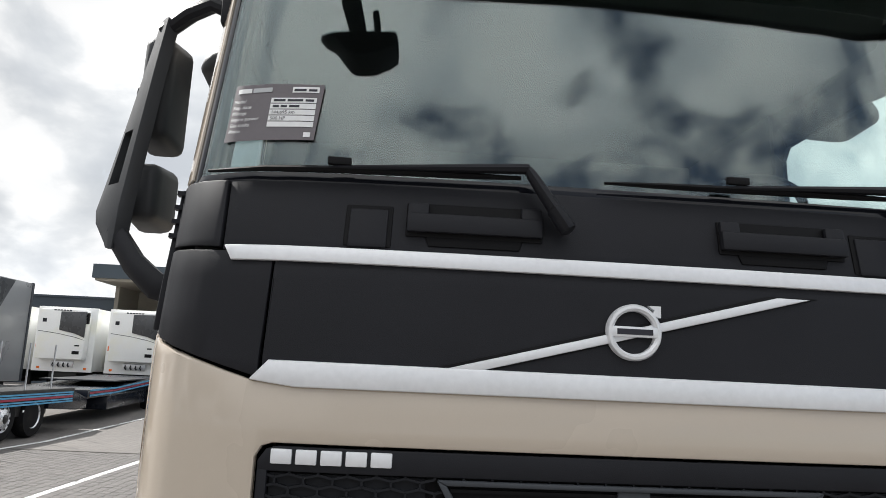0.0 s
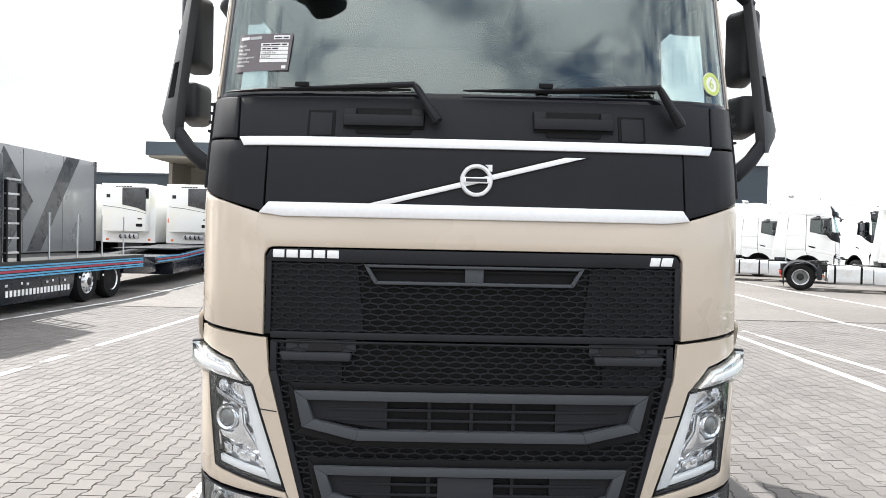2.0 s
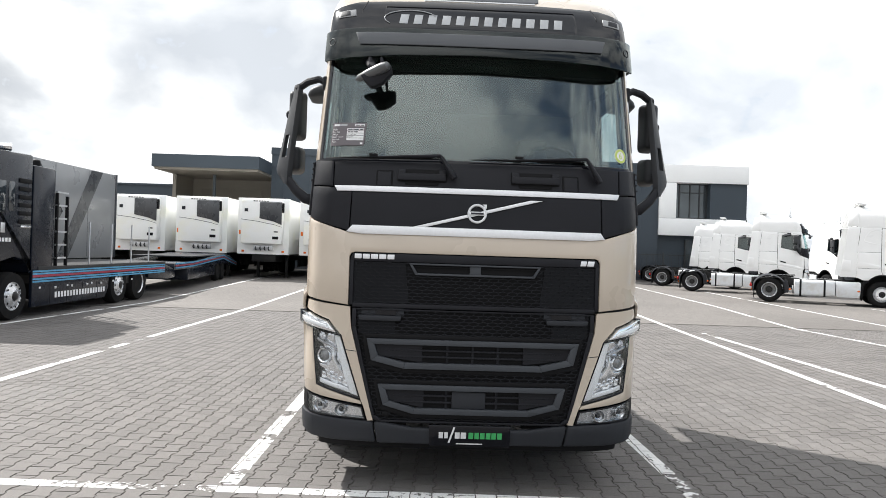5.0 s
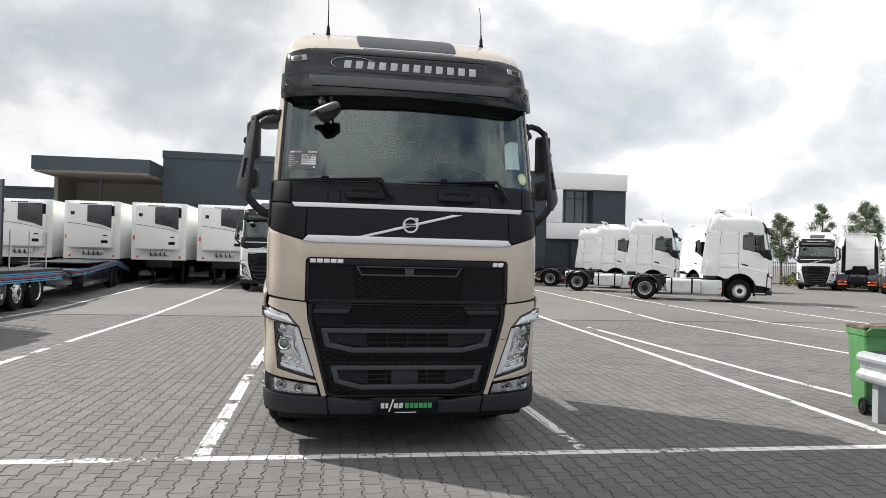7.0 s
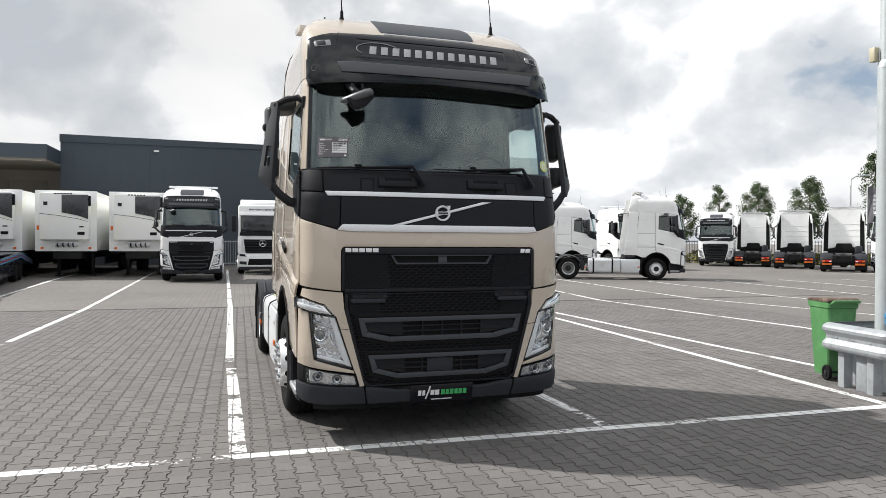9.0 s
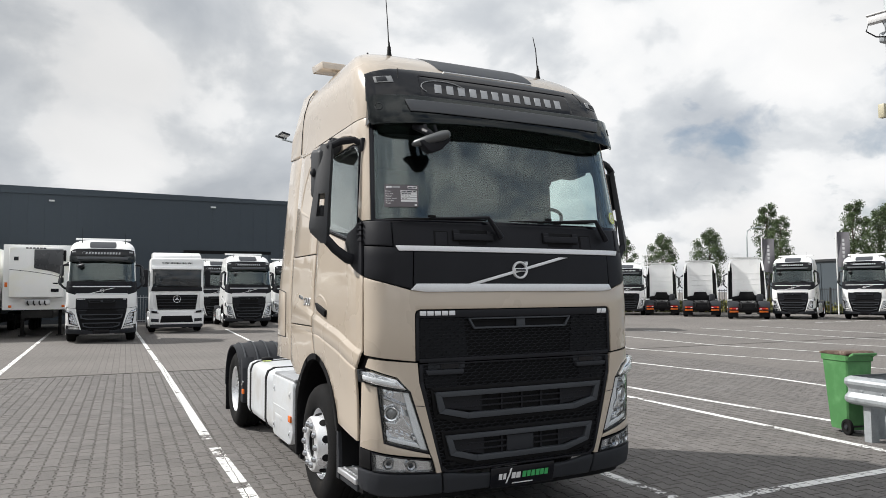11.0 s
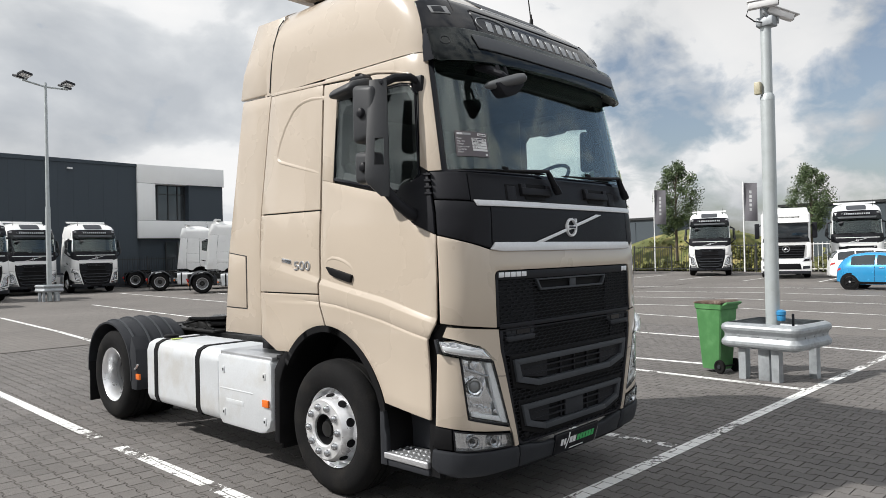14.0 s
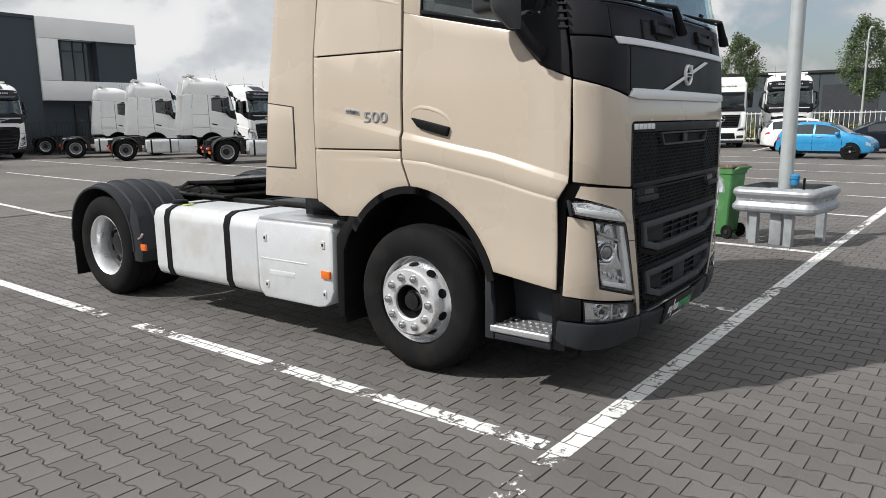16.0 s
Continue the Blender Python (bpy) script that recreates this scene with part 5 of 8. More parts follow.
        part("handle_scoop", ridge(side([(1.37, 1.77), (1.345, 1.80), (1.29, 1.812), (1.22, 1.805), (1.15, 1.785), (1.09, 1.755), (1.06, 1.72), (1.052, 1.69)]), [0.001, 0.003, 0.005, 0.006, 0.006, 0.005, 0.003, 0.001], 0.022), paint, h)
        # sleeper side
        part("sleeper_lower", patch(side([(1.449, 1.535), (1.449, 1.473), (1.389, 1.303)] + aft + [(2.05, 1.06), (2.27, 1.165), (2.27, 1.535)]), flank, du=0.1), paint, root)
        part("sleeper_middle", patch(side([(1.455, 1.545), (2.27, 1.545), (2.27, 2.185), (1.455, 2.18)]), flank, du=0.1), paint, root)
        part("sleeper_upper", patch(side([(1.455, 2.19), (2.27, 2.195), (2.165, 3.195), (1.455, 3.165)])), paint, root)
        groove = [(1.414, 3.058), (1.593, 3.079), (1.70, 3.072), (1.78, 3.052), (1.847, 3.012), (1.95, 2.899), (2.021, 2.773), (2.055, 2.68), (2.045, 2.635), (2.006, 2.61)]
        groove += [(2.006 + (1.47 - 2.006) * k, 2.61 + (2.47 - 2.61) * k) for k in (0.12, 0.3, 0.6, 1.0)]
        rise = [0.001] + [0.009] * (len(groove) - 5) + [0.008, 0.007, 0.006, 0.001]
        part("side_groove", ridge(side(groove), rise if sign > 0 else rise[::-1], 0.022), paint, root)
        part("side_trim_strip", patch(side([(2.165, 3.19), (2.165, 3.215), (1.455, 3.19), (0.75, 3.152), (0.52, 3.115), (0.36, 3.072), (0.30, 3.02), (0.315, 3.018), (0.37, 3.06), (0.52, 3.10), (0.75, 3.136), (1.455, 3.165)]), out=0.006, depth=0.012, bevel=0.003), paint, root)
        # rear fairing
        part("fairing", patch(side([(2.285, 1.17), (2.87, 1.17), (2.62, 3.215), (2.18, 3.2), (2.285, 2.2)]), out=-0.004), paint, root)
        ft = pr([(2.185, 3.222), (2.665, 3.232), (2.62, 3.45), (2.515, 3.90), (2.09, 3.88)], "x", *sorted((sign * 1.168, sign * 1.04)), 0.012)
        for v in ft.verts:
            v.co.x *= 1 - 0.09 * max(0.0, (v.co.z - 3.25) / 0.65) ** 2.4
        part("fairing_top", ft, paint, root)
        part("fairing_seam", tb([(sign * 1.176, 2.188, 3.225), (sign * 1.174, 2.165, 3.42), (sign * 1.160, 2.14, 3.62), (sign * 1.118, 2.115, 3.78), (sign * 1.075, 2.105, 3.85)], 0.0045, seg=8), GREY, root)
        flap = part("fairing_flap", patch(side([(2.50, 1.395), (2.825, 1.40), (2.775, 1.875), (2.50, 1.84)]), out=0.004, depth=0.012, bevel=0.004), paint, root)
        part("flap_line", ring_path(side([(2.495, 1.39), (2.83, 1.395), (2.78, 1.88), (2.495, 1.845)]), skin, -0.004, 0.0045), GREY, flap)
        for k, digit in enumerate("500"):
            letters("digit", digit, 0.104, ALU, root, (pose(-1.254, 1.785, 1.724, 90, 0, -90) if sign < 0 else pose(1.254, 1.565, 1.724, 90, 0, 90)) @ Matrix.Translation((0.074 * k, 0, 0)), 0.004, 1.42)
        part("number_strip", patch(side([(1.82, 1.772), (1.95, 1.79), (1.95, 1.824), (1.82, 1.806)]), out=0.004, depth=0.006, bevel=0.001), CHROME, root)
        # wheel arch lip and well
        lip = [(1.38 + 0.685 * math.cos(a), 0.50 + 0.805 * math.sin(a)) for a in [radians(162 - k * 5.0) for k in range(26)]]
        inner = [(1.38 + 0.635 * math.cos(a), 0.50 + 0.755 * math.sin(a)) for a in [radians(162 - k * 5.0) for k in range(26)]]
        bm = bmesh.new()
        for (a, b), (c_, d) in zip(zip(lip, lip[1:]), zip(inner, inner[1:])):
            patch(side([a, b, d, c_]), out=0.014, depth=0.05, bevel=0, bm=bm)
        bmesh.ops.remove_doubles(bm, verts=bm.verts[:], dist=1e-4)
        part("arch_lip", bm, BLACK, root, "black wheel arch lip")
        part("mud_flap", pr([(1.88, 1.05), (1.945, 1.07), (2.05, 0.97), (2.10, 0.90), (2.112, 0.30), (2.045, 0.29), (2.03, 0.80), (1.97, 0.92)], "x", *sorted((sign * 1.247, sign * 0.88)), 0.008), BLACK, root, "black mud flap behind the front wheel")
        well = bmesh.new()
        grid(well, lambda u, v: (sign * (1.22 - 0.75 * v), 1.38 + 0.665 * math.cos(radians(195 - 205 * u)), 0.50 + 0.785 * math.sin(radians(195 - 205 * u))), 20, 2)
        part("wheel_well", well, BLACK, root)
        # entry step
        stp = part("entry_step", bx(*sorted((sign * 1.232, sign * 0.95)), 0.335, 0.79, 0.355, 0.41, 0.012), GREY, root, "dark grey entry step with ribbed aluminium tread")
        part("step_back", bx(*sorted((sign * 1.00, sign * 0.94)), 0.30, 0.79, 0.40, 0.82), GREY, stp)
        part("step_side", pr([(0.735, 0.36), (0.80, 0.36), (0.80, 0.82), (0.752, 0.80), (0.752, 0.62), (0.735, 0.57)], "x", *sorted((sign * 1.243, sign * 0.95)), 0.006), GREY, stp)
        part("step_front", pr([(0.25, 0.36), (0.335, 0.36), (0.335, 0.76), (0.25, 0.76)], "x", *sorted((sign * 1.215, sign * 0.95))), BLACK, stp)
        tread = part("tread", bx(*sorted((sign * 1.248, sign * 1.0)), 0.335, 0.765, 0.405, 0.455, 0.014, 3), ALU, stp, "aluminium tread plate")
        stud = part("tread_stud", lathe(bmesh.new(), [(0.014, 0), (0.012, 0.006), (0.006, 0.007)], 8, Matrix.Rotation(radians(-90), 4, "Y")), ALU, tread)
        for i in range(8):
            for j in range(3):
                ob = stud if i + j == 0 else new("tread_stud", stud.data)
                ob.parent = tread
                ob.matrix_basis = Matrix.Translation((sign * (1.20 - 0.07 * j), 0.375 + 0.05 * i, 0.4545))
        part("bolt_eye", lathe(bmesh.new(), [(0.028, 0), (0.026, 0.01), (0.014, 0.006), (0.004, 0.0)], 14, Matrix.Translation((sign * 1.21, 0.285, 0.55)) @ Matrix.Rotation(0 if sign > 0 else math.pi, 4, "Z")), BLACK, stp)
        # mirrors
        mb = part("mirror_frame", mirror_plate(sign), MIRRORCASE, root, "satin black mirror frame with two mirrors")
        part("upper_arm", tb([(sign * 1.15, 0.42, 2.99), (sign * 1.22, 0.44, 3.026), (sign * 1.31, 0.50, 3.018), (sign * 1.405, 0.545, 2.965)], [0.026, 0.027, 0.029, 0.028], seg=10, flat=1.0), SATIN, mb)
        part("arm_bracket", bx(*sorted((sign * 1.13, sign * 1.185)), 0.375, 0.455, 2.93, 3.04, 0.014, 2), SATIN, mb)
        part("lower_arm", tb([(sign * 1.455, 0.47, 2.27), (sign * 1.37, 0.43, 2.165), (sign * 1.29, 0.40, 2.10), (sign * 1.20, 0.42, 2.085)], [0.027, 0.029, 0.032, 0.038], seg=10, flat=1.3), SATIN, mb)
        for z0, z1, y0 in ((2.585, 2.982, 0.555), (2.31, 2.53, 0.54)):
            head = part("mirror_head", mirror_head(sign, z0, z1, y0), MIRRORCASE, mb)
            part("glass", pr([(sign * 1.388, z0 + 0.038), (sign * 1.448, z0 + 0.038), (sign * 1.448, z1 - 0.038), (sign * 1.388, z1 - 0.038)], "y", y0 + 0.196, y0 + 0.2012), MIRROR, head)
            part("knuckle", lathe(bmesh.new(), [(0.034, -0.03), (0.036, 0.0), (0.030, 0.018), (0.014, 0.026), (0.003, 0.027)], 18, Matrix.Translation((sign * 1.480, y0 + 0.100, (z0 + z1) / 2)) @ (Matrix() if sign > 0 else Matrix.Rotation(math.pi, 4, "Z"))), SATIN, head)
        kerb = part("kerb_mirror", kerb_shell(sign), MIRRORCASE, root, "grey kerb mirror over the door")
        part("kerb_arm", pr([(0.86, 3.09), (0.90, 3.135), (1.02, 3.13), (1.07, 3.07)], "x", *sorted((sign * 1.12, sign * 1.26)), 0.016), SATIN, kerb)
        part("hinge_cap", lathe(bmesh.new(), [(0.034, 0.0), (0.032, 0.010), (0.02, 0.014), (0.004, 0.015)], 18, Matrix.Translation((sign * 1.235, 0.945, 3.128)) @ Matrix.Rotation(radians(-90), 4, "Y")), BLACK, kerb)
    # front mirror on the kerb side
    fm = part("front_mirror", tb([(-0.80, 0.20, 3.12), (-0.80, 0.08, 3.075), (-0.78, 0.0, 3.03), (-0.74, -0.03, 2.99)], [0.034, 0.036, 0.034, 0.024], seg=10, flat=0.8), SATIN, root, "black front mirror with silver cap")
    cap = bmesh.new()
    tube(cap, [(-0.893, 0.062, 2.945), (-0.872, 0.045, 2.952), (-0.79, -0.018, 2.975), (-0.70, -0.078, 3.004), (-0.665, -0.098, 3.014), (-0.652, -0.104, 3.018)], [0.012, 0.028, 0.038, 0.040, 0.032, 0.014], seg=14, flat=0.95)
    part("cap", cap, material("grey_mirror_cap", (0.115, 0.12, 0.125), 0.35, metal=0.4), fm, "silver grey cap")
    shell = bmesh.new()
    prism(shell, [(-0.866, 2.965), (-0.80, 2.887), (-0.772, 2.874), (-0.70, 2.900), (-0.632, 2.970), (-0.640, 3.03), (-0.74, 3.0)], "y", -0.055, 0.045, 0.014)
    for v in shell.verts:
        v.co.y += 0.03 - 0.55 * (v.co.x + 0.86) * 0.45
    part("shell", shell, SATIN, fm)
    for x in (-0.80, -0.72):
        part("strut", tb([(x, 0.03, 3.10), (x + 0.02, 0.0, 2.99)], 0.013, seg=8), SATIN, fm)
    # interior
    part("dashboard", pr([(0.16, 1.9), (0.75, 1.9), (0.80, 2.25), (0.62, 2.36), (0.24, 2.37), (0.16, 2.33)], "x", -1.13, 1.13, 0.02), LINER, root, "dark dashboard")
    part("cab_floor", bx(-1.18, 1.18, 0.15, 2.25, 1.30, 1.36), LINER, root)
    part("cab_ceiling", pr([(-0.98, 0.32), (0.98, 0.32), (1.08, 0.48), (1.155, 0.62), (1.155, 2.25), (-1.155, 2.25), (-1.155, 0.62), (-1.08, 0.48)], "z", 3.14, 3.19), LINER, root)
    part("back_wall", bx(-1.15, 1.15, 2.16, 2.24, 1.36, 3.16), LINER, root)
    part("bunk", bx(-1.12, 1.12, 1.65, 2.16, 1.75, 2.02, 0.05), TAN, root)
    for x in (-0.62, 0.62):
        seat = part("seat", bx(x - 0.26, x + 0.26, 0.98, 1.48, 1.80, 2.0, 0.06, 3), TAN, root, "dark cloth seat")
        part("backrest", pr([(1.40, 1.92), (1.56, 1.92), (1.66, 2.55), (1.58, 2.60), (1.52, 2.58)], "x", x - 0.25, x + 0.25, 0.04), TAN, seat)
        part("headrest", bx(x - 0.14, x + 0.14, 1.56, 1.68, 2.58, 2.80, 0.04), TAN, seat)
    wheel_m = Matrix.Translation((0.60, 0.62, 2.44)) @ Vector((0, 0.55, 0.83)).to_track_quat("X", "Z").to_matrix().to_4x4()
    st = part("steering_wheel", lathe(bmesh.new(), [(0.225 + 0.016 * math.cos(k * math.pi / 4), 0.016 * math.sin(k * math.pi / 4)) for k in range(8)], 36, wheel_m, closed=True), BLACK, root, "black steering wheel")
    part("spokes", bx(-0.012, 0.012, -0.22, 0.22, -0.03, 0.03, 0.01, 2, wheel_m), BLACK, st)
    for sign in (-1, 1):
        part("door_lining", patch(mirrored([(1.40, 1.38), (sy(1.45), 1.38), (sy(1.45), 2.40), (sy(1.3), 2.37), (1.66, 2.23), (1.40, 2.36)][::-1], sign), out=-0.05, depth=0.03, bevel=0), LINER, root)
        part("pillar_lining", patch(mirrored([(1.215, 2.35), (sy(0.36), 2.35), (sy(0.33), 2.7), (sy(0.33), 3.13), (1.215, 3.13)], sign), out=-0.075, depth=0.015, bevel=0), LINER, root)
        part("rail_lining", patch(mirrored([(sy(0.32), 2.99), (sy(1.31), 2.99), (sy(1.31), 3.2), (sy(0.32), 3.2)], sign), out=-0.036, depth=0.012, bevel=0), LINER, root)
        part("sleeper_lining", patch(mirrored([(sy(1.29), 1.38), (sy(2.25), 1.38), (sy(2.25), 3.16), (sy(1.29), 3.16)], sign), out=-0.05, depth=0.02, bevel=0), LINER, root)
    # underneath and behind
    for x in (-0.43, 0.43):
        part("frame_rail", bx(x - 0.04, x + 0.04, 0.5, 6.15, 0.72, 0.99, 0.008), DARKSTEEL, root)
    part("engine_block", bx(-0.80, 0.80, 0.30, 2.2, 0.42, 1.28, 0.05), BLACK, root)
    part("front_axle", bx(-0.9, 0.9, 1.30, 1.47, 0.42, 0.58, 0.03), DARKSTEEL, root)
    part("rear_axle", lathe(bmesh.new(), [(0.09, -0.7), (0.10, -0.25), (0.22, -0.15), (0.22, 0.15), (0.10, 0.25), (0.09, 0.7)], 16, Matrix.Translation((0, 5.45, 0.517))), DARKSTEEL, root)
    for y in (2.6, 3.4, 4.2, 6.05):
        part("cross_member", bx(-0.40, 0.40, y, y + 0.1, 0.75, 0.95), DARKSTEEL, root)
    part("deck_plate", bx(-0.62, 0.62, 2.4, 3.55, 0.985, 1.03, 0.008), DARKSTEEL, root)
    part("cab_cradle", bx(-0.95, 0.95, 2.3, 2.75, 0.98, 1.16, 0.02), BLACK, root)
    plate = pr([(-0.46, 4.62), (-0.36, 4.45), (0.36, 4.45), (0.46, 4.62), (0.46, 5.10), (0.34, 5.52), (0.14, 5.52), (0.05, 5.2), (-0.05, 5.2), (-0.14, 5.52), (-0.34, 5.52), (-0.46, 5.10)], "z", 1.085, 1.125, 0.008)
    for v in plate.verts:
        v.co.z += 0.020 - 0.30 * max(0.0, v.co.y - 5.18) + 0.05 * (4.9 - v.co.y)
    fw = part("fifth_wheel", plate, GREASE, root, "greasy black fifth wheel coupling")
    part("skirt", pr([(-0.42, 4.66), (-0.32, 4.50), (0.32, 4.50), (0.42, 4.66), (0.42, 5.06), (-0.42, 5.06)], "z", 1.045, 1.098, 0.006), GREASE, fw)
    part("mounting_plate", bx(-0.56, 0.56, 4.35, 5.6, 0.99, 1.02, 0.008), DARKSTEEL, fw)
    for x in (-0.40, 0.40):
        part("bracket", pr([(4.62, 1.02), (5.30, 1.02), (5.12, 1.09), (4.80, 1.09)], "x", x - 0.05, x + 0.05, 0.01), DARKSTEEL, fw)
    part("lock_jaw", bx(-0.16, 0.16, 4.85, 5.3, 1.02, 1.088, 0.02), DARKSTEEL, fw)
    part("release_lever", tb([(-0.1, 5.0, 1.10), (-0.5, 4.92, 1.09), (-0.66, 4.86, 1.08)], 0.012, seg=6), DARKSTEEL, fw)
    for i in range(6):
        part("bolt", lathe(bmesh.new(), [(0.02, 0), (0.018, 0.02), (0.006, 0.024)], 6, Matrix.Translation((-0.52, 4.42 + 0.2 * i, 1.018)) @ Matrix.Rotation(radians(-90), 4, "Y")), DARKSTEEL, fw)
    for x in (-0.3, -0.15, 0.0, 0.15, 0.3):
        part("air_coupling", tb([(x, 2.42, 1.05), (x, 2.6, 1.35), (x * 1.1, 2.5, 1.62), (x, 2.33, 1.7)], 0.018, seg=6), BLACK, root)
    for sign in (-1, 1):
        # fuel tank and tool box
        sec = [(0.62, 0.40), (0.70, 0.325), (1.16, 0.325), (1.225, 0.355), (1.25, 0.42), (1.25, 0.88), (1.225, 0.955), (1.15, 0.99), (0.68, 0.99), (0.62, 0.93)]
        tk = part("fuel_tank", pr([(sign * x, z) for x, z in sec], "y", 3.02, 4.50, 0.02), chassis, root, "pale silver fuel tank with black straps")
        for y in (3.36, 4.24):
            big_ = [(x + (0.006 if x > 0.9 else -0.006), z + (0.006 if z > 0.65 else -0.006)) for x, z in sec]
            part("strap", pr([(sign * x, z) for x, z in big_], "y", y, y + 0.075), BLACK, tk)
        part("filler_cap", lathe(bmesh.new(), [(0.075, 0), (0.075, 0.03), (0.06, 0.04), (0.01, 0.042)], 20, Matrix.Translation((sign * 1.02, 4.40, 0.985)) @ Matrix.Rotation(radians(-90), 4, "Y")), BLACK, tk)
        part("warning_label", bx(*sorted((sign * 1.02, sign * 1.12)), 4.15, 4.215, 0.995, 1.0), LIME, tk)
        cov = part("tool_box", pr([(2.99, 0.40), (2.93, 0.335), (2.31, 0.335), (2.225, 0.352), (2.165, 0.402), (2.132, 0.48), (2.12, 0.92), (2.15, 0.965), (2.99, 0.965)], "x", *sorted((sign * 1.268, sign * 0.62)), 0.022), chassis, root, "pale silver tool box cover")
        part("lid_lip", bx(*sorted((sign * 1.25, sign * 0.66)), 2.13, 2.97, 0.962, 0.995, 0.012), ALU, cov)
        for k, (y, z) in enumerate(((2.88, 0.83), (2.22, 0.83), (2.88, 0.45), (2.22, 0.45))):
            part("latch", bx(*sorted((sign * 1.262, sign * 1.276)), y - 0.018, y + 0.018, z - 0.03, z + 0.03, 0.005), TANK, cov)
            part("latch_pin", bx(*sorted((sign * 1.274, sign * 1.279)), y - 0.009, y + 0.011, z - 0.012, z + 0.012, 0.003), GREY, cov)
        part("press_line", bx(*sorted((sign * 1.26, sign * 1.2715)), 2.40, 2.95, 0.655, 0.668, 0.004), chassis, cov)
        part("press_block", bx(*sorted((sign * 1.26, sign * 1.271)), 2.55, 2.85, 0.53, 0.575, 0.003), chassis, cov)
        part("side_reflector", bx(*sorted((sign * 1.265, sign * 1.285)), 2.15, 2.24, 0.575, 0.635, 0.004), ORANGE, cov, "orange side reflector")
        part("front_mudflap", bx(*sorted((sign * 1.20, sign * 0.62)), 2.06, 2.085, 0.24, 0.99, 0.004), BLACK, root)
        part("top_bracket", bx(*sorted((sign * 1.20, sign * 0.62)), 1.98, 2.14, 0.975, 1.01, 0.008), BLACK, root)
        # rear mudguard
        def guard(u, v, r):
            a = radians(-2 + 184 * u)
            x = 1.275 - 0.70 * v
            return (sign * x, 5.45 - (r + 0.055 * math.sin(math.pi * min(1, max(0, v)))) * math.cos(a) * 1.02, 0.545 + 0.975 * (r + 0.035 * math.sin(math.pi * v)) * math.copysign(abs(math.sin(a)) ** 0.86, math.sin(a)))
        fd = part("mudguard", grid(bmesh.new(), lambda u, v: guard(u, v, 0.595), 36, 8, lambda u, v: guard(u, v, 0.575)), GREY, root, "ribbed dark plastic mudguard")
        for v0 in (0.12, 0.34, 0.56, 0.78):
            bm = bmesh.new()
            grid(bm, lambda u, v: guard(0.10 + 0.74 * u, v0 + 0.022 * v, 0.612), 24, 1, lambda u, v: guard(0.10 + 0.74 * u, v0 + 0.022 * v, 0.59))
            part("rib", bm, SLATE, fd)
        part("guard_skirt", pr([(4.84, 1.0), (4.74, 0.86), (4.70, 0.55), (4.73, 0.42), (4.86, 0.42), (4.90, 0.80)], "x", *sorted((sign * 1.268, sign * 1.10)), 0.012), GREY, fd)
        part("side_reflector", bx(*sorted((sign * 1.26, sign * 1.283)), 4.63, 4.71, 0.545, 0.605, 0.004), ORANGE, fd, "orange side reflector")
        # small bright bar, added to draw a highlight on the mudguard
        part("guard_bracket", tb([(sign * 1.272, 4.75, 0.652), (sign * 1.276, 4.70, 0.672), (sign * 1.272, 4.675, 0.705)], 0.011, seg=8), ALU, fd)
        part("rear_mudflap", bx(*sorted((sign * 1.265, sign * 0.62)), 6.03, 6.05, 0.15, 0.62, 0.004), BLACK, fd)
        rl = part("rear_lamp", bx(*sorted((sign * 1.15, sign * 0.62)), 6.12, 6.20, 0.62, 0.74, 0.01), REDLENS, root, "red and orange rear lamp")
        part("indicator", bx(*sorted((sign * 1.14, sign * 1.0)), 6.20, 6.21, 0.64, 0.72), ORANGE, rl)
        part("reversing_lamp", bx(*sorted((sign * 0.76, sign * 0.64)), 6.20, 6.21, 0.64, 0.69), PRINT, rl)
        part("marking_board", bx(*sorted((sign * 1.15, sign * 0.62)), 6.125, 6.14, 0.44, 0.55), ORANGE, rl)
        wheel(root, sign * 1.215, 1.39, sign, False)
        wheel(root, sign * 1.225, 5.45, sign, True)
    part("rear_beam", bx(-1.1, 1.1, 6.08, 6.13, 0.56, 0.80, 0.01), BLACK, root)
    part("tail_frame", bx(-0.60, 0.60, 5.85, 6.08, 0.45, 1.0, 0.03), BLACK, root)
    return root


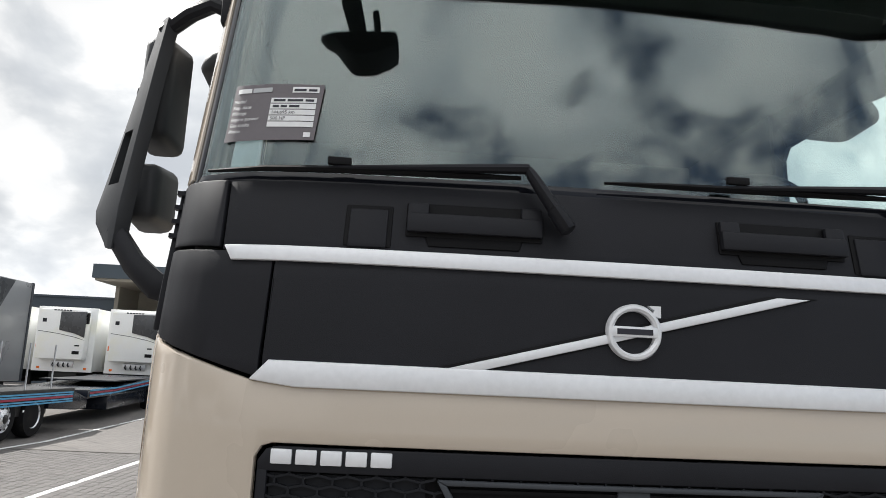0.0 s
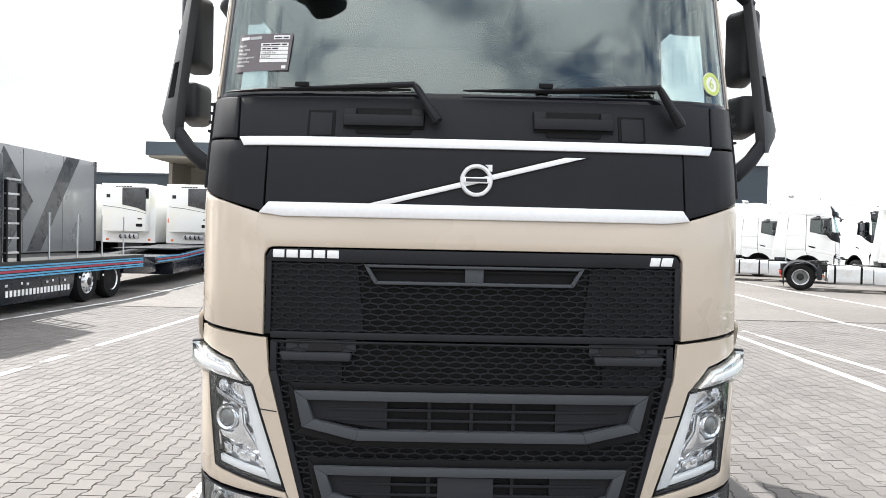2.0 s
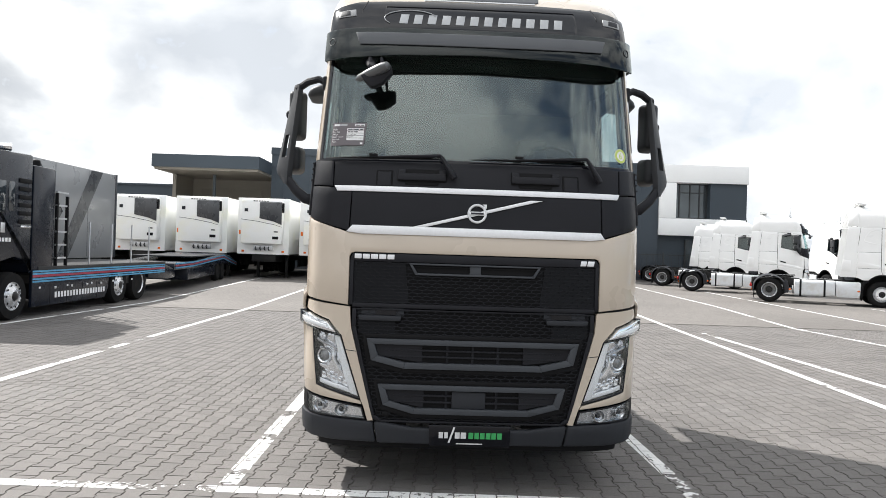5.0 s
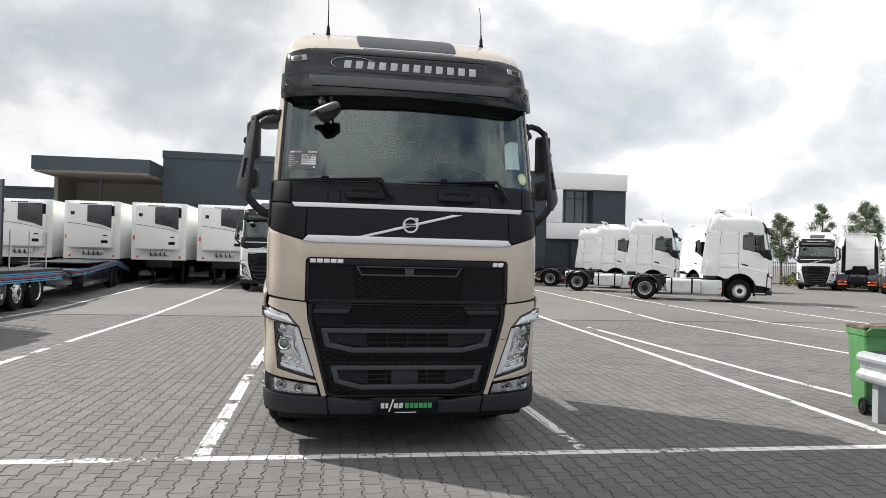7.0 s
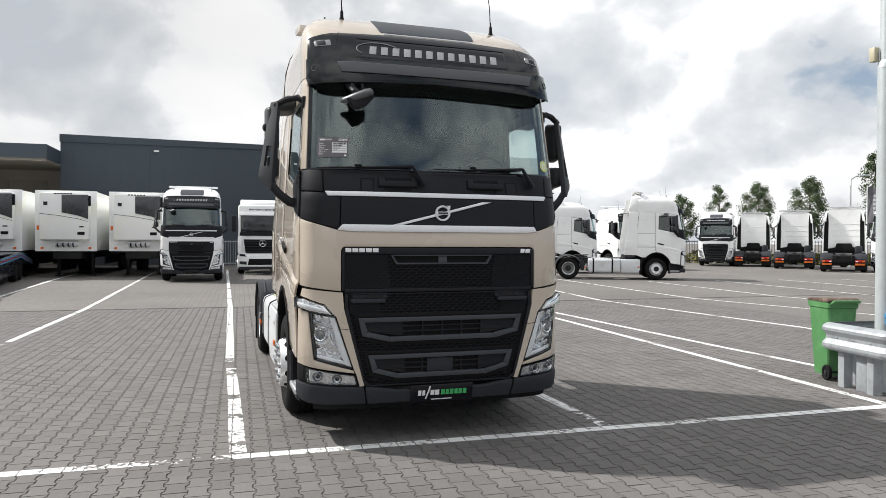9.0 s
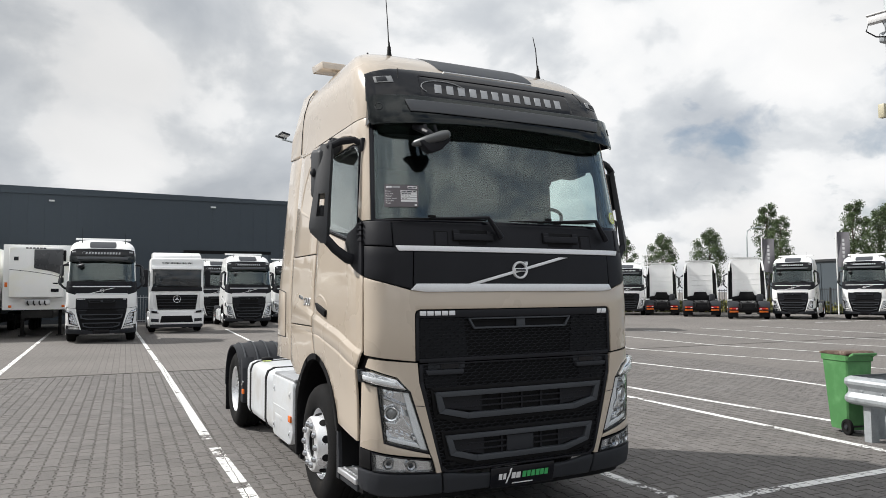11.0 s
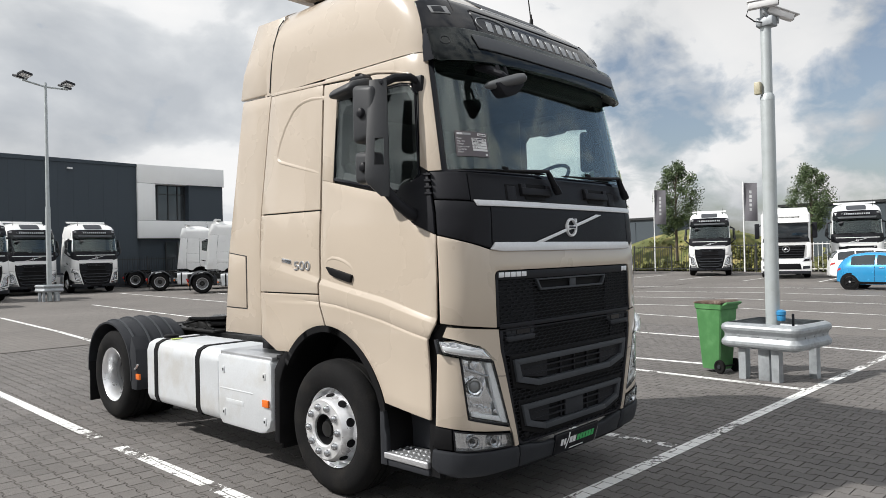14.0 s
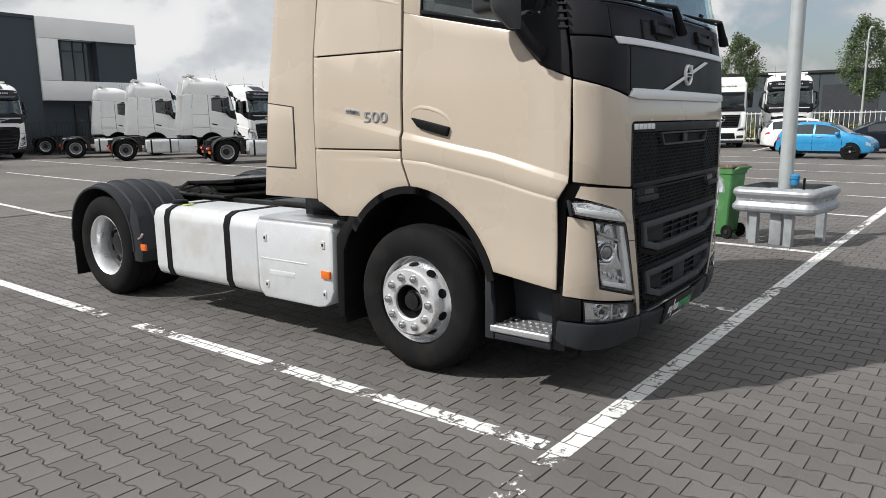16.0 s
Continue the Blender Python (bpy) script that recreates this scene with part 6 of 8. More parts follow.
def mirror_plate(sign):
    """The outer frame of the door mirrors: a tall slanting plate with a slit."""
    outer = [(3.0, 1.445, 0.61), (2.80, 1.482, 0.595), (2.60, 1.516, 0.578), (2.42, 1.548, 0.56), (2.34, 1.562, 0.548), (2.30, 1.552, 0.538), (2.215, 1.475, 0.47)]
    inner = [(3.0, 1.375, 0.495), (2.80, 1.392, 0.472), (2.60, 1.408, 0.452), (2.42, 1.422, 0.435), (2.34, 1.428, 0.428), (2.28, 1.43, 0.425), (2.21, 1.44, 0.43)]
    bm = bmesh.new()
    rows = []
    for (z, xo, yo), (zi, xi, yi) in zip(outer, inner):
        row = []
        xo, yo = xo + 0.10 * (xi - xo), yo + 0.10 * (yi - yo)
        for k in (0.0, 0.08, 0.26, 0.66, 0.92, 1.0):
            bulge = -0.012 * math.sin(math.pi * k)
            row.append((xi + (xo - xi) * k - bulge * 0.72, yi + (yo - yi) * k + bulge * 0.69 + (0.012 if k in (0.0, 1.0) else 0), zi + (z - zi) * k))
        rows.append(row)
    top = [[bm.verts.new((sign * x, y, z)) for x, y, z in r] for r in rows]
    low = [[bm.verts.new((sign * (x - 0.022), y + 0.026, z)) for x, y, z in r] for r in rows]
    open_ = {(2, 2)}
    for i in range(len(rows) - 1):
        for j in range(5):
            if (i, j) in open_:
                for a, b in (((i, j), (i, j + 1)), ((i, j + 1), (i + 1, j + 1)), ((i + 1, j + 1), (i + 1, j)), ((i + 1, j), (i, j))):
                    bm.faces.new((top[a[0]][a[1]], top[b[0]][b[1]], low[b[0]][b[1]], low[a[0]][a[1]]))
                continue
            bm.faces.new((top[i][j], top[i][j + 1], top[i + 1][j + 1], top[i + 1][j]))
            bm.faces.new((low[i][j], low[i + 1][j], low[i + 1][j + 1], low[i][j + 1]))
    n = len(rows) - 1
    rim = [(i, 0) for i in range(n)] + [(n, j) for j in range(5)] + [(i, 5) for i in range(n, 0, -1)] + [(0, j) for j in range(5, 0, -1)]
    for a, b in zip(rim, rim[1:] + rim[:1]):
        bm.faces.new((top[a[0]][a[1]], low[a[0]][a[1]], low[b[0]][b[1]], top[b[0]][b[1]]))
    bmesh.ops.recalc_face_normals(bm, faces=bm.faces[:])
    return bm


def kerb_shell(sign):
    """The rounded scoop of the mirror that looks down at the kerb: thick at the cab, thin and drooping outwards."""
    bm = bmesh.new()
    box(bm, *sorted((sign * 1.18, sign * 1.385)), 0.84, 1.19, 3.0, 3.115, 0.054, 5)
    for v in bm.verts:
        k, u = (abs(v.co.x) - 1.18) / 0.205, (v.co.y - 0.84) / 0.35
        v.co.z = 3.0 + (v.co.z - 3.0) * (1 - 0.42 * k * k) * (1 - 0.25 * u) - 0.020 * k * k - 0.018 * u
        v.co.y = 1.015 + (v.co.y - 1.015) * (1 - 0.30 * k * k)
    return bm


def mirror_head(sign, z0, z1, y0):
    bm = bmesh.new()
    box(bm, *sorted((sign * 1.352, sign * 1.485)), y0, y0 + 0.20, z0, z1, 0.04, 3)
    for v in bm.verts:
        if v.co.y < y0 + 0.08:
            v.co.x = sign * 1.42 + (v.co.x - sign * 1.42) * 0.8
            v.co.z = (z0 + z1) / 2 + (v.co.z - (z0 + z1) / 2) * 0.9
    return bm


# ---- ground ----
bm = bmesh.new()
R_ = 900
for q in ((-R_, -40, -R_, R_), (-40, 60, -R_, -30), (-40, 60, -30, 80), (-40, 60, 80, R_), (60, R_, -R_, R_)):
    bm.faces.new([bm.verts.new(p) for p in ((q[0], q[2], -0.008), (q[1], q[2], -0.008), (q[1], q[3], -0.008), (q[0], q[3], -0.008))])
bmesh.ops.remove_doubles(bm, verts=bm.verts[:], dist=0.001)
ground = solid("ground", bm, FARPAVE, "grey concrete block paving of a truck park", "ground", kind="structure")


def strip(pts, width, z=0.0022):
    """A painted line through points, with mitred bends."""
    bm = bmesh.new()
    sides = []
    for i, p in enumerate(pts):
        a, b = Vector(pts[max(i - 1, 0)]), Vector(pts[min(i + 1, len(pts) - 1)])
        d = (b - a).normalized()
        n = Vector((-d.y, d.x)) * width / 2
        sides.append([bm.verts.new((p[0] + n.x, p[1] + n.y, z)), bm.verts.new((p[0] - n.x, p[1] - n.y, z))])
    for a, b in zip(sides, sides[1:]):
        bm.faces.new((a[0], a[1], b[1], b[0]))
    return bm


def road_line(pts, mat=LINE, width=0.125):
    return solid("parking_line", strip(pts, width), mat, "worn white painted parking line on the paving", "road marking", "parking lines", "structure")


road_line([(-1.03, 1.80), (5.8, 1.82), (16, 1.74)])
road_line([(-14, 1.78), (-2.3, 1.80)])
road_line([(-2.3, 1.80), (-1.03, 1.80)], LINE_OLD)
road_line([(-1.08, 1.90), (-1.09, 2.22)], LINE_WORN, 0.14)
road_line([(-1.09, 2.22), (-1.11, 3.28)], LINE_OLD, 0.14)
road_line([(-1.11, 3.28), (-1.125, 3.98)], LINE, 0.135)
road_line([(-1.125, 3.98), (-1.13, 4.21)], LINE_OLD, 0.135)
road_line([(-1.13, 4.21), (-1.17, 5.70)], LINE, 0.13)
road_line([(-1.17, 5.70), (-1.175, 5.95)], LINE_OLD, 0.13)
road_line([(-1.20, 6.5), (-1.205, 6.8)], LINE_OLD, 0.13)
road_line([(-1.205, 6.8), (-1.30, 15.4), (-1.75, 40)])
road_line([(2.30, 1.90), (2.28, 2.5)], LINE_OLD)
road_line([(2.28, 2.5), (2.2, 4.6)])
road_line([(2.2, 4.6), (1.80, 14.6), (2.10, 19), (2.7, 36)])
road_line([(-4.92, 3.2), (-4.90, 5.0)], LINE_OLD)
road_line([(-4.90, 5.0), (-4.86, 9.2)], LINE_OLD)
road_line([(-4.86, 9.5), (-4.82, 15.65), (-5.55, 38)])
road_line([(-8.35, 4.0), (-8.3, 10.4), (-7.85, 16.7), (-8.9, 31), (-9.3, 40)])
road_line([(5.74, 1.86), (5.90, 8.0), (6.05, 15.2), (6.6, 30)])
road_line([(6.95, 3.3), (6.75, 6.1), (6.45, 13.2)])
road_line([(9.8, 1.9), (10.25, 7.9), (9.47, 15.15), (10.3, 22.6), (11.2, 40)])
road_line([(13.2, 1.9), (14.1, 9.4), (12.72, 15.1), (13.2, 22.6), (14.0, 36)])
for x in (16.6, 20.2, 23.8, 27.4):
    road_line([(x, 1.9), (x + 0.7, 9.4), (x - 0.5, 15.1), (x + 0.2, 24)])
for y in (6.5, 10.2, 13.9, 17.6, 21.3, 25.0, 28.7):
    road_line([(33.5, y), (40.5, y + 0.6)])
drain = solid("drain_channel", bx(-30, 30, 15.22, 15.34, -0.006, 0.001), JOINT, "dark steel drain channel across the paving", "drain", kind="structure")

# ---- the beige tractor unit ----
HOME = pose(0.652, 1.859, 0, 0, 0, 1.9)
tractor(HOME, BEIGE, "beige tractor unit with black front parked on block paving")


def sticker_card():
    """The sales card behind the windscreen."""
    card = thing("sales_card", HOME, "dark grey printed card behind the windscreen", "card")
    part("sheet", patch([(-1.125, 2.475), (-0.855, 2.478), (-0.845, 2.648), (-1.118, 2.652)], skin, -0.0015, 0.002, 0), CARD, card)
    def print_on(name, body, size, mat, s0, z0, out, parent):
        me = text_mesh(body, size)
        for v in me.vertices:
            v.co = skin(s0 + v.co.x, z0 + v.co.y, out)
        me.materials.clear()
        me.materials.append(mat)
        ob = new(name, me)
        ob.parent = parent
    for k, word in enumerate(("Model", "Reg. date", "Mileage", "Engine power", "Gas tanks", "Photo")):
        print_on("print", word, 0.0165, PRINT, -1.112, 2.592 - 0.0185 * k, 0.0012, card)
    for k in range(5):
        z = 2.590 - 0.0185 * k
        part("field", patch([(-0.993, z), (-0.862, z), (-0.862, z + 0.0155), (-0.993, z + 0.0155)], skin, 0.0002, 0.001, 0), PRINT, card)
    part("field", patch([(-0.935, 2.622), (-0.858, 2.622), (-0.858, 2.640), (-0.935, 2.640)], skin, 0.0002, 0.001, 0), PRINT, card)
    part("field", patch([(-0.885, 2.486), (-0.866, 2.486), (-0.866, 2.500), (-0.885, 2.500)], skin, 0.0002, 0.001, 0), PRINT, card)
    for k, word in ((2, "144.695 km"), (3, "500 HP")):
        print_on("handwriting", word, 0.0145, INK, -0.987, 2.5925 - 0.0185 * k, 0.0014, card)
    for z, runs in ((2.590, ((-0.985, 0.034), (-0.945, 0.045), (-0.893, 0.024))), (2.5715, ((-0.985, 0.018), (-0.962, 0.018), (-0.938, 0.03))), (2.622, ((-0.93, 0.035), (-0.888, 0.024)))):
        for a, w in runs:
            part("scribble", patch([(a, z + 0.004), (a + w, z + 0.004), (a + w, z + 0.011), (a, z + 0.011)], skin, 0.0009, 0.0005, 0), INK, card)
    for a, b, mat in ((-1.105, -1.06, PRINT), (-1.055, -0.995, SIGNGREY)):
        part("heading", patch([(a, 2.624), (b, 2.624), (b, 2.638), (a, 2.638)], skin, 0.0002, 0.001, 0), mat, card)
    st = thing("emission_sticker", HOME, "round lime green sticker on the windscreen", "sticker")
    part("disc", patch([(1.10 + 0.055 * math.cos(k * math.pi / 10), 2.475 + 0.055 * math.sin(k * math.pi / 10)) for k in range(20)], skin, -0.0015, 0.002, 0), PRINT, st)
    def halo(u, v, out):
        a, r = 2 * math.pi * u, 0.036 + 0.017 * v
        return skin(1.10 + r * math.cos(a), 2.475 + r * math.sin(a), out)
    part("ring", grid(bmesh.new(), lambda u, v: halo(u, v, 0.0008), 28, 2, lambda u, v: halo(u, v, -0.0002)), LIME, st)
    print_on("digit", "6", 0.07, LIME, 1.078, 2.452, 0.0012, st)


sticker_card()


# ---- white tractor units round the yard ----
DROP = ("mesh", "wheel_nut", "tread_stud", "print_bar", "print_line", "print_slash", "latch", "fairing_seam", "press_", "bolt_eye", "number_strip", "digit", "hand_hole", "vent_fin", "band_bar",
        "bulb", "prism", "divider", "lens_ball", "high_beam", "lower_bulb", "cross_blade", "finger_well", "handle_end", "clip", "side_sensor", "slat_post", "steering", "spokes", "air_coupling", "warning", "filler", "groove", "knuckle", "rail_lining", "panel_seam", "guard_bracket", "arm_bracket",
        "flap_line", "step_hole", "step_recess", "sensor_eye", "light_bar", "lower_blade", "slot_rod", "rib", "lid_lip", "inner_tyre", "front_axle", "cross_member", "tow_cover", "window_seal",
        "handle_recess", "grab_handle", "hinge", "handle_scoop", "screen_seal", "headrest", "arrow", "cross_band", "slot_cheek", "spoiler_strut", "top_bracket", "underside", "lamp_core", "number_")
WHITE_LABEL = "white tractor unit with black grille parked in the yard"
white_truck = tractor(pose(-3.0, 27.3, 0, 0, 0, 1), WHITE, WHITE_LABEL, "white tractor units")
for o in list(white_truck.children_recursive):
    if o.name.startswith(DROP):
        bpy.data.objects.remove(o)
for o in white_truck.children_recursive:
    if o.name.startswith("side_window"):
        o.data.materials[0] = DUSKGLASS
for x, y, turn in ((4.05, 36.9, 0), (3.2, 43.5, 0), (7.7, 42.4, 0), (10.8, 41.8, -4), (33.5, 41.3, -42), (36.7, 29.0, -58), (39.6, 26.2, -60), (39.2, 18.2, -66), (39.0, 9.9, -72),
                   (19.5, 25.4, 66), (18.75, 32.6, 66), (18.9, 38.2, 66), (20.0, 44.6, 66), (23.5, 36.0, 8)):
    copy_thing(white_truck, pose(x, y, 0, 0, 0, turn))
for x, y, turn in ((35.5, 39.7, 139), (35.5, 35.6, 137), (34.7, 30.7, 134)):
    o = copy_thing(white_truck, pose(x, y, 0, 0, 0, turn) @ pose(0, -6, 0))
    tagged(o, "white tractor unit parked with its rear lamps facing out")


def star_truck(m):
    """A white cab-over tractor of another make: slatted grille with a round emblem."""
    root = thing("tractor_unit", m, "white tractor unit with slatted silver grille", "truck", "white tractor units")
    cab = part("cab", bx(-1.22, 1.22, 0.02, 2.2, 1.0, 3.6, 0.12, 3), WHITE, root)
    part("roof_fairing", pr([(0.10, 3.5), (2.15, 3.5), (2.15, 3.92), (0.9, 3.90), (0.25, 3.75)], "x", -1.12, 1.12, 0.08), WHITE, root)
    part("windscreen", bx(-1.10, 1.10, -0.005, 0.03, 2.18, 3.08, 0.03), PANE, root, "dark windscreen")
    part("sun_visor", pr([(-0.14, 3.05), (0.03, 3.02), (0.05, 3.22), (-0.06, 3.22)], "x", -1.14, 1.14, 0.015), WHITE, root)
    part("bumper", pr([(-1.24, 0.32), (1.24, 0.32), (1.25, 1.02), (0.8, 1.10), (-0.8, 1.10), (-1.25, 1.02)], "y", -0.06, 0.5, 0.06), WHITE, root)
    gr = part("grille", pr([(-0.85, 1.12), (0.85, 1.12), (0.95, 1.82), (-0.95, 1.82)], "y", -0.035, 0.05, 0.02), BLACK, root, "black slatted grille")
    for k in range(5):
        part("slat", pr([(-0.84 - 0.02 * k, 1.16 + 0.135 * k), (0.84 + 0.02 * k, 1.16 + 0.135 * k), (0.86 + 0.02 * k, 1.20 + 0.135 * k), (-0.86 - 0.02 * k, 1.20 + 0.135 * k)], "y", -0.075, -0.02, 0.012), GREY, gr)
    part("emblem", lathe(bmesh.new(), [(0.15, 0.0), (0.155, 0.02), (0.175, 0.025), (0.18, 0.0)], 28, Matrix.Translation((0, -0.07, 1.62)) @ pose(0, 0, 0, 0, 0, -90), closed=True), CHROME, gr)
    for a in (90, 210, 330):
        part("emblem_arm", tb([(0, -0.085, 1.62), (0.15 * math.cos(radians(a)), -0.085, 1.62 + 0.15 * math.sin(radians(a)))], [0.03, 0.008], seg=6), CHROME, gr)
    part("lower_intake", pr([(-0.75, 0.50), (0.75, 0.50), (0.68, 0.82), (-0.68, 0.82)], "y", -0.075, -0.03, 0.02), BLACK, root)
    for sign in (-1, 1):
        part("headlight", pr([(sign * 0.78, 0.92), (sign * 1.18, 0.95), (sign * 1.2, 1.16), (sign * 0.86, 1.10)], "y", -0.075, 0.02, 0.015), ALU, root, "clear headlight")
        part("fog_lamp", pr([(sign * 0.80, 0.52), (sign * 1.15, 0.55), (sign * 1.15, 0.70), (sign * 0.80, 0.68)], "y", -0.07, 0.02, 0.012), GREY, root)
        part("mirror", bx(*sorted((sign * 1.30, sign * 1.55)), 0.15, 0.32, 2.2, 3.05, 0.05, 3), SATIN, root)
        part("mirror_arm", tb([(sign * 1.2, 0.25, 2.95), (sign * 1.4, 0.22, 2.9)], 0.03, seg=6), SATIN, root)
        part("side_window", bx(*sorted((sign * 1.2, sign * 1.226)), 0.35, 1.2, 2.25, 3.0, 0.01), PANE, root)
        wheel(root, sign * 1.2, 1.4, sign, False)
        wheel(root, sign * 1.2, 5.1, sign, True)
        part("fuel_tank", bx(*sorted((sign * 1.22, sign * 0.6)), 2.3, 4.3, 0.35, 0.98, 0.08), ALU, root)
        part("mudguard", pr([(4.45, 0.85), (4.7, 1.12), (5.5, 1.12), (5.75, 0.85), (5.65, 0.85), (5.45, 1.05), (4.75, 1.05), (4.55, 0.85)], "x", *sorted((sign * 1.24, sign * 0.6))), BLACK, root)
    part("screen_surround", pr([(-1.16, 2.0), (1.16, 2.0), (1.13, 2.2), (-1.13, 2.2)], "y", -0.012, 0.03, 0.01), SATIN, root)
    part("roof_lamp_bar", bx(-0.72, 0.72, 0.02, 0.16, 3.28, 3.42, 0.03), BLACK, root)
    part("bumper_lip", pr([(-1.18, 0.26), (1.18, 0.26), (1.20, 0.42), (-1.20, 0.42)], "y", -0.08, 0.3, 0.02), GREY, root)
    for sign in (-1, 1):
        part("corner_deflector", bx(*sorted((sign * 1.02, sign * 1.24)), -0.03, 0.25, 1.15, 1.95, 0.05, 3), WHITE, root)
        part("lamp_shadow", pr([(sign * 0.84, 0.945), (sign * 1.12, 0.97), (sign * 1.14, 1.08), (sign * 0.90, 1.05)], "y", -0.082, -0.06, 0.008), GLOSSY, root)
    part("wiper", tb([(-0.9, -0.03, 2.24), (0.1, -0.04, 2.22), (0.95, -0.03, 2.24)], 0.018, seg=6), BLACK, root)
    part("chassis", bx(-0.45, 0.45, 0.4, 6.0, 0.55, 1.0, 0.02), DARKSTEEL, root)
    for o in list(root.children_recursive):
        if o.name.startswith(("wheel_nut", "hand_hole")):
            bpy.data.objects.remove(o)
    return root


star = star_truck(pose(0.1, 33.4, 0, 0, 0, 0))
copy_thing(star, pose(36.7, 12.8, 0, 0, 0, -70))


# ---- refrigerated trailers ----
def reefer(m):
    root = thing("refrigerated_trailer", m, "white refrigerated trailer with a dark cooling unit on its nose", "trailer", "refrigerated trailers")
    part("box", bx(-1.28, 1.28, 0.35, 13.4, 1.25, 4.0, 0.03), REEFER, root)
    part("nose_frame", bx(-1.29, 1.29, 0.30, 0.42, 1.22, 4.02, 0.02), REEFER, root)
    unit = part("cooling_unit", pr([(-1.02, 1.75), (1.02, 1.75), (1.04, 3.82), (0.95, 3.9), (-0.95, 3.9), (-1.04, 3.82)], "y", -0.12, 0.32, 0.05), REEFER, root, "white cooling unit")
    part("dark_shroud", pr([(-0.10, 3.80), (1.0, 3.82), (1.0, 2.70), (0.6, 2.86), (-0.10, 3.0)], "y", -0.16, -0.1, 0.02), BOXDARK, unit, "dark grey shroud")
    part("side_slot", bx(1.0, 1.1, -0.13, 0.0, 3.3, 3.78, 0.02), BLACK, unit)
    for a in range(6):
        part("name_block", bx(-0.42 + a * 0.13, -0.32 + a * 0.13, -0.125, -0.11, 3.83, 3.885), GREY, unit)
    part("display", bx(0.55, 0.85, -0.14, -0.1, 1.98, 2.12, 0.01), BLACK, unit)
    part("seam", pr([(-1.0, 2.95), (-0.2, 2.86), (0.6, 2.72), (1.0, 2.6), (1.0, 2.585), (0.6, 2.70), (-0.2, 2.84), (-1.0, 2.93)], "y", -0.127, -0.11), GREY, unit)
    part("plate_mark", bx(-0.85, -0.68, -0.128, -0.11, 3.32, 3.48), GREY, unit)
    part("oval_mark", bx(0.62, 0.82, -0.128, -0.11, 2.32, 2.38, 0.01), BLACK, unit)
    part("yellow_mark", bx(-1.22, -1.12, 0.288, 0.31, 2.2, 2.4), ORANGE, root)
    part("coupling_panel", bx(-0.45, 0.5, 0.22, 0.34, 1.42, 1.68, 0.02), ALU, root)
    for x in (-0.35, -0.12, 0.1, 0.3):
        part("coupling", tb([(x, 0.24, 1.60), (x, 0.16, 1.50), (x + 0.05, 0.2, 1.42)], 0.03, seg=6), GREY, root)
    for x in (-1.0, 1.0):
        part("marker_lamp", bx(x - 0.06, x + 0.06, 0.28, 0.31, 1.32, 1.42, 0.01), ORANGE, root)
    part("chassis", bx(-0.6, 0.6, 0.5, 13.2, 0.85, 1.25, 0.02), DARKSTEEL, root)
    for x in (-0.75, 0.75):
        part("landing_leg", bx(x - 0.07, x + 0.07, 2.3, 2.46, 0.04, 1.2, 0.01), DARKSTEEL, root)
        part("leg_foot", bx(x - 0.14, x + 0.14, 2.2, 2.56, 0.0, 0.05), DARKSTEEL, root)
        part("side_guard", bx(x * 1.55 - 0.03, x * 1.55 + 0.03, 3.2, 8.5, 0.55, 0.95), BLACK, root)
        for y in (9.2, 10.5, 11.8):
            w = part("wheel", lathe(bmesh.new(), [(0.28, -0.3), (0.48, -0.28), (0.50, -0.2), (0.50, -0.08), (0.47, 0), (0.29, 0.01), (0.28, -0.06), (0.12, -0.08)], 24, Matrix.Translation((x * 1.6, y, 0.5)) @ (Matrix() if x > 0 else pose(0, 0, 0, 0, 0, 180))), RUBBER, root)
    return root


r0 = reefer(pose(-5.65, 31.7, 0))
for x in (-8.75, -11.85, -14.95, -18.05):
    copy_thing(r0, pose(x, 31.7, 0))


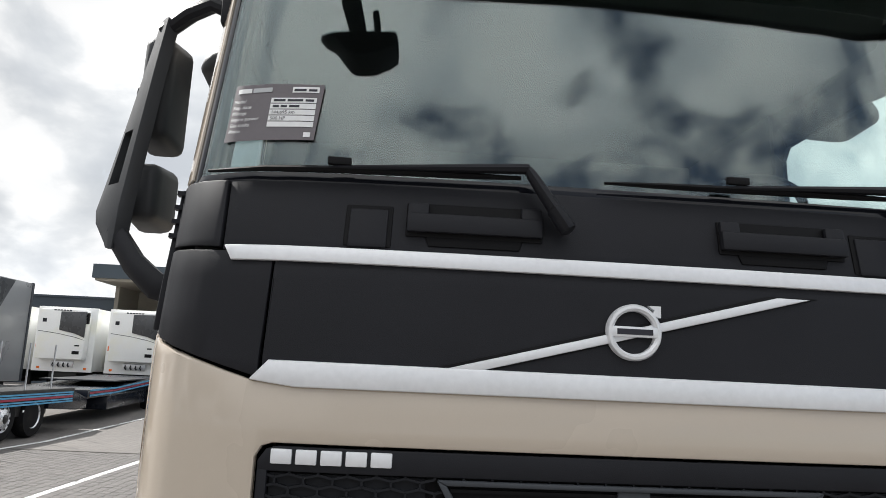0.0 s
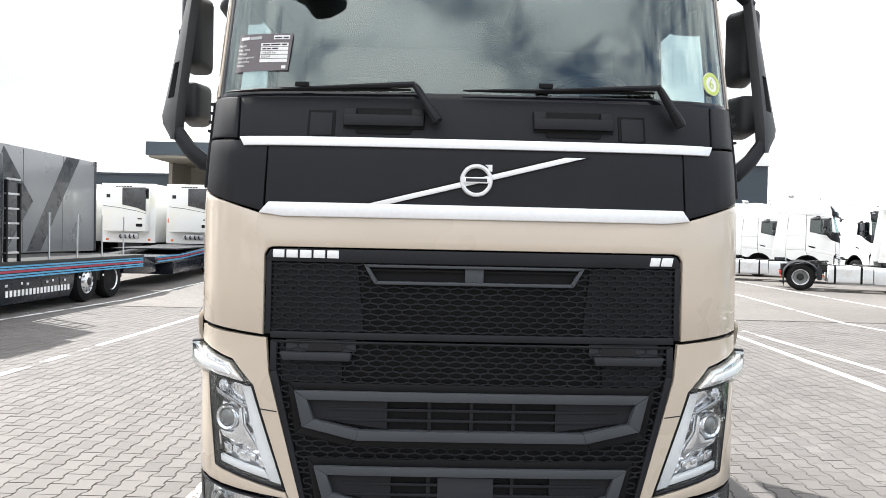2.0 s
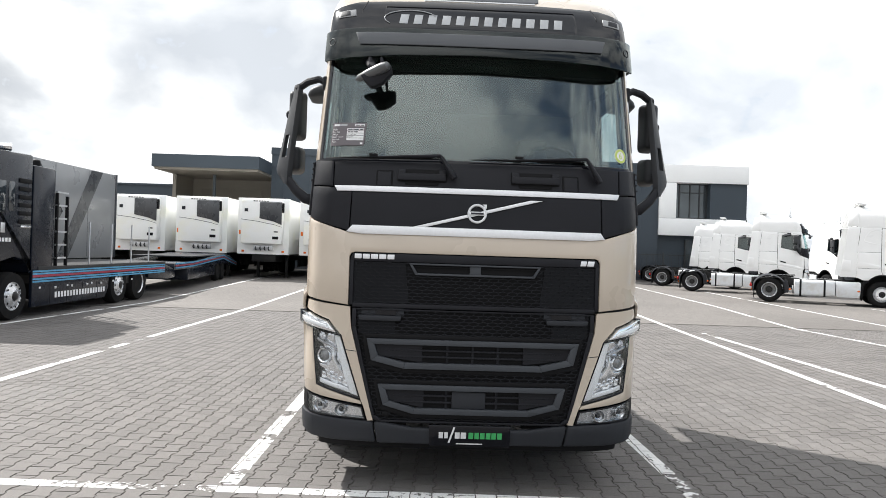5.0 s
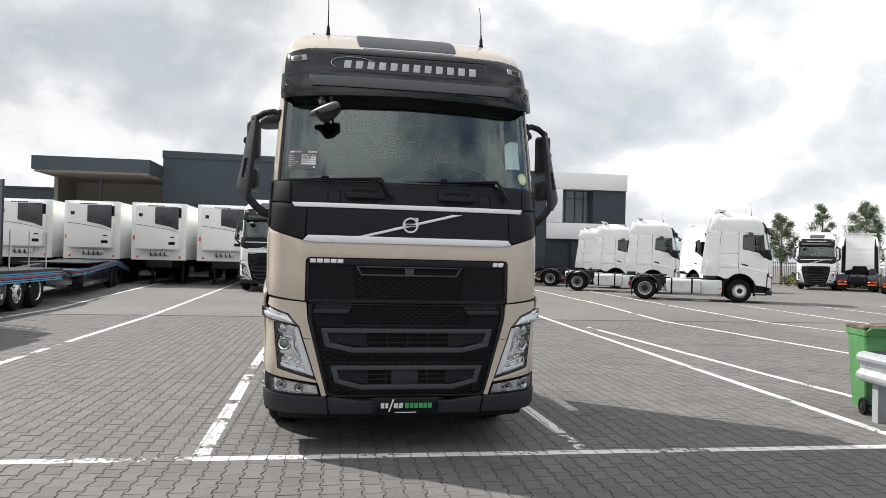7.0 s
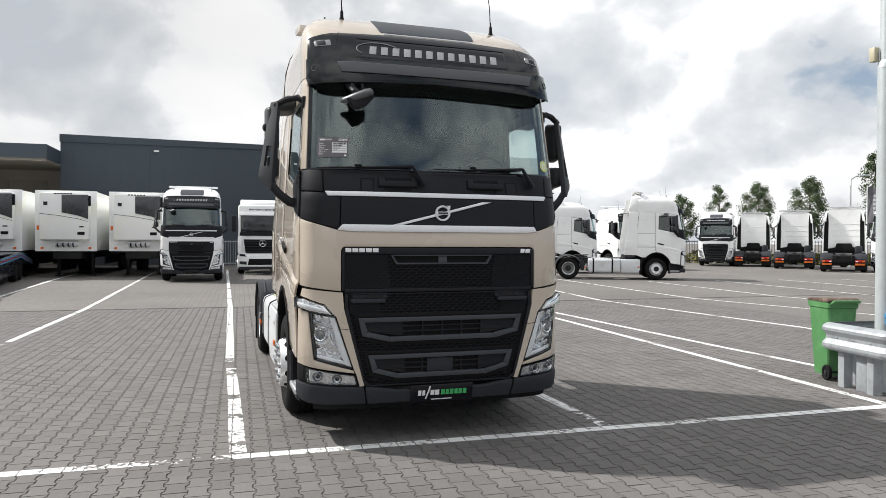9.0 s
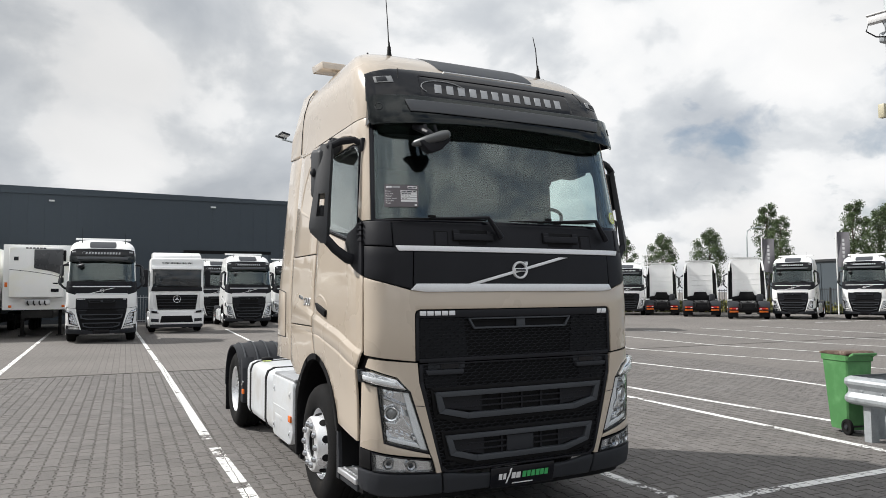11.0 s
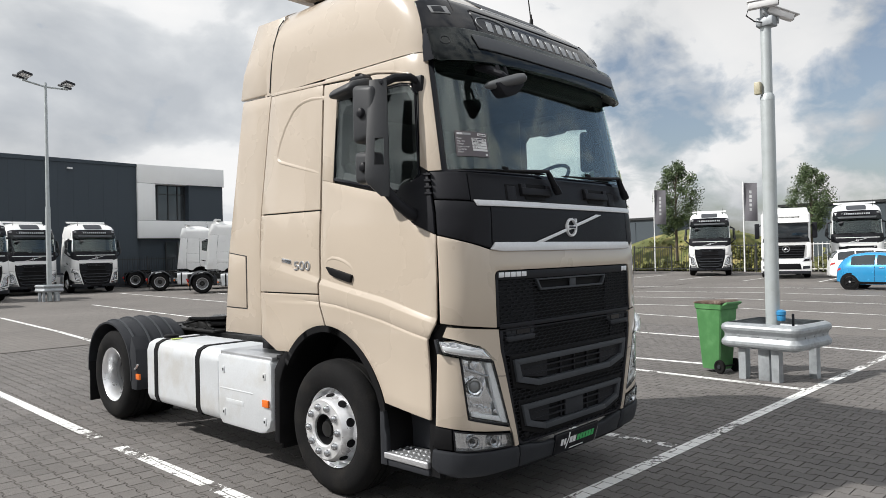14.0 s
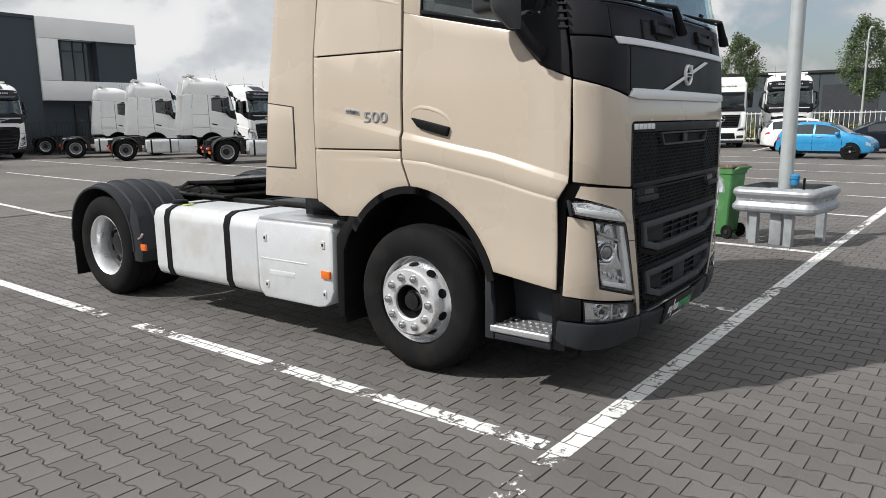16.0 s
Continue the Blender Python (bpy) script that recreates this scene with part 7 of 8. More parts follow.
# ---- the dark car transporter and the grey box trailer beside it ----
def transporter(m):
    """Car transporter: cab faces -y; its near side is at x = 0, its far side at -2.5."""
    root = thing("car_transporter", m, "dark car transporter with blue and red stripes", "truck")
    part("cab", pr([(0.0, 0.55), (0.05, 3.0), (0.30, 3.42), (2.0, 3.48), (2.0, 0.95), (1.98, 0.95), (1.9, 1.2), (1.42, 1.3), (0.95, 1.2), (0.8, 0.55)], "x", -2.5, 0.0, 0.06), NAVY, root)
    part("side_window", bx(-0.01, 0.012, 0.35, 1.05, 2.2, 2.85, 0.01), PANE, root)
    part("rear_window", bx(-0.01, 0.012, 1.15, 1.35, 2.25, 2.85, 0.01), PANE, root)
    for k in range(6):
        part("louvre", bx(-0.01, 0.02, 1.5, 1.92, 2.0 + 0.17 * k, 2.09 + 0.17 * k, 0.01), BLACK, root)
    for k in range(3):
        part("horn", tb([(-0.5 - 0.2 * k, 1.0 + 0.12 * k, 3.56), (-0.1 - 0.2 * k, 1.35 + 0.12 * k, 3.56)], [0.05, 0.09], seg=10), CHROME, root)
    part("stowage_tower", bx(-2.4, -0.02, 2.06, 2.92, 0.98, 3.28, 0.05), NAVY, root)
    part("beacon", lathe(bmesh.new(), [(0.09, 0.0), (0.08, 0.16), (0.04, 0.18)], 14, Matrix.Translation((-0.3, 2.6, 3.27)) @ Matrix.Rotation(radians(-90), 4, "Y")), BLACK, root)
    lad = part("ladder", bx(-0.06, 0.0, 2.98, 3.03, 1.085, 2.75), BLACK, root, "black ladder")
    part("rail", bx(-0.06, 0.0, 3.42, 3.47, 1.085, 2.70), BLACK, lad)
    for k in range(6):
        part("rung", bx(-0.05, -0.01, 2.98, 3.47, 1.25 + 0.3 * k, 1.29 + 0.3 * k), ALU, lad)
    part("deck", bx(-2.5, 0.0, 2.3, 9.4, 0.90, 1.09, 0.02), DARKSTEEL, root)
    part("skirt", pr([(2.05, 0.22), (5.35, 0.22), (5.52, 0.45), (5.62, 1.0), (2.05, 1.0)], "x", -0.06, 0.01, 0.01), NAVY, root)
    part("skirt_front", pr([(0.02, 0.35), (0.75, 0.35), (0.85, 1.0), (0.02, 1.1)], "x", -0.06, 0.01, 0.01), NAVY, root)
    part("deck_tail", pr([(8.1, 0.62), (9.6, 0.52), (10.2, 0.55), (10.2, 0.80), (9.4, 1.0), (8.1, 1.0)], "x", -2.45, 0.0, 0.01), NAVY, root)
    for k, mat in enumerate((SKYBLUE, SKYBLUE, CRIMSON, SKYBLUE, SKYBLUE)):
        z = 0.745 + 0.056 * k
        part("stripe", bx(0.011, 0.016, 2.06, 9.3, z, z + (0.036 if mat is SKYBLUE else 0.048)), mat, root)
    for k, mat in enumerate((SKYBLUE, SKYBLUE, CRIMSON, SKYBLUE, SKYBLUE)):
        z = 0.745 + 0.056 * k
        part("front_stripe", bx(0.011, 0.016, 0.06, 0.78, z, z + 0.038), mat, root)
    for k in range(4):
        part("locker_seam", bx(0.011, 0.013, 2.75 + 0.72 * k, 2.765 + 0.72 * k, 0.25, 0.67), BLACK, root)
        part("locker_latch", bx(0.011, 0.03, 2.92 + 0.72 * k, 3.0 + 0.72 * k, 0.575, 0.63, 0.008), ALU, root)
    for k in range(5):
        part("side_lamp", bx(0.011, 0.026, 2.3 + 1.15 * k, 2.36 + 1.15 * k, 0.60, 0.65, 0.008), PRINT, root)
    for k in range(18):
        part("print_bar", bx(0.011, 0.014, 2.95 + 0.135 * k, 3.035 + 0.135 * k, 0.37, 0.50), PRINT, root)
    for k in range(6):
        part("door_mark", bx(0.012, 0.016, 0.62 + 0.11 * k, 0.70 + 0.11 * k, 1.62, 1.70), PRINT, root)
    part("door_badge", bx(0.012, 0.018, 0.90, 1.04, 1.80, 2.0, 0.004), ALU, root)
    part("door_trim", bx(0.012, 0.03, 1.55, 1.92, 1.92, 1.96, 0.006), CHROME, root)
    for k in range(4):
        part("stake", tb([(-0.06, 4.6 + 1.2 * k, 1.07), (-0.06, 4.6 + 1.2 * k, 2.15)], 0.022, seg=6), ALU, root)
    for y in (1.42, 6.2, 7.5):
        for x, sgn in ((0.0, 1), (-2.5, -1)):
            w = part("wheel", lathe(bmesh.new(), [(0.28, -0.3), (0.48, -0.28), (0.50, -0.2), (0.50, -0.08), (0.47, 0), (0.30, 0.01), (0.29, -0.03)], 32, Matrix.Translation((x - 0.02 * sgn, y, 0.5)) @ (Matrix() if sgn > 0 else pose(0, 0, 0, 0, 0, 180))), RUBBER, root)
            part("rim", lathe(bmesh.new(), [(0.29, -0.2), (0.295, 0.0), (0.28, -0.03), (0.20, -0.10 if y > 7 else 0.02), (0.10, -0.06 if y > 7 else 0.05), (0.095, -0.1 if y > 7 else 0.0)], 28, Matrix.Translation((x - 0.018 * sgn, y, 0.5)) @ (Matrix() if sgn > 0 else pose(0, 0, 0, 0, 0, 180))), WHEEL, w)
            if sgn > 0:
                deep = -0.085 if y > 7 else 0.026
                part("hub_cap", lathe(bmesh.new(), [(0.10, deep - 0.03), (0.095, deep + 0.012), (0.05, deep + 0.03), (0.01, deep + 0.032)], 20, Matrix.Translation((x, y, 0.5))), DARKSTEEL, w)
                for k in range(10):
                    a = 2 * math.pi * k / 10
                    part("hand_hole", lathe(bmesh.new(), [(0.026, 0.0), (0.024, 0.004), (0.01, 0.005)], 10, Matrix.Translation((x + (-0.058 if y > 7 else 0.004), y + 0.235 * math.cos(a), 0.5 + 0.235 * math.sin(a)))), BLACK, w)
    part("axle_cover", bx(-2.4, -0.1, 5.5, 8.2, 0.5, 0.95), DARKSTEEL, root)
    return root


def low_trailer(m):
    """The transporter's trailer with its upswept tail."""
    root = thing("car_trailer", m, "low dark car trailer with blue and red stripes", "trailer")
    part("deck", pr([(0.0, 0.75), (6.0, 0.75), (10.5, 0.75), (13.6, 0.55), (13.6, 0.75), (11.2, 1.12), (9.5, 1.22), (3.0, 0.98), (0.0, 0.98)], "x", -2.45, 0.0, 0.01), NAVY, root)
    part("side_box", bx(-2.3, -0.02, 2.2, 7.6, 0.32, 0.8, 0.02), NAVY, root)
    for k, mat in enumerate((SKYBLUE, CRIMSON, SKYBLUE)):
        z = 0.80 + 0.07 * k
        part("stripe", pr([(0.2, z - 0.0), (3.0, z), (9.5, z + 0.18), (13.4, z - 0.22), (13.4, z - 0.18), (9.5, z + 0.23), (3.0, z + 0.05), (0.2, z + 0.05)], "x", 0.001, 0.012), mat, root)
    part("ramp_plate", bx(-2.3, -0.1, 3.0, 10.8, 1.14, 1.18), GREY, root)
    part("drawbar", bx(-1.4, -1.0, -2.2, 0.3, 0.55, 0.75), DARKSTEEL, root)
    for y in (8.3, 9.5):
        for x, sgn in ((0.0, 1), (-2.45, -1)):
            part("wheel", lathe(bmesh.new(), [(0.24, -0.28), (0.40, -0.26), (0.42, -0.18), (0.42, -0.07), (0.39, 0), (0.26, 0.01), (0.10, -0.02)], 24, Matrix.Translation((x - 0.02 * sgn, y, 0.42)) @ (Matrix() if sgn > 0 else pose(0, 0, 0, 0, 0, 180))), RUBBER, root)
    return root


transporter(pose(-8.42, 9.85, 0, 0, 0, 0.5))
low_trailer(pose(-8.75, 20.6, 0, 0, 0, 8))
grey_box = thing("box_trailer", pose(-12.2, 9.0, 0, 0, 0, 0), "glossy grey box trailer with dark diagonal graphics", "trailer")
part("box", bx(-2.55, 0.0, 0.0, 14.6, 1.05, 4.17, 0.03), BOXGREY, grey_box)
for y in (2.8, 5.6, 8.4, 10.4, 12.5):
    part("panel_seam", bx(-0.005, 0.004, y, y + 0.02, 1.1, 4.12), BOXDARK, grey_box)
part("graphic", pr([(9.5, 4.1), (10.9, 2.6), (9.6, 1.1), (8.4, 2.0)], "x", 0.001, 0.006), BOXDARK, grey_box)
part("graphic", pr([(10.6, 1.1), (11.3, 1.1), (13.5, 4.14), (12.7, 4.14)], "x", 0.001, 0.006), BOXDARK, grey_box)
part("corner_post", bx(-0.06, 0.02, 14.5, 14.62, 1.05, 4.18, 0.01), SLATE, grey_box)
part("chassis", bx(-2.2, -0.4, 0.3, 14.4, 0.6, 1.05), DARKSTEEL, grey_box)
for y in (10.5, 11.8, 13.1):
    for x in (-0.15, -2.4):
        part("wheel", lathe(bmesh.new(), [(0.28, -0.15), (0.48, -0.13), (0.50, 0), (0.48, 0.13), (0.28, 0.15)], 20, Matrix.Translation((x, y, 0.5))), RUBBER, grey_box)
part("landing_leg", bx(-0.5, -0.3, 3.0, 3.2, 0.0, 1.05), DARKSTEEL, grey_box)


# ---- pole with two cameras, guard rail, bin ----
def w_rail(bm, run, z0):
    """A W-section steel rail along a run of (point, outward way)."""
    prof = [(o, h * 1.12) for o, h in ((0.0, 0.31), (0.03, 0.303), (0.072, 0.28), (0.084, 0.255), (0.082, 0.225), (0.05, 0.19), (0.04, 0.172), (0.04, 0.138), (0.05, 0.12), (0.082, 0.085), (0.084, 0.055), (0.072, 0.03), (0.03, 0.007), (0.0, 0.0))]
    rows = []
    for p, n in run:
        rows.append([bm.verts.new(p + n * o + Vector((0, 0, z0 + h))) for o, h in prof] + [bm.verts.new(p + n * (o - 0.006) + Vector((0, 0, z0 + h))) for o, h in prof[::-1]])
    k = len(rows[0])
    for p, q in zip(rows, rows[1:]):
        for i in range(k):
            bm.faces.new((p[i], q[i], q[(i + 1) % k], p[(i + 1) % k]))
    bm.faces.new(rows[0])
    bm.faces.new(rows[-1][::-1])
    bmesh.ops.recalc_face_normals(bm, faces=bm.faces[:])
    return bm


def rail_guard(m, label):
    """A square of guard rail on short posts round a pole's foot."""
    g = thing("guard_rail", m, label, "guard rail", "pole guards")
    h = 0.475
    c = [(-h, -h), (h, -h), (h, h), (-h, h)]
    for i in range(4):
        a, b = Vector((*c[i], 0)), Vector((*c[(i + 1) % 4], 0))
        d = (b - a).normalized()
        n = Vector((d.y, -d.x, 0))
        r = 0.05
        run = [(a + d * r, n), (b - d * r, n)]
        for k in range(1, 7):
            t = radians(15 * k)
            run.append((b - d * r - n * r + (n * math.cos(t) + d * math.sin(t)) * r, n * math.cos(t) + d * math.sin(t)))
        rail = part("rail", w_rail(bmesh.new(), run, 0.43), GALV, g, angle=18)
        for k in (0.22, 0.5, 0.78):
            p = a.lerp(b, k) + n * 0.041
            part("bolt", lathe(bmesh.new(), [(0.012, 0), (0.011, 0.007), (0.004, 0.010)], 8, Matrix.Translation((p.x, p.y, 0.605)) @ n.to_track_quat("X", "Z").to_matrix().to_4x4()), GALV, rail)
    for x, y in ((-0.40, -0.20), (0.26, -0.40), (-0.12, 0.40), (0.40, 0.22), (-0.40, 0.26)):
        ps = part("post", pr([(x - 0.06, y - 0.05), (x + 0.06, y - 0.05), (x + 0.06, y - 0.04), (x - 0.048, y - 0.04), (x - 0.048, y + 0.04), (x + 0.06, y + 0.04), (x + 0.06, y + 0.05), (x - 0.06, y + 0.05)], "z", 0.0, 0.60), GALV, g)
    return g


POLE_AT = (6.31, 2.46)
rail_guard(pose(6.44, 2.47, 0, 0, 0, -6), "galvanised guard rail square round the pole foot")
mast = thing("camera_mast", pose(*POLE_AT, 0), "grey steel mast with two white security cameras", "mast")
part("lower_tube", tb([(0, 0, 0), (0, 0, 3.86)], 0.092, seg=24), POLE, mast)
part("collar", tb([(0, 0, 3.84), (0, 0, 3.90), (0, 0, 3.94)], [0.094, 0.092, 0.072], seg=24), POLE, mast)
part("upper_tube", tb([(0, 0, 3.9), (0, 0, 9.5)], 0.070, seg=20), POLE, mast)
part("foot_box", bx(-0.30, -0.16, -0.05, 0.10, 0, 0.50, 0.01), GALV, mast)
part("yellow_box", bx(-0.13, -0.05, 0.05, 0.13, 3.93, 4.10, 0.008), material("cream_box", (0.50, 0.46, 0.33), 0.5), mast)
part("plug_socket", lathe(bmesh.new(), [(0.02, -0.075), (0.05, -0.07), (0.056, -0.02), (0.05, 0.0), (0.062, 0.008), (0.06, 0.055), (0.04, 0.075), (0.01, 0.08)], 16, Matrix.Translation((-0.035, -0.125, 0.875)) @ Matrix.Rotation(radians(-90), 4, "Y")), material("blue_plastic", (0.03, 0.22, 0.45), 0.4), mast, "blue power socket")
part("valve", bx(0.22, 0.25, -0.2, -0.17, 0.5, 0.88, 0.006), GREY, mast)
part("bracket", bx(-0.10, 0.10, -0.13, 0.10, 4.86, 4.99, 0.02), GALV, mast)
for turn, lean, x, y, z in ((22, -3, -0.13, -0.02, 5.15), (50, 17, 0.10, -0.16, 5.03)):
    at = pose(x, y, z, lean, 0, turn)
    cm = part("camera_housing", bx(-0.05, 0.05, -0.19, 0.19, -0.05, 0.046, 0.016, 2, at), PRINT, mast, "white camera housing")
    part("sun_shield", pr([(-0.25, 0.046), (0.20, 0.046), (0.20, 0.062), (-0.25, 0.062)], "x", -0.062, 0.062, 0.006), PRINT, cm).matrix_basis = at
    part("front_glass", bx(-0.042, 0.042, -0.196, -0.188, -0.042, 0.038, 0.003, 2, at), BLACK, cm)
    part("neck", tb([tuple(at @ Vector((0, 0.02, -0.05))), tuple(at @ Vector((0, 0.0, -0.12))), (0, -0.06, 4.93)], 0.025, seg=8), GALV, cm)
    part("cable", tb([tuple(at @ Vector((0, 0.185, -0.03))), tuple(at @ Vector((0, 0.22, -0.12))), tuple(at @ Vector((0, 0.12, -0.22))), (0, -0.08, 4.90)], 0.009, seg=6), BLACK, cm)


def wheelie_bin(m):
    b = thing("wheelie_bin", m, "green plastic wheelie bin with weathered brown lid", "bin")
    bm = bmesh.new()
    rings = []
    for z, w, d in ((0.05, 0.175, 0.17), (0.09, 0.182, 0.18), (0.92, 0.222, 0.252), (0.93, 0.238, 0.268), (1.00, 0.240, 0.272)):
        rings.append([bm.verts.new(p) for p in ((-w, -d + 0.02, z), (-w + 0.02, -d, z), (w - 0.02, -d, z), (w, -d + 0.02, z), (w, d - 0.02, z), (w - 0.02, d, z), (-w + 0.02, d, z), (-w, d - 0.02, z))])
    for p, q in zip(rings, rings[1:]):
        for i in range(8):
            bm.faces.new((p[i], p[(i + 1) % 8], q[(i + 1) % 8], q[i]))
    bm.faces.new(rings[0][::-1])
    bm.faces.new(rings[-1])
    part("body", bm, BIN, b)
    for k in (-0.14, 0.0, 0.14):
        part("rim_rib", bx(*sorted((-0.243, -0.215)), k - 0.008, k + 0.008, 0.86, 0.94, 0.003), BIN, b)
    part("lid", pr([(-0.285, 1.002), (0.265, 1.002), (0.285, 1.03), (0.24, 1.055), (-0.16, 1.045), (-0.285, 1.022)], "x", -0.246, 0.246, 0.010), LID, b, "weathered brown lid")
    part("handle_bar", tb([(-0.2, 0.27, 0.985), (-0.2, 0.345, 1.02), (0.2, 0.345, 1.02), (0.2, 0.27, 0.985)], 0.016, seg=8), BIN, b)
    part("axle", tb([(-0.21, 0.20, 0.10), (0.21, 0.20, 0.10)], 0.012, seg=8), DARKSTEEL, b)
    for x in (-0.205, 0.205):
        w = part("wheel", lathe(bmesh.new(), [(0.04, -0.025), (0.095, -0.025), (0.10, -0.015), (0.10, 0.015), (0.095, 0.025), (0.07, 0.025), (0.06, 0.015), (0.03, 0.018)], 22, Matrix.Translation((x, 0.20, 0.10)) @ (Matrix() if x > 0 else pose(0, 0, 0, 0, 0, 180))), RUBBER, b)
        part("hub", lathe(bmesh.new(), [(0.035, 0), (0.03, 0.03), (0.008, 0.034)], 12, Matrix.Translation((x, 0.20, 0.10)) @ (Matrix() if x > 0 else pose(0, 0, 0, 0, 0, 180))), GREY, w)
    return b


wheelie_bin(pose(6.40, 3.30, 0, 0, 0, 167) @ Matrix.Diagonal((0.86, 0.86, 1.0, 1)))


# ---- buildings ----
YARD_END = Matrix.Translation((-0.32, -0.32, 0)) @ Matrix.Diagonal((0.872, 0.872, 0.896, 1))
hall = thing("warehouse_hall", YARD_END, "dark anthracite clad warehouse hall", "building", kind="structure")
part("wall", bx(-14.1, 18.55, 56.1, 95, 0, 9.35), HALL, hall)
part("coping", pr([(-14.15, 9.3), (18.55, 9.3), (18.55, 9.5), (-14.15, 9.88)], "y", 55.98, 56.4), HALL, hall)
sheet = pr([(0.0, 56.1), (0.0, 56.06), (1.07, 56.06), (1.07, 56.1)], "z", 0.3, 9.36)
panel0 = part("cladding_panel", sheet, HALL, hall)
for k in range(30):
    o = panel0 if k == 0 else new("cladding_panel", panel0.data)
    o.parent = hall
    o.matrix_basis = Matrix.Translation((-14.1 + 1.075 * k, 0, 0))
part("plinth", bx(-14.1, 18.55, 56.0, 56.1, 0, 0.3), SLATE, hall)
for x in (-7.2, 4.2, 13.6):
    part("wall_lamp", bx(x - 0.2, x + 0.2, 55.9, 56.06, 8.79, 8.91, 0.03), PRINT, hall)
dr = part("roller_door", bx(2.2, 8.6, 56.0, 56.07, 0, 5.2, 0.01), FARHALL, hall, "grey roller door")
part("door_rail", bx(2.0, 8.8, 55.97, 56.05, 5.2, 5.45), BLACK, dr)
dock = thing("loading_canopy", YARD_END, "dark canopy over pale loading docks", "building", kind="structure")
part("fascia", bx(-22.55, -14.1, 52.0, 56.1, 7.62, 8.6), HALL, dock)
part("soffit", bx(-22.4, -14.2, 52.2, 60, 7.45, 7.62), HALLIN, dock)
part("back_wall", bx(-22.2, -14.1, 60, 60.4, 0, 7.5), HALLIN, dock)
part("side_wall", bx(-22.4, -22.1, 56, 60, 0, 7.5), HALLIN, dock)
for x in (-20.0, -17.2):
    part("dock_door", bx(x - 1.3, x + 1.3, 59.9, 60.02, 1.0, 6.6, 0.01), HALLIN, dock)
part("dock_post", bx(-19.0, -18.8, 56.0, 56.2, 0, 7.5), FARHALL, dock)
part("low_hall", bx(-60, -22.2, 58, 80, 0, 6.6), HALL, dock)
part("low_coping", bx(-60, -22.2, 57.9, 58.2, 6.6, 6.75), HALL, dock)

office = thing("office_block", YARD_END, "white and anthracite office block with a recessed window", "building", kind="structure")
OX0, OX1, OY = 18.55, 26.0, 56.0
part("upper_band", bx(OX0, OX1, OY - 0.1, OY + 14, 8.05, 9.5, 0.02), HALLW, office)
part("left_panel", bx(OX0, 19.98, OY - 0.1, OY + 14, 5.12, 8.05, 0.01), HALLW, office)
part("lower_band", bx(OX0, OX1, OY - 0.1, OY + 14, 3.72, 5.12, 0.02), HALLW, office)
part("dark_cheek", bx(22.95, OX1 - 0.05, OY + 0.1, OY + 13, 5.12, 8.05), HALL, office)
part("window_recess", bx(19.98, 23.0, OY + 0.9, OY + 1.1, 5.12, 8.05), HALL, office)
part("recess_cheek", bx(22.85, 23.0, OY - 0.0, OY + 0.95, 5.12, 8.05), HALL, office)
win = part("window", bx(19.98, 22.85, OY + 0.82, OY + 0.9, 5.13, 8.04), OFFICEPANE, office, "dark glazed window")
for x in (20.03, 20.5, 21.4, 22.2, 22.8):
    part("mullion", bx(x - 0.04, x + 0.04, OY + 0.74, OY + 0.86, 5.13, 8.04), FENCE, win)
for z in (5.18, 7.3, 8.0):
    part("transom", bx(19.98, 22.85, OY + 0.75, OY + 0.85, z - 0.04, z + 0.04), FENCE, win)
part("ground_storey", bx(OX0, OX1 - 0.5, OY + 0.6, OY + 13, 0, 3.72), HALL, office)
w2 = part("door_glazing", bx(21.0, 24.5, OY + 0.5, OY + 0.62, 0.2, 3.4), OFFICEPANE, office)
for x in (21.0, 22.0, 23.2, 24.5):
    part("mullion", bx(x - 0.05, x + 0.05, OY + 0.42, OY + 0.55, 0.2, 3.4), FENCE, w2)
part("panel_joint", bx(OX0 + 0.02, OX1 - 0.02, OY - 0.104, OY, 8.035, 8.055), SLATE, office)
part("panel_joint", bx(OX0 + 0.02, 19.98, OY - 0.104, OY, 5.11, 5.13), SLATE, office)

for name, x0, x1, y0, y1, h, label in (("far_hall", 76, 130, 12, 32, 2.6, "long blue grey industrial hall beyond the fence"), ("distant_hall", 72, 84, 38, 62, 5.2, "low grey industrial hall far beyond the fence")):
    b = thing(name, pose(0, 0, 0), label, "building", kind="structure")
    part("wall", bx(x0, x1, y0, y1, 0, h), FARHALL, b)
    part("coping", bx(x0 - 0.2, x1, y0 - 0.2, y1 + 0.2, h, h + 0.25), FENCE, b)
    n = int((y1 - y0) / 4)
    for k in range(n):
        part("wall_panel", bx(x0 - 0.06, x0, y0 + 4 * k + 0.05, y0 + 4 * k + 3.95, 0.4, h - 0.3), FARHALL, b)
fh = thing("near_hall", pose(66, -12, 0, 0, 0, 8), "long grey industrial hall beyond the fence", "building", kind="structure")
part("wall", bx(0, 30, 0, 34, 0, 5.2), FARHALL, fh)
part("coping", bx(-0.2, 30, -0.2, 34.2, 5.2, 5.4), FENCE, fh)
for k in range(8):
    part("wall_panel", bx(-0.06, 0, 0.1 + 4.2 * k, 4.2 + 4.2 * k, 0.4, 5.1), FARHALL, fh)
for k in range(3):
    part("gate_door", bx(-0.1, 0, 3 + 9 * k, 7 + 9 * k, 0, 4.2), SLATE, fh)


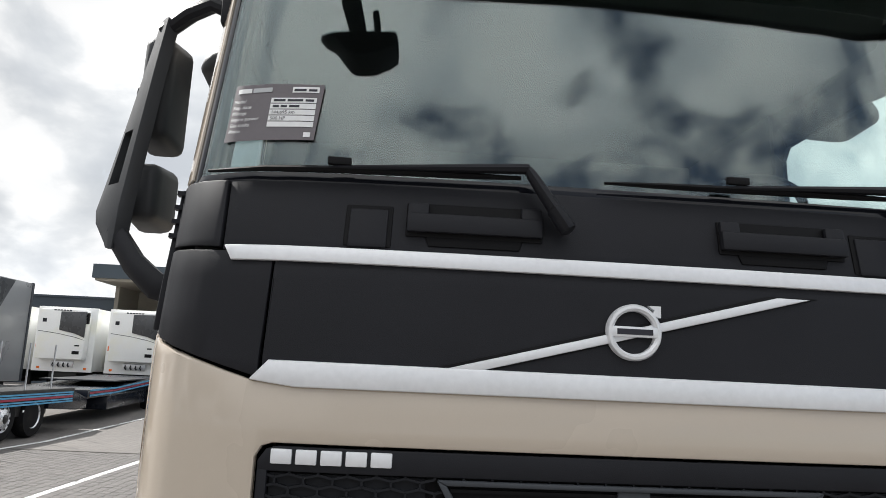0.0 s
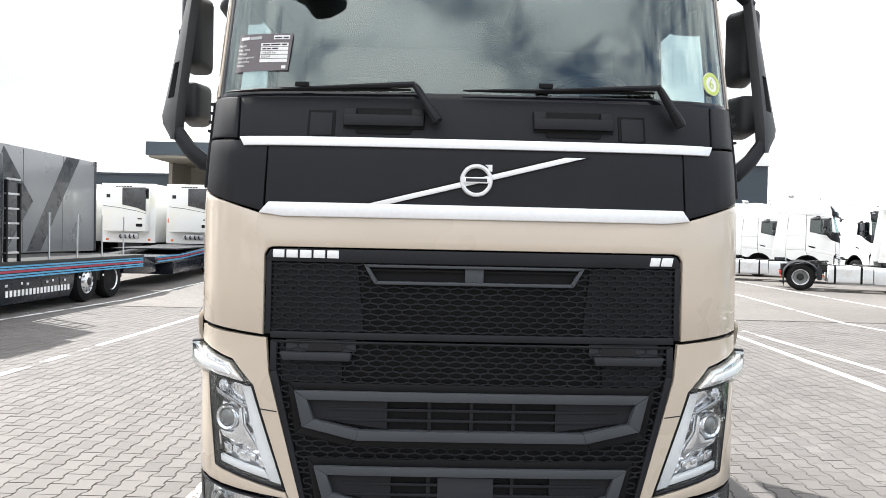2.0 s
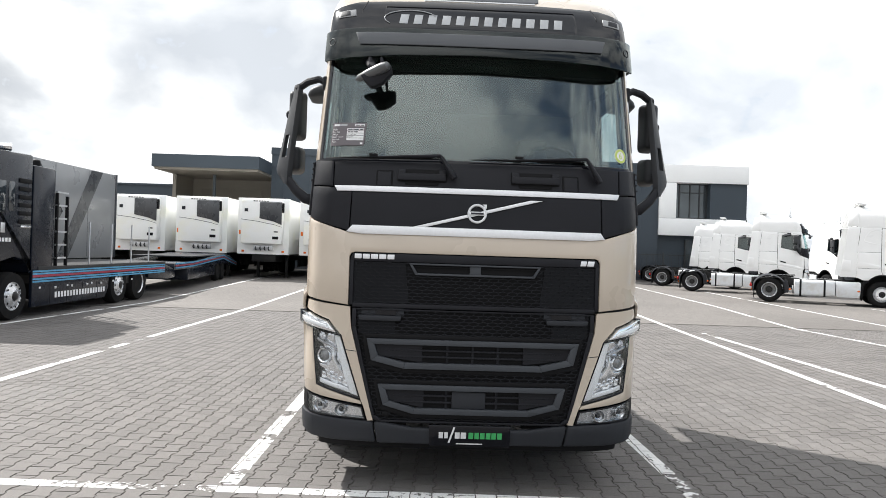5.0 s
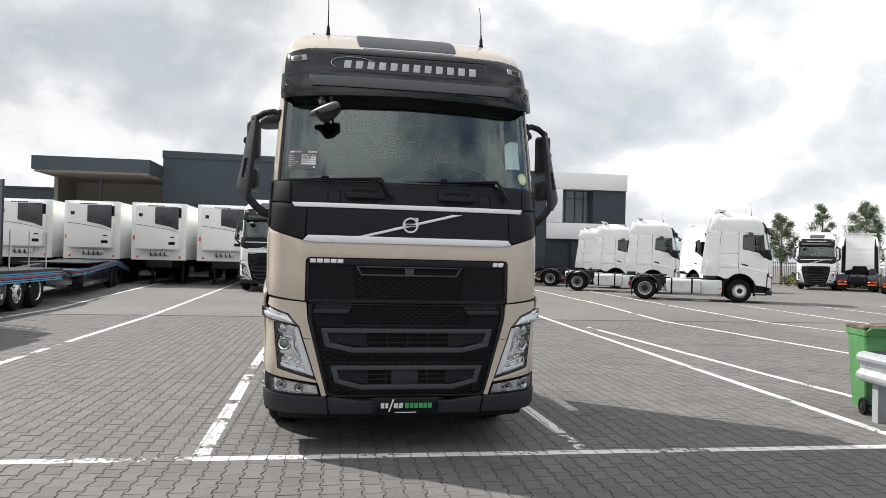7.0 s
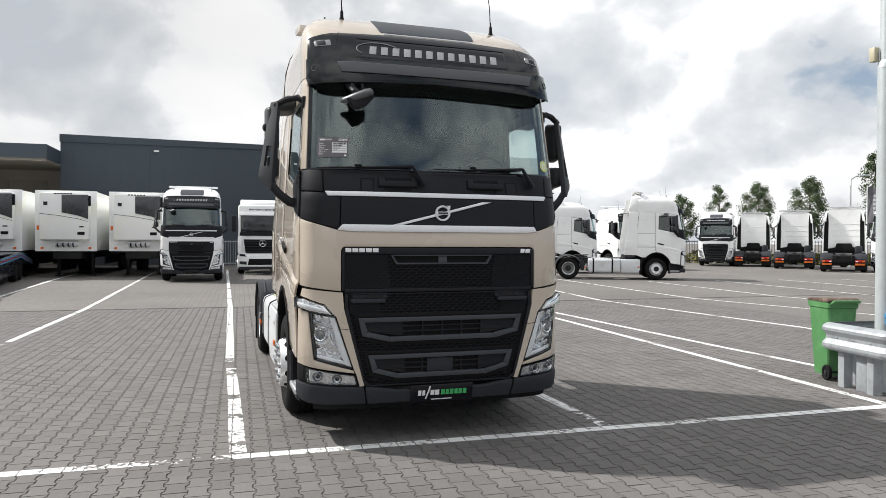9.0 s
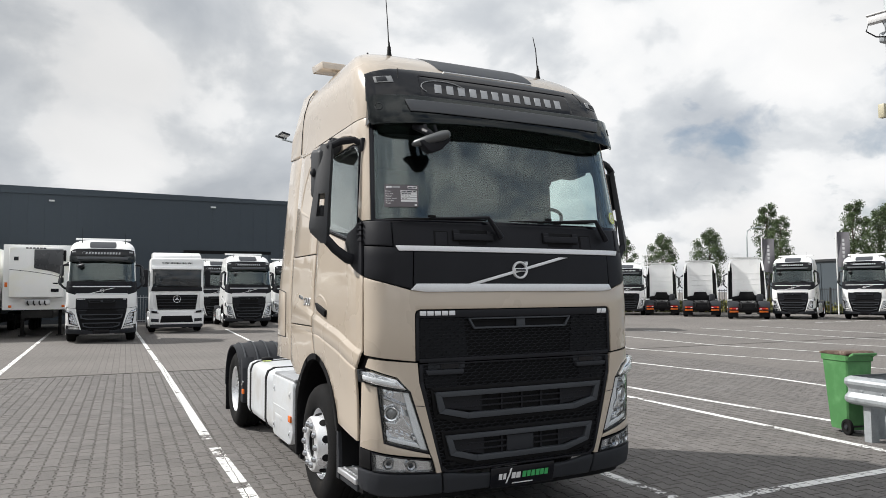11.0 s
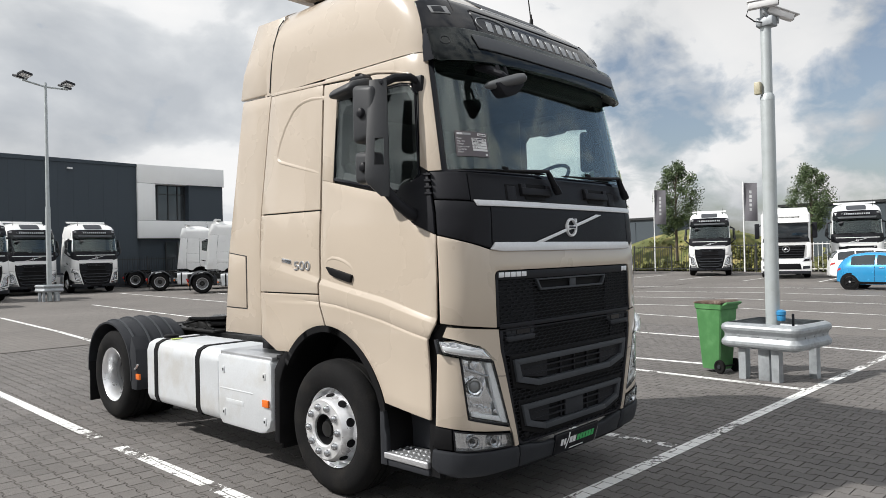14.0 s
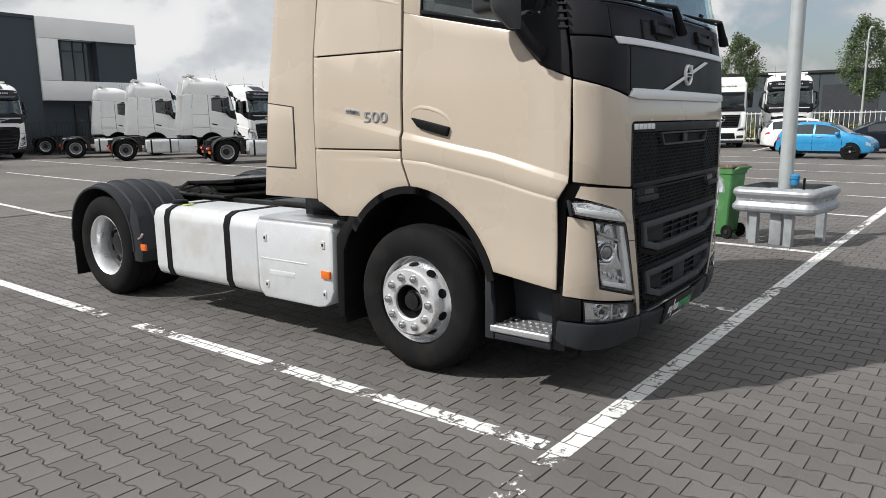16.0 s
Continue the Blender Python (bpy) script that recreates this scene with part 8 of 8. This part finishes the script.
# ---- fences ----
def bar_fence(x0, y0, x1, y1, h, gap, mat, label):
    f = thing("steel_fence", pose(0, 0, 0), label, "fence")
    d = Vector((x1 - x0, y1 - y0))
    n = int(d.length / gap)
    turn = math.degrees(math.atan2(d.y, d.x))
    bar = None
    bars = bmesh.new()
    for i in range(n + 1):
        p = Vector((x0, y0)) + d * i / n
        box(bars, p.x - 0.012, p.x + 0.012, p.y - 0.012, p.y + 0.012, 0.08, h)
    tagged(part("bar", bars, mat, f), kind="stuff")
    for z in (0.2, h - 0.15):
        part("rail", bx(0, d.length, -0.025, 0.025, z, z + 0.05, m=pose(x0, y0, 0, 0, 0, turn)), mat, f)
    k = max(1, int(d.length / 3))
    for i in range(k + 1):
        p = Vector((x0, y0)) + d * i / k
        part("post", bx(p.x - 0.04, p.x + 0.04, p.y - 0.04, p.y + 0.04, 0, h + 0.05), mat, f)
    return f


bar_fence(12.3, 46.6, 29.3, 46.6, 2.0, 0.16, FENCE, "dark steel bar fence before the office")
bar_fence(29.3, 46.6, 37.5, 48.5, 2.0, 0.2, FENCE, "dark steel bar fence along the yard")
bar_fence(37.5, 48.5, 48, 38, 2.0, 0.2, FENCE, "dark steel bar fence along the yard")
bar_fence(48, 38, 46.5, 15, 2.0, 0.2, FENCE, "dark steel bar fence along the yard")
bar_fence(46.5, 15, 44.5, -6, 2.0, 0.28, HALLW, "white bar fence along the road")
bar_fence(-2.1, 45.6, 1.6, 45.6, 1.8, 0.16, GALV, "light steel bar fence at the hall")


# ---- trees, shrubs, mound ----
def tree_mesh(seed, height, spread, trunk_h, blobs, leaves):
    rnd = random.Random(seed)
    trunk = bmesh.new()
    tube(trunk, [(0, 0, 0), (0.03, 0.02, trunk_h), (0.0, 0.05, height * 0.6), (0.05, 0.0, height * 0.93)], [0.13, 0.10, 0.06, 0.02], seg=8)
    crown = bmesh.new()
    centres = []
    for k in range(blobs):
        z = trunk_h + (height - trunk_h) * (k + 0.5) / blobs
        r = spread * math.sin(math.pi * (0.12 + 0.80 * (k + 0.5) / blobs)) ** 0.8
        a = k * 2.4 + rnd.random()
        far = rnd.uniform(0.35, 0.85)
        c = Vector((math.cos(a) * r * far, math.sin(a) * r * far, z + rnd.uniform(-0.15, 0.15)))
        centres.append((c, 0.24 * r + rnd.uniform(0.10, 0.34)))
        tube(trunk, [(0, 0, z * 0.82), tuple(c * 0.5 + Vector((0, 0, z * 0.46))), tuple(c)], [0.035, 0.025, 0.01], seg=5)
    for k in range(leaves):
        c, r = centres[rnd.randrange(len(centres))]
        v = Vector((rnd.gauss(0, 1), rnd.gauss(0, 1), rnd.gauss(0, 1))).normalized() * r * rnd.uniform(0.15, 1.3)
        p = c + v
        s = rnd.uniform(0.035, 0.085)
        e = Euler((rnd.uniform(0, 6.3), rnd.uniform(0, 6.3), rnd.uniform(0, 6.3))).to_matrix()
        crown.faces.new([crown.verts.new(p + e @ Vector(q) * s) for q in ((-0.5, -0.8, 0), (0.5, -0.7, 0.15), (0.6, 0.6, 0), (-0.35, 0.8, 0.2))])
    return trunk, crown


def plant_tree(seed, height, spread, trunk_h, blobs, leaves, m, label):
    t = thing("tree", m, label, "tree", "trees behind the yard")
    trunk, crown = tree_mesh(seed, height, spread, trunk_h, blobs, leaves)
    part("trunk", trunk, BARK, t)
    part("crown", crown, LEAF, t)
    return t


slim = plant_tree(3, 9.2, 1.3, 2.9, 21, 9500, pose(49.0, 41.5, 0), "slim green street tree behind the fence")
broad = plant_tree(8, 8.4, 1.85, 3.1, 24, 14000, pose(53.0, 34.0, 0), "broad green street tree behind the fence")
for src, az, d, ex, ey, k in ((broad, 34.0, 66, 0.04, -4.33, 0.70), (slim, 38.2, 66, -1.65, -3.56, 0.72), (broad, 40.9, 66, -1.65, -3.56, 0.80), (broad, 44.3, 66, -1.65, -3.56, 0.84), (slim, 49.2, 66, -1.65, -3.56, 0.86),
                              (broad, 62.3, 64, -2.96, -2.08, 1.08), (broad, 72.9, 62, -4.0, -0.93, 0.94), (broad, 81.4, 62, -4.2, -0.26, 1.02), (slim, 55.6, 64, -2.96, -2.08, 0.94)):
    x, y = ex + d * math.sin(radians(az)), ey + d * math.cos(radians(az))
    copy_thing(src, pose(x, y, 0, 0, 0, az * 7) @ Matrix.Diagonal((k, k, k, 1)))

mound = bmesh.new()
grid(mound, lambda u, v: (55 + 12 * v, 18 + 22 * u, 3.6 * math.sin(math.pi * u) ** 0.8 * math.sin(math.pi * v) + 0.2 * noise.noise((u * 9, v * 6, 0))), 40, 16)
solid("grass_mound", mound, GRASS, "overgrown yellow green earth mound behind the fence", "mound", kind="structure")
verge = bmesh.new()
grid(verge, lambda u, v: (47.6 + 9 * v, -8 + 66 * u, 0.02 + 0.12 * noise.noise((u * 30, v * 6, 2)) + 0.1), 60, 8)
solid("grass_verge", verge, GRASS, "rough grass verge behind the fence", "grass", kind="structure")


def shrubs(x0, y0, x1, y1, n, h, label, seed):
    rnd = random.Random(seed)
    bm = bmesh.new()
    for k in range(n):
        u = rnd.random()
        c = Vector((x0 + (x1 - x0) * u + rnd.uniform(-0.8, 0.8), y0 + (y1 - y0) * u + rnd.uniform(-0.8, 0.8), abs(rnd.gauss(0.5, 0.3)) * h * (0.7 + 0.5 * noise.noise((u * 14, seed, 0)))))
        s = rnd.uniform(0.10, 0.24)
        e = Euler((rnd.uniform(0, 6.3), rnd.uniform(0, 6.3), rnd.uniform(0, 6.3))).to_matrix()
        bm.faces.new([bm.verts.new(c + e @ Vector(q) * s) for q in ((-0.5, -0.8, 0), (0.5, -0.7, 0.15), (0.6, 0.6, 0), (-0.35, 0.8, 0.2))])
    solid("shrub_row", bm, HEDGE, label, "shrubs", kind="stuff")


shrubs(37.5, 50.0, 49.5, 38.5, 2600, 1.25, "unkempt green shrubs behind the fence", 1)
shrubs(49.5, 38.5, 47.8, 16, 2000, 0.95, "unkempt yellow green shrubs behind the fence", 2)
shrubs(56, 20, 59, 38, 6500, 2.6, "tall yellow green weeds on the mound", 3)
shrubs(47.2, 14, 46.4, 2, 2200, 1.5, "dark green hedge behind the parked vehicles", 4)


# ---- lamp masts, flags ----
def flood_mast(m):
    f = thing("floodlight_mast", m, "tall grey mast with four floodlights", "street lamp")
    part("lower_tube", tb([(0, 0, 0), (0, 0, 4.4)], 0.11, seg=14), POLE, f)
    part("upper_tube", tb([(0, 0, 4.4), (0, 0, 10.2)], [0.085, 0.06], seg=12), POLE, f)
    part("cross_arm", tb([(-1.15, 0, 10.1), (0, 0, 10.0), (1.15, 0, 10.1)], 0.045, seg=8), POLE, f)
    for x, y in ((-1.2, -0.3), (-1.0, 0.35), (0.95, -0.3), (1.25, 0.35)):
        h = part("floodlight", bx(-0.25, 0.25, -0.20, 0.20, -0.04, 0.07, 0.025, 2, pose(x, y, 10.28, -14 if y < 0 else 14, 8, 0)), GREY, f)
        part("lamp_glass", bx(-0.21, 0.21, -0.16, 0.16, -0.05, -0.04, 0, 2, pose(x, y, 10.28, -14 if y < 0 else 14, 8, 0)), PRINT, h)
        part("arm", tb([(x * 0.8, 0, 10.08), (x, y, 10.24)], 0.025, seg=6), POLE, f)
    return f


flood_mast(pose(6.4, 35.0, 0, 0, 0, 20))
flood_mast(pose(-29.95, 26.95, 0, 0, 0, 75))
rail_guard(pose(6.4, 35.0, 0, 0, 0, 10) @ Matrix.Diagonal((0.86, 0.86, 1.0, 1)), "galvanised guard rail square round the floodlight mast")
part("cabinet", bx(-0.17, 0.17, -0.17, 0.17, 0, 0.95, 0.02), HALLW, thing("utility_cabinet", pose(9.16, 43.5, 0), "small pale utility cabinet beside the mast", "cabinet"))


def flag(m, h):
    f = thing("flag", m, "tall narrow grey banner on a white pole", "flag", "banners")
    part("flagpole", tb([(0, 0, 0), (0, 0, h)], [0.05, 0.035], seg=10), HALLW, f)
    def cloth(u, v, off=0.0):
        return 0.06 + 0.85 * u, 0.10 * math.sin(3 * u + 4 * v) + off, h - 0.08 - 2.7 * v - 0.05 * u
    part("banner", grid(bmesh.new(), cloth, 8, 10, lambda u, v: cloth(u, v, 0.01)), FLAG, f)
    for k in range(5):
        part("print_bar", grid(bmesh.new(), lambda u, v: cloth(0.40 + 0.18 * u, 0.20 + 0.115 * k + 0.075 * v, -0.006), 3, 3, lambda u, v: cloth(0.40 + 0.18 * u, 0.20 + 0.115 * k + 0.075 * v, 0.016)), SIGNGREY, f)
    return f


for az, d, ex, ey, h in ((60.9, 58, -3.2, -1.8, 6.5), (67.3, 54, -3.2, -1.8, 6.4), (54.9, 62, -3.2, -1.8, 6.4), (47.9, 62, -1.65, -3.56, 6.1)):
    flag(pose(ex + d * math.sin(radians(az)), ey + d * math.cos(radians(az)), 0, 0, 0, -az), h)


def street_lamp(m, h):
    f = thing("street_lamp", m, "slim pale street lamp with a curved arm", "street lamp")
    part("column", tb([(0, 0, 0), (0, 0, h * 0.9), (0.1, 0, h * 0.97), (0.5, 0, h), (1.3, 0, h + 0.1)], [0.08, 0.055, 0.05, 0.045, 0.04], seg=10), POLE, f)
    part("lamp_head", bx(1.2, 1.75, -0.1, 0.1, h + 0.06, h + 0.18, 0.03), POLE, f)
    return f


street_lamp(pose(-1.65 + 62 * math.sin(radians(46.9)), -3.56 + 62 * math.cos(radians(46.9)), 0, 0, 0, 0), 6.9)
street_lamp(pose(-4.2 + 58 * math.sin(radians(81.4)), -0.26 + 58 * math.cos(radians(81.4)), 0, 0, 0, 0), 7.6)


# ---- parked cars ----
def car(m, paint, label, length, width, top, belt, wheels, side, screen, tail, rim_mat, pane=PANE):
    """A car along x, nose at +x. top and belt: heights along its length from 0 (rear) to 1 (nose);
    wheels, side, screen, tail: stretches of the wheels, side windows, windscreen and rear window."""
    c = thing("car", m, label, "car")
    def section(u):
        end = abs(2 * u - 1)
        w = width / 2 * (1 - 0.16 * end ** 7 - 0.05 * end ** 2)
        zt, zb = lerp(top, u), 0.20 + 0.10 * end ** 6
        zl = min(lerp(belt, u), zt - 0.045)
        cab = zt - zl
        edge = w * 0.95 - 0.34 * max(0.0, cab - 0.05)
        return [(w * 0.86, zb), (w * 0.97, zb + 0.05), (w, zb + 0.45 * (zl - zb)), (w * 0.99, zl - 0.10), (w * 0.955, zl), (edge, zl + 0.86 * cab), (edge * 0.90, zl + 0.965 * cab), (edge * 0.55, zt - 0.004), (0.0, zt)]
    def at(u, k, out=0.0):
        i = min(7, int(k))
        a, b = section(u)[i], section(u)[i + 1]
        y, z = a[0] + (b[0] - a[0]) * (k - i), a[1] + (b[1] - a[1]) * (k - i)
        d = Vector((b[1] - a[1], a[0] - b[0])).normalized() * out
        return (u - 0.5) * length, y + d.x, z + d.y
    body = bmesh.new()
    us = [0.5 - 0.5 * math.cos(math.pi * i / 40) for i in range(41)]
    rows = []
    for u in us:
        half = [at(u, k) for k in range(9)]
        rows.append([body.verts.new(p) for p in half] + [body.verts.new((x, -y, z)) for x, y, z in half[-2::-1]])
    for p, q in zip(rows, rows[1:]):
        for k in range(16):
            body.faces.new((p[k], q[k], q[k + 1], p[k + 1]))
    body.faces.new(rows[0])
    body.faces.new(rows[-1][::-1])
    bmesh.ops.recalc_face_normals(body, faces=body.faces[:])
    part("body", body, paint, c, angle=40)
    def sheet(u0, u1, k0, k1, sign, out=0.006):
        return grid(bmesh.new(), lambda a, b: (lambda p: (p[0], sign * p[1], p[2]))(at(u0 + (u1 - u0) * a, k0 + (k1 - k0) * b, out)), 10, 5)
    for sign in (-1, 1):
        for u0, u1 in side:
            part("side_window", sheet(u0, u1, 4.12, 4.92, sign), pane, c, "dark side window")
        part("door_seam", sheet(side[0][1] - 0.002, side[0][1] + 0.002, 1.2, 4.0, sign, 0.003), BLACK, c)
        part("door_seam", sheet(side[-1][1] + 0.028, side[-1][1] + 0.032, 1.2, 3.9, sign, 0.003), BLACK, c)
        x, y, z = at(side[-1][0] + 0.05, 3.4, 0.012)
        part("door_handle", bx(x - 0.09, x + 0.09, *sorted((sign * (y - 0.02), sign * (y + 0.012))), z - 0.015, z + 0.015, 0.008), CHROME, c)
        x, y, z = at(side[-1][1] - 0.02, 4.1, 0.0)
        part("wing_mirror", bx(x - 0.07, x + 0.07, *sorted((sign * (y - 0.02), sign * (y + 0.17))), z - 0.01, z + 0.12, 0.04, 3), paint, c)
        part("rear_lamp", sheet(0.006, 0.05, 3.1, 3.95, sign, 0.008), REDLENS, c, "red rear lamp")
        part("headlight", sheet(0.93, 0.978, 2.8, 3.9, sign, 0.010), ALU, c, "clear headlight")
        part("sill", sheet(wheels[0] + 0.1, wheels[1] - 0.1, 0.6, 1.25, sign, 0.006), BLACK, c)
        for u in wheels:
            x, y, _ = at(u, 2.0)
            well = Matrix.Translation((x, sign * (y - 0.03), 0.315)) @ Matrix.Rotation(radians(90 * sign), 4, "Z")
            part("wheel_arch", lathe(bmesh.new(), [(0.355, -0.05), (0.355, 0.034), (0.05, 0.034)], 28, well), BLACK, c)
            put = Matrix.Translation((x, sign * (y + 0.012), 0.31)) @ Matrix.Rotation(radians(90 * sign), 4, "Z")
            w = part("wheel", lathe(bmesh.new(), [(0.205, -0.10), (0.30, -0.10), (0.31, -0.06), (0.31, -0.02), (0.295, 0.006), (0.22, 0.012), (0.212, -0.015)], 28, put, closed=True), RUBBER, c)
            part("rim", lathe(bmesh.new(), [(0.214, -0.08), (0.212, 0.004), (0.20, 0.008), (0.19, -0.03), (0.06, -0.04)], 24, put), DARKSTEEL, w)
            part("hub", lathe(bmesh.new(), [(0.05, -0.04), (0.045, 0.0), (0.01, 0.004)], 12, put), ALU, w)
            for k in range(5):
                a = 2 * math.pi * k / 5
                part("spoke", tb([tuple(put @ Vector((-0.012, 0.04 * math.cos(a), 0.04 * math.sin(a)))), tuple(put @ Vector((-0.002, 0.205 * math.cos(a), 0.205 * math.sin(a))))], [0.026, 0.03], seg=6), rim_mat, w)
    for name, (u0, u1), lim in (("windscreen", screen, 5.1), ("tailgate_window", tail, 5.1)):
        part(name, grid(bmesh.new(), lambda a, b: (lambda p: (p[0], p[1] if b < 0.5 else -p[1], p[2] + 0.006))(at(u0 + (u1 - u0) * a, lim + (8 - lim) * (1 - abs(2 * b - 1)), 0.0)), 8, 12), pane, c)
    part("bumper_grille", bx(length / 2 - 0.06, length / 2 + 0.01, -0.45, 0.45, 0.30, 0.40, 0.02), BLACK, c)
    return c


HATCH = [(0, 0.50), (0.006, 0.74), (0.02, 0.93), (0.05, 1.11), (0.10, 1.30), (0.17, 1.42), (0.30, 1.485), (0.44, 1.48), (0.54, 1.42), (0.62, 1.31), (0.70, 1.12), (0.76, 1.00), (0.84, 0.945), (0.91, 0.87), (0.965, 0.74), (0.99, 0.60), (1, 0.46)]
WAGON = [(0, 0.55), (0.006, 0.90), (0.02, 1.05), (0.05, 1.36), (0.09, 1.54), (0.25, 1.62), (0.42, 1.62), (0.53, 1.56), (0.62, 1.40), (0.70, 1.16), (0.75, 1.06), (0.85, 1.00), (0.94, 0.90), (0.985, 0.72), (1, 0.5)]
SALOON = [(0, 0.55), (0.006, 0.82), (0.03, 0.98), (0.10, 1.05), (0.18, 1.22), (0.27, 1.40), (0.40, 1.46), (0.50, 1.43), (0.60, 1.28), (0.70, 1.05), (0.75, 0.98), (0.86, 0.92), (0.95, 0.80), (0.985, 0.66), (1, 0.48)]
car(pose(28.35, 5.97, 0, 0, 0, -93), BLUE, "small bright blue hatchback parked in the yard", 3.57, 1.63, HATCH, [(0, 0.80), (0.08, 0.93), (0.5, 0.93), (0.8, 0.90), (1, 0.6)], (0.15, 0.79), ((0.16, 0.40), (0.42, 0.67)), (0.56, 0.73), (0.045, 0.125), BLACK, OFFICEPANE)
car(pose(34.9, 7.9, 0, 0, 0, -68), WHITE, "white estate car parked behind the blue one", 4.4, 1.82, WAGON, [(0, 0.9), (0.1, 1.02), (0.5, 1.0), (0.8, 0.95), (1, 0.6)], (0.18, 0.81), ((0.08, 0.24), (0.255, 0.42), (0.435, 0.66)), (0.545, 0.70), (0.03, 0.08), ALU)
car(pose(34.3, 4.2, 0, 0, 0, -72), NAVY, "black car parked along the fence", 4.4, 1.78, SALOON, [(0, 0.8), (0.1, 0.93), (0.5, 0.92), (0.8, 0.88), (1, 0.6)], (0.19, 0.81), ((0.20, 0.40), (0.415, 0.66)), (0.54, 0.70), (0.13, 0.26), ALU)


# ---- block paving near the truck ----
def paver_outline(grow=0.0):
    """A bone-shaped block: straight ends, waisted sides."""
    w, n, l = 0.0856 - grow, 0.0641 - grow, 0.0990 - grow
    return [(-w, -l), (w, -l), (w, -0.066), (n, -0.036), (n, 0.036), (w, 0.066), (w, l), (-w, l), (-w, 0.066), (-n, 0.036), (-n, -0.036), (-w, -0.066)]


def paver_verts():
    return [(x, y, -0.007) for x, y in paver_outline(0.0020)] + [(x, y, 0.0) for x, y in paver_outline(0.0038)]


PV = paver_verts()
PF = [(i, (i + 1) % 12, 12 + (i + 1) % 12, 12 + i) for i in range(12)]
PTOP = [(12, 13, 14, 23), (23, 14, 15, 22), (22, 15, 16, 21), (21, 16, 17, 20), (20, 17, 18, 19)]
PITCH = 0.153
block_mesh = bpy.data.meshes.new("paver")
block_mesh.from_pydata(PV, [], PF + PTOP)
block_mesh.materials.append(PAVER)
block_mesh.materials.append(JOINT)
block_mesh.polygons.foreach_set("material_index", [1] * 12 + [0] * 5)
solid("joint_bed", bx(-9.0, 12.0, -3.6, 15.2, -0.0075, -0.0065), JOINT, "dark sand in the paving joints", "ground", kind="structure")
paving = thing("block_paving", pose(0, 0, 0), "grey bone-shaped concrete paving blocks", "paving", kind="structure")
verts, faces, single = [], [], 0
rnd = random.Random(5)
for i in range(int(21.0 / PITCH)):
    x = -9.0 + PITCH * i
    for j in range(94):
        y = -3.55 + 0.2 * j + (0.1 if i % 2 else 0.0)
        if y > 15.1:
            continue
        dz, tip = rnd.uniform(-0.0012, 0.0012), rnd.uniform(-0.006, 0.006)
        if -3.55 < x < -1.5 and 0.9 < y < 5.4 and single < 300:
            o = new("paver", block_mesh)
            o.parent = paving
            o.matrix_basis = Matrix.Translation((x, y, dz)) @ Matrix.Rotation(tip, 4, "X")
            single += 1
            continue
        k = len(verts)
        verts += [(x + a, y + b, c + dz + b * tip) for a, b, c in PV]
        faces += [tuple(k + q for q in f) for f in PF + PTOP]
me = bpy.data.meshes.new("paving_field")
me.from_pydata(verts, [], faces)
me.materials.append(PAVER)
me.materials.append(JOINT)
me.polygons.foreach_set("material_index", ([1] * 12 + [0] * 5) * (len(faces) // 17))
field = new("paving_field", me)
field.parent = paving
tagged(field, kind="stuff")
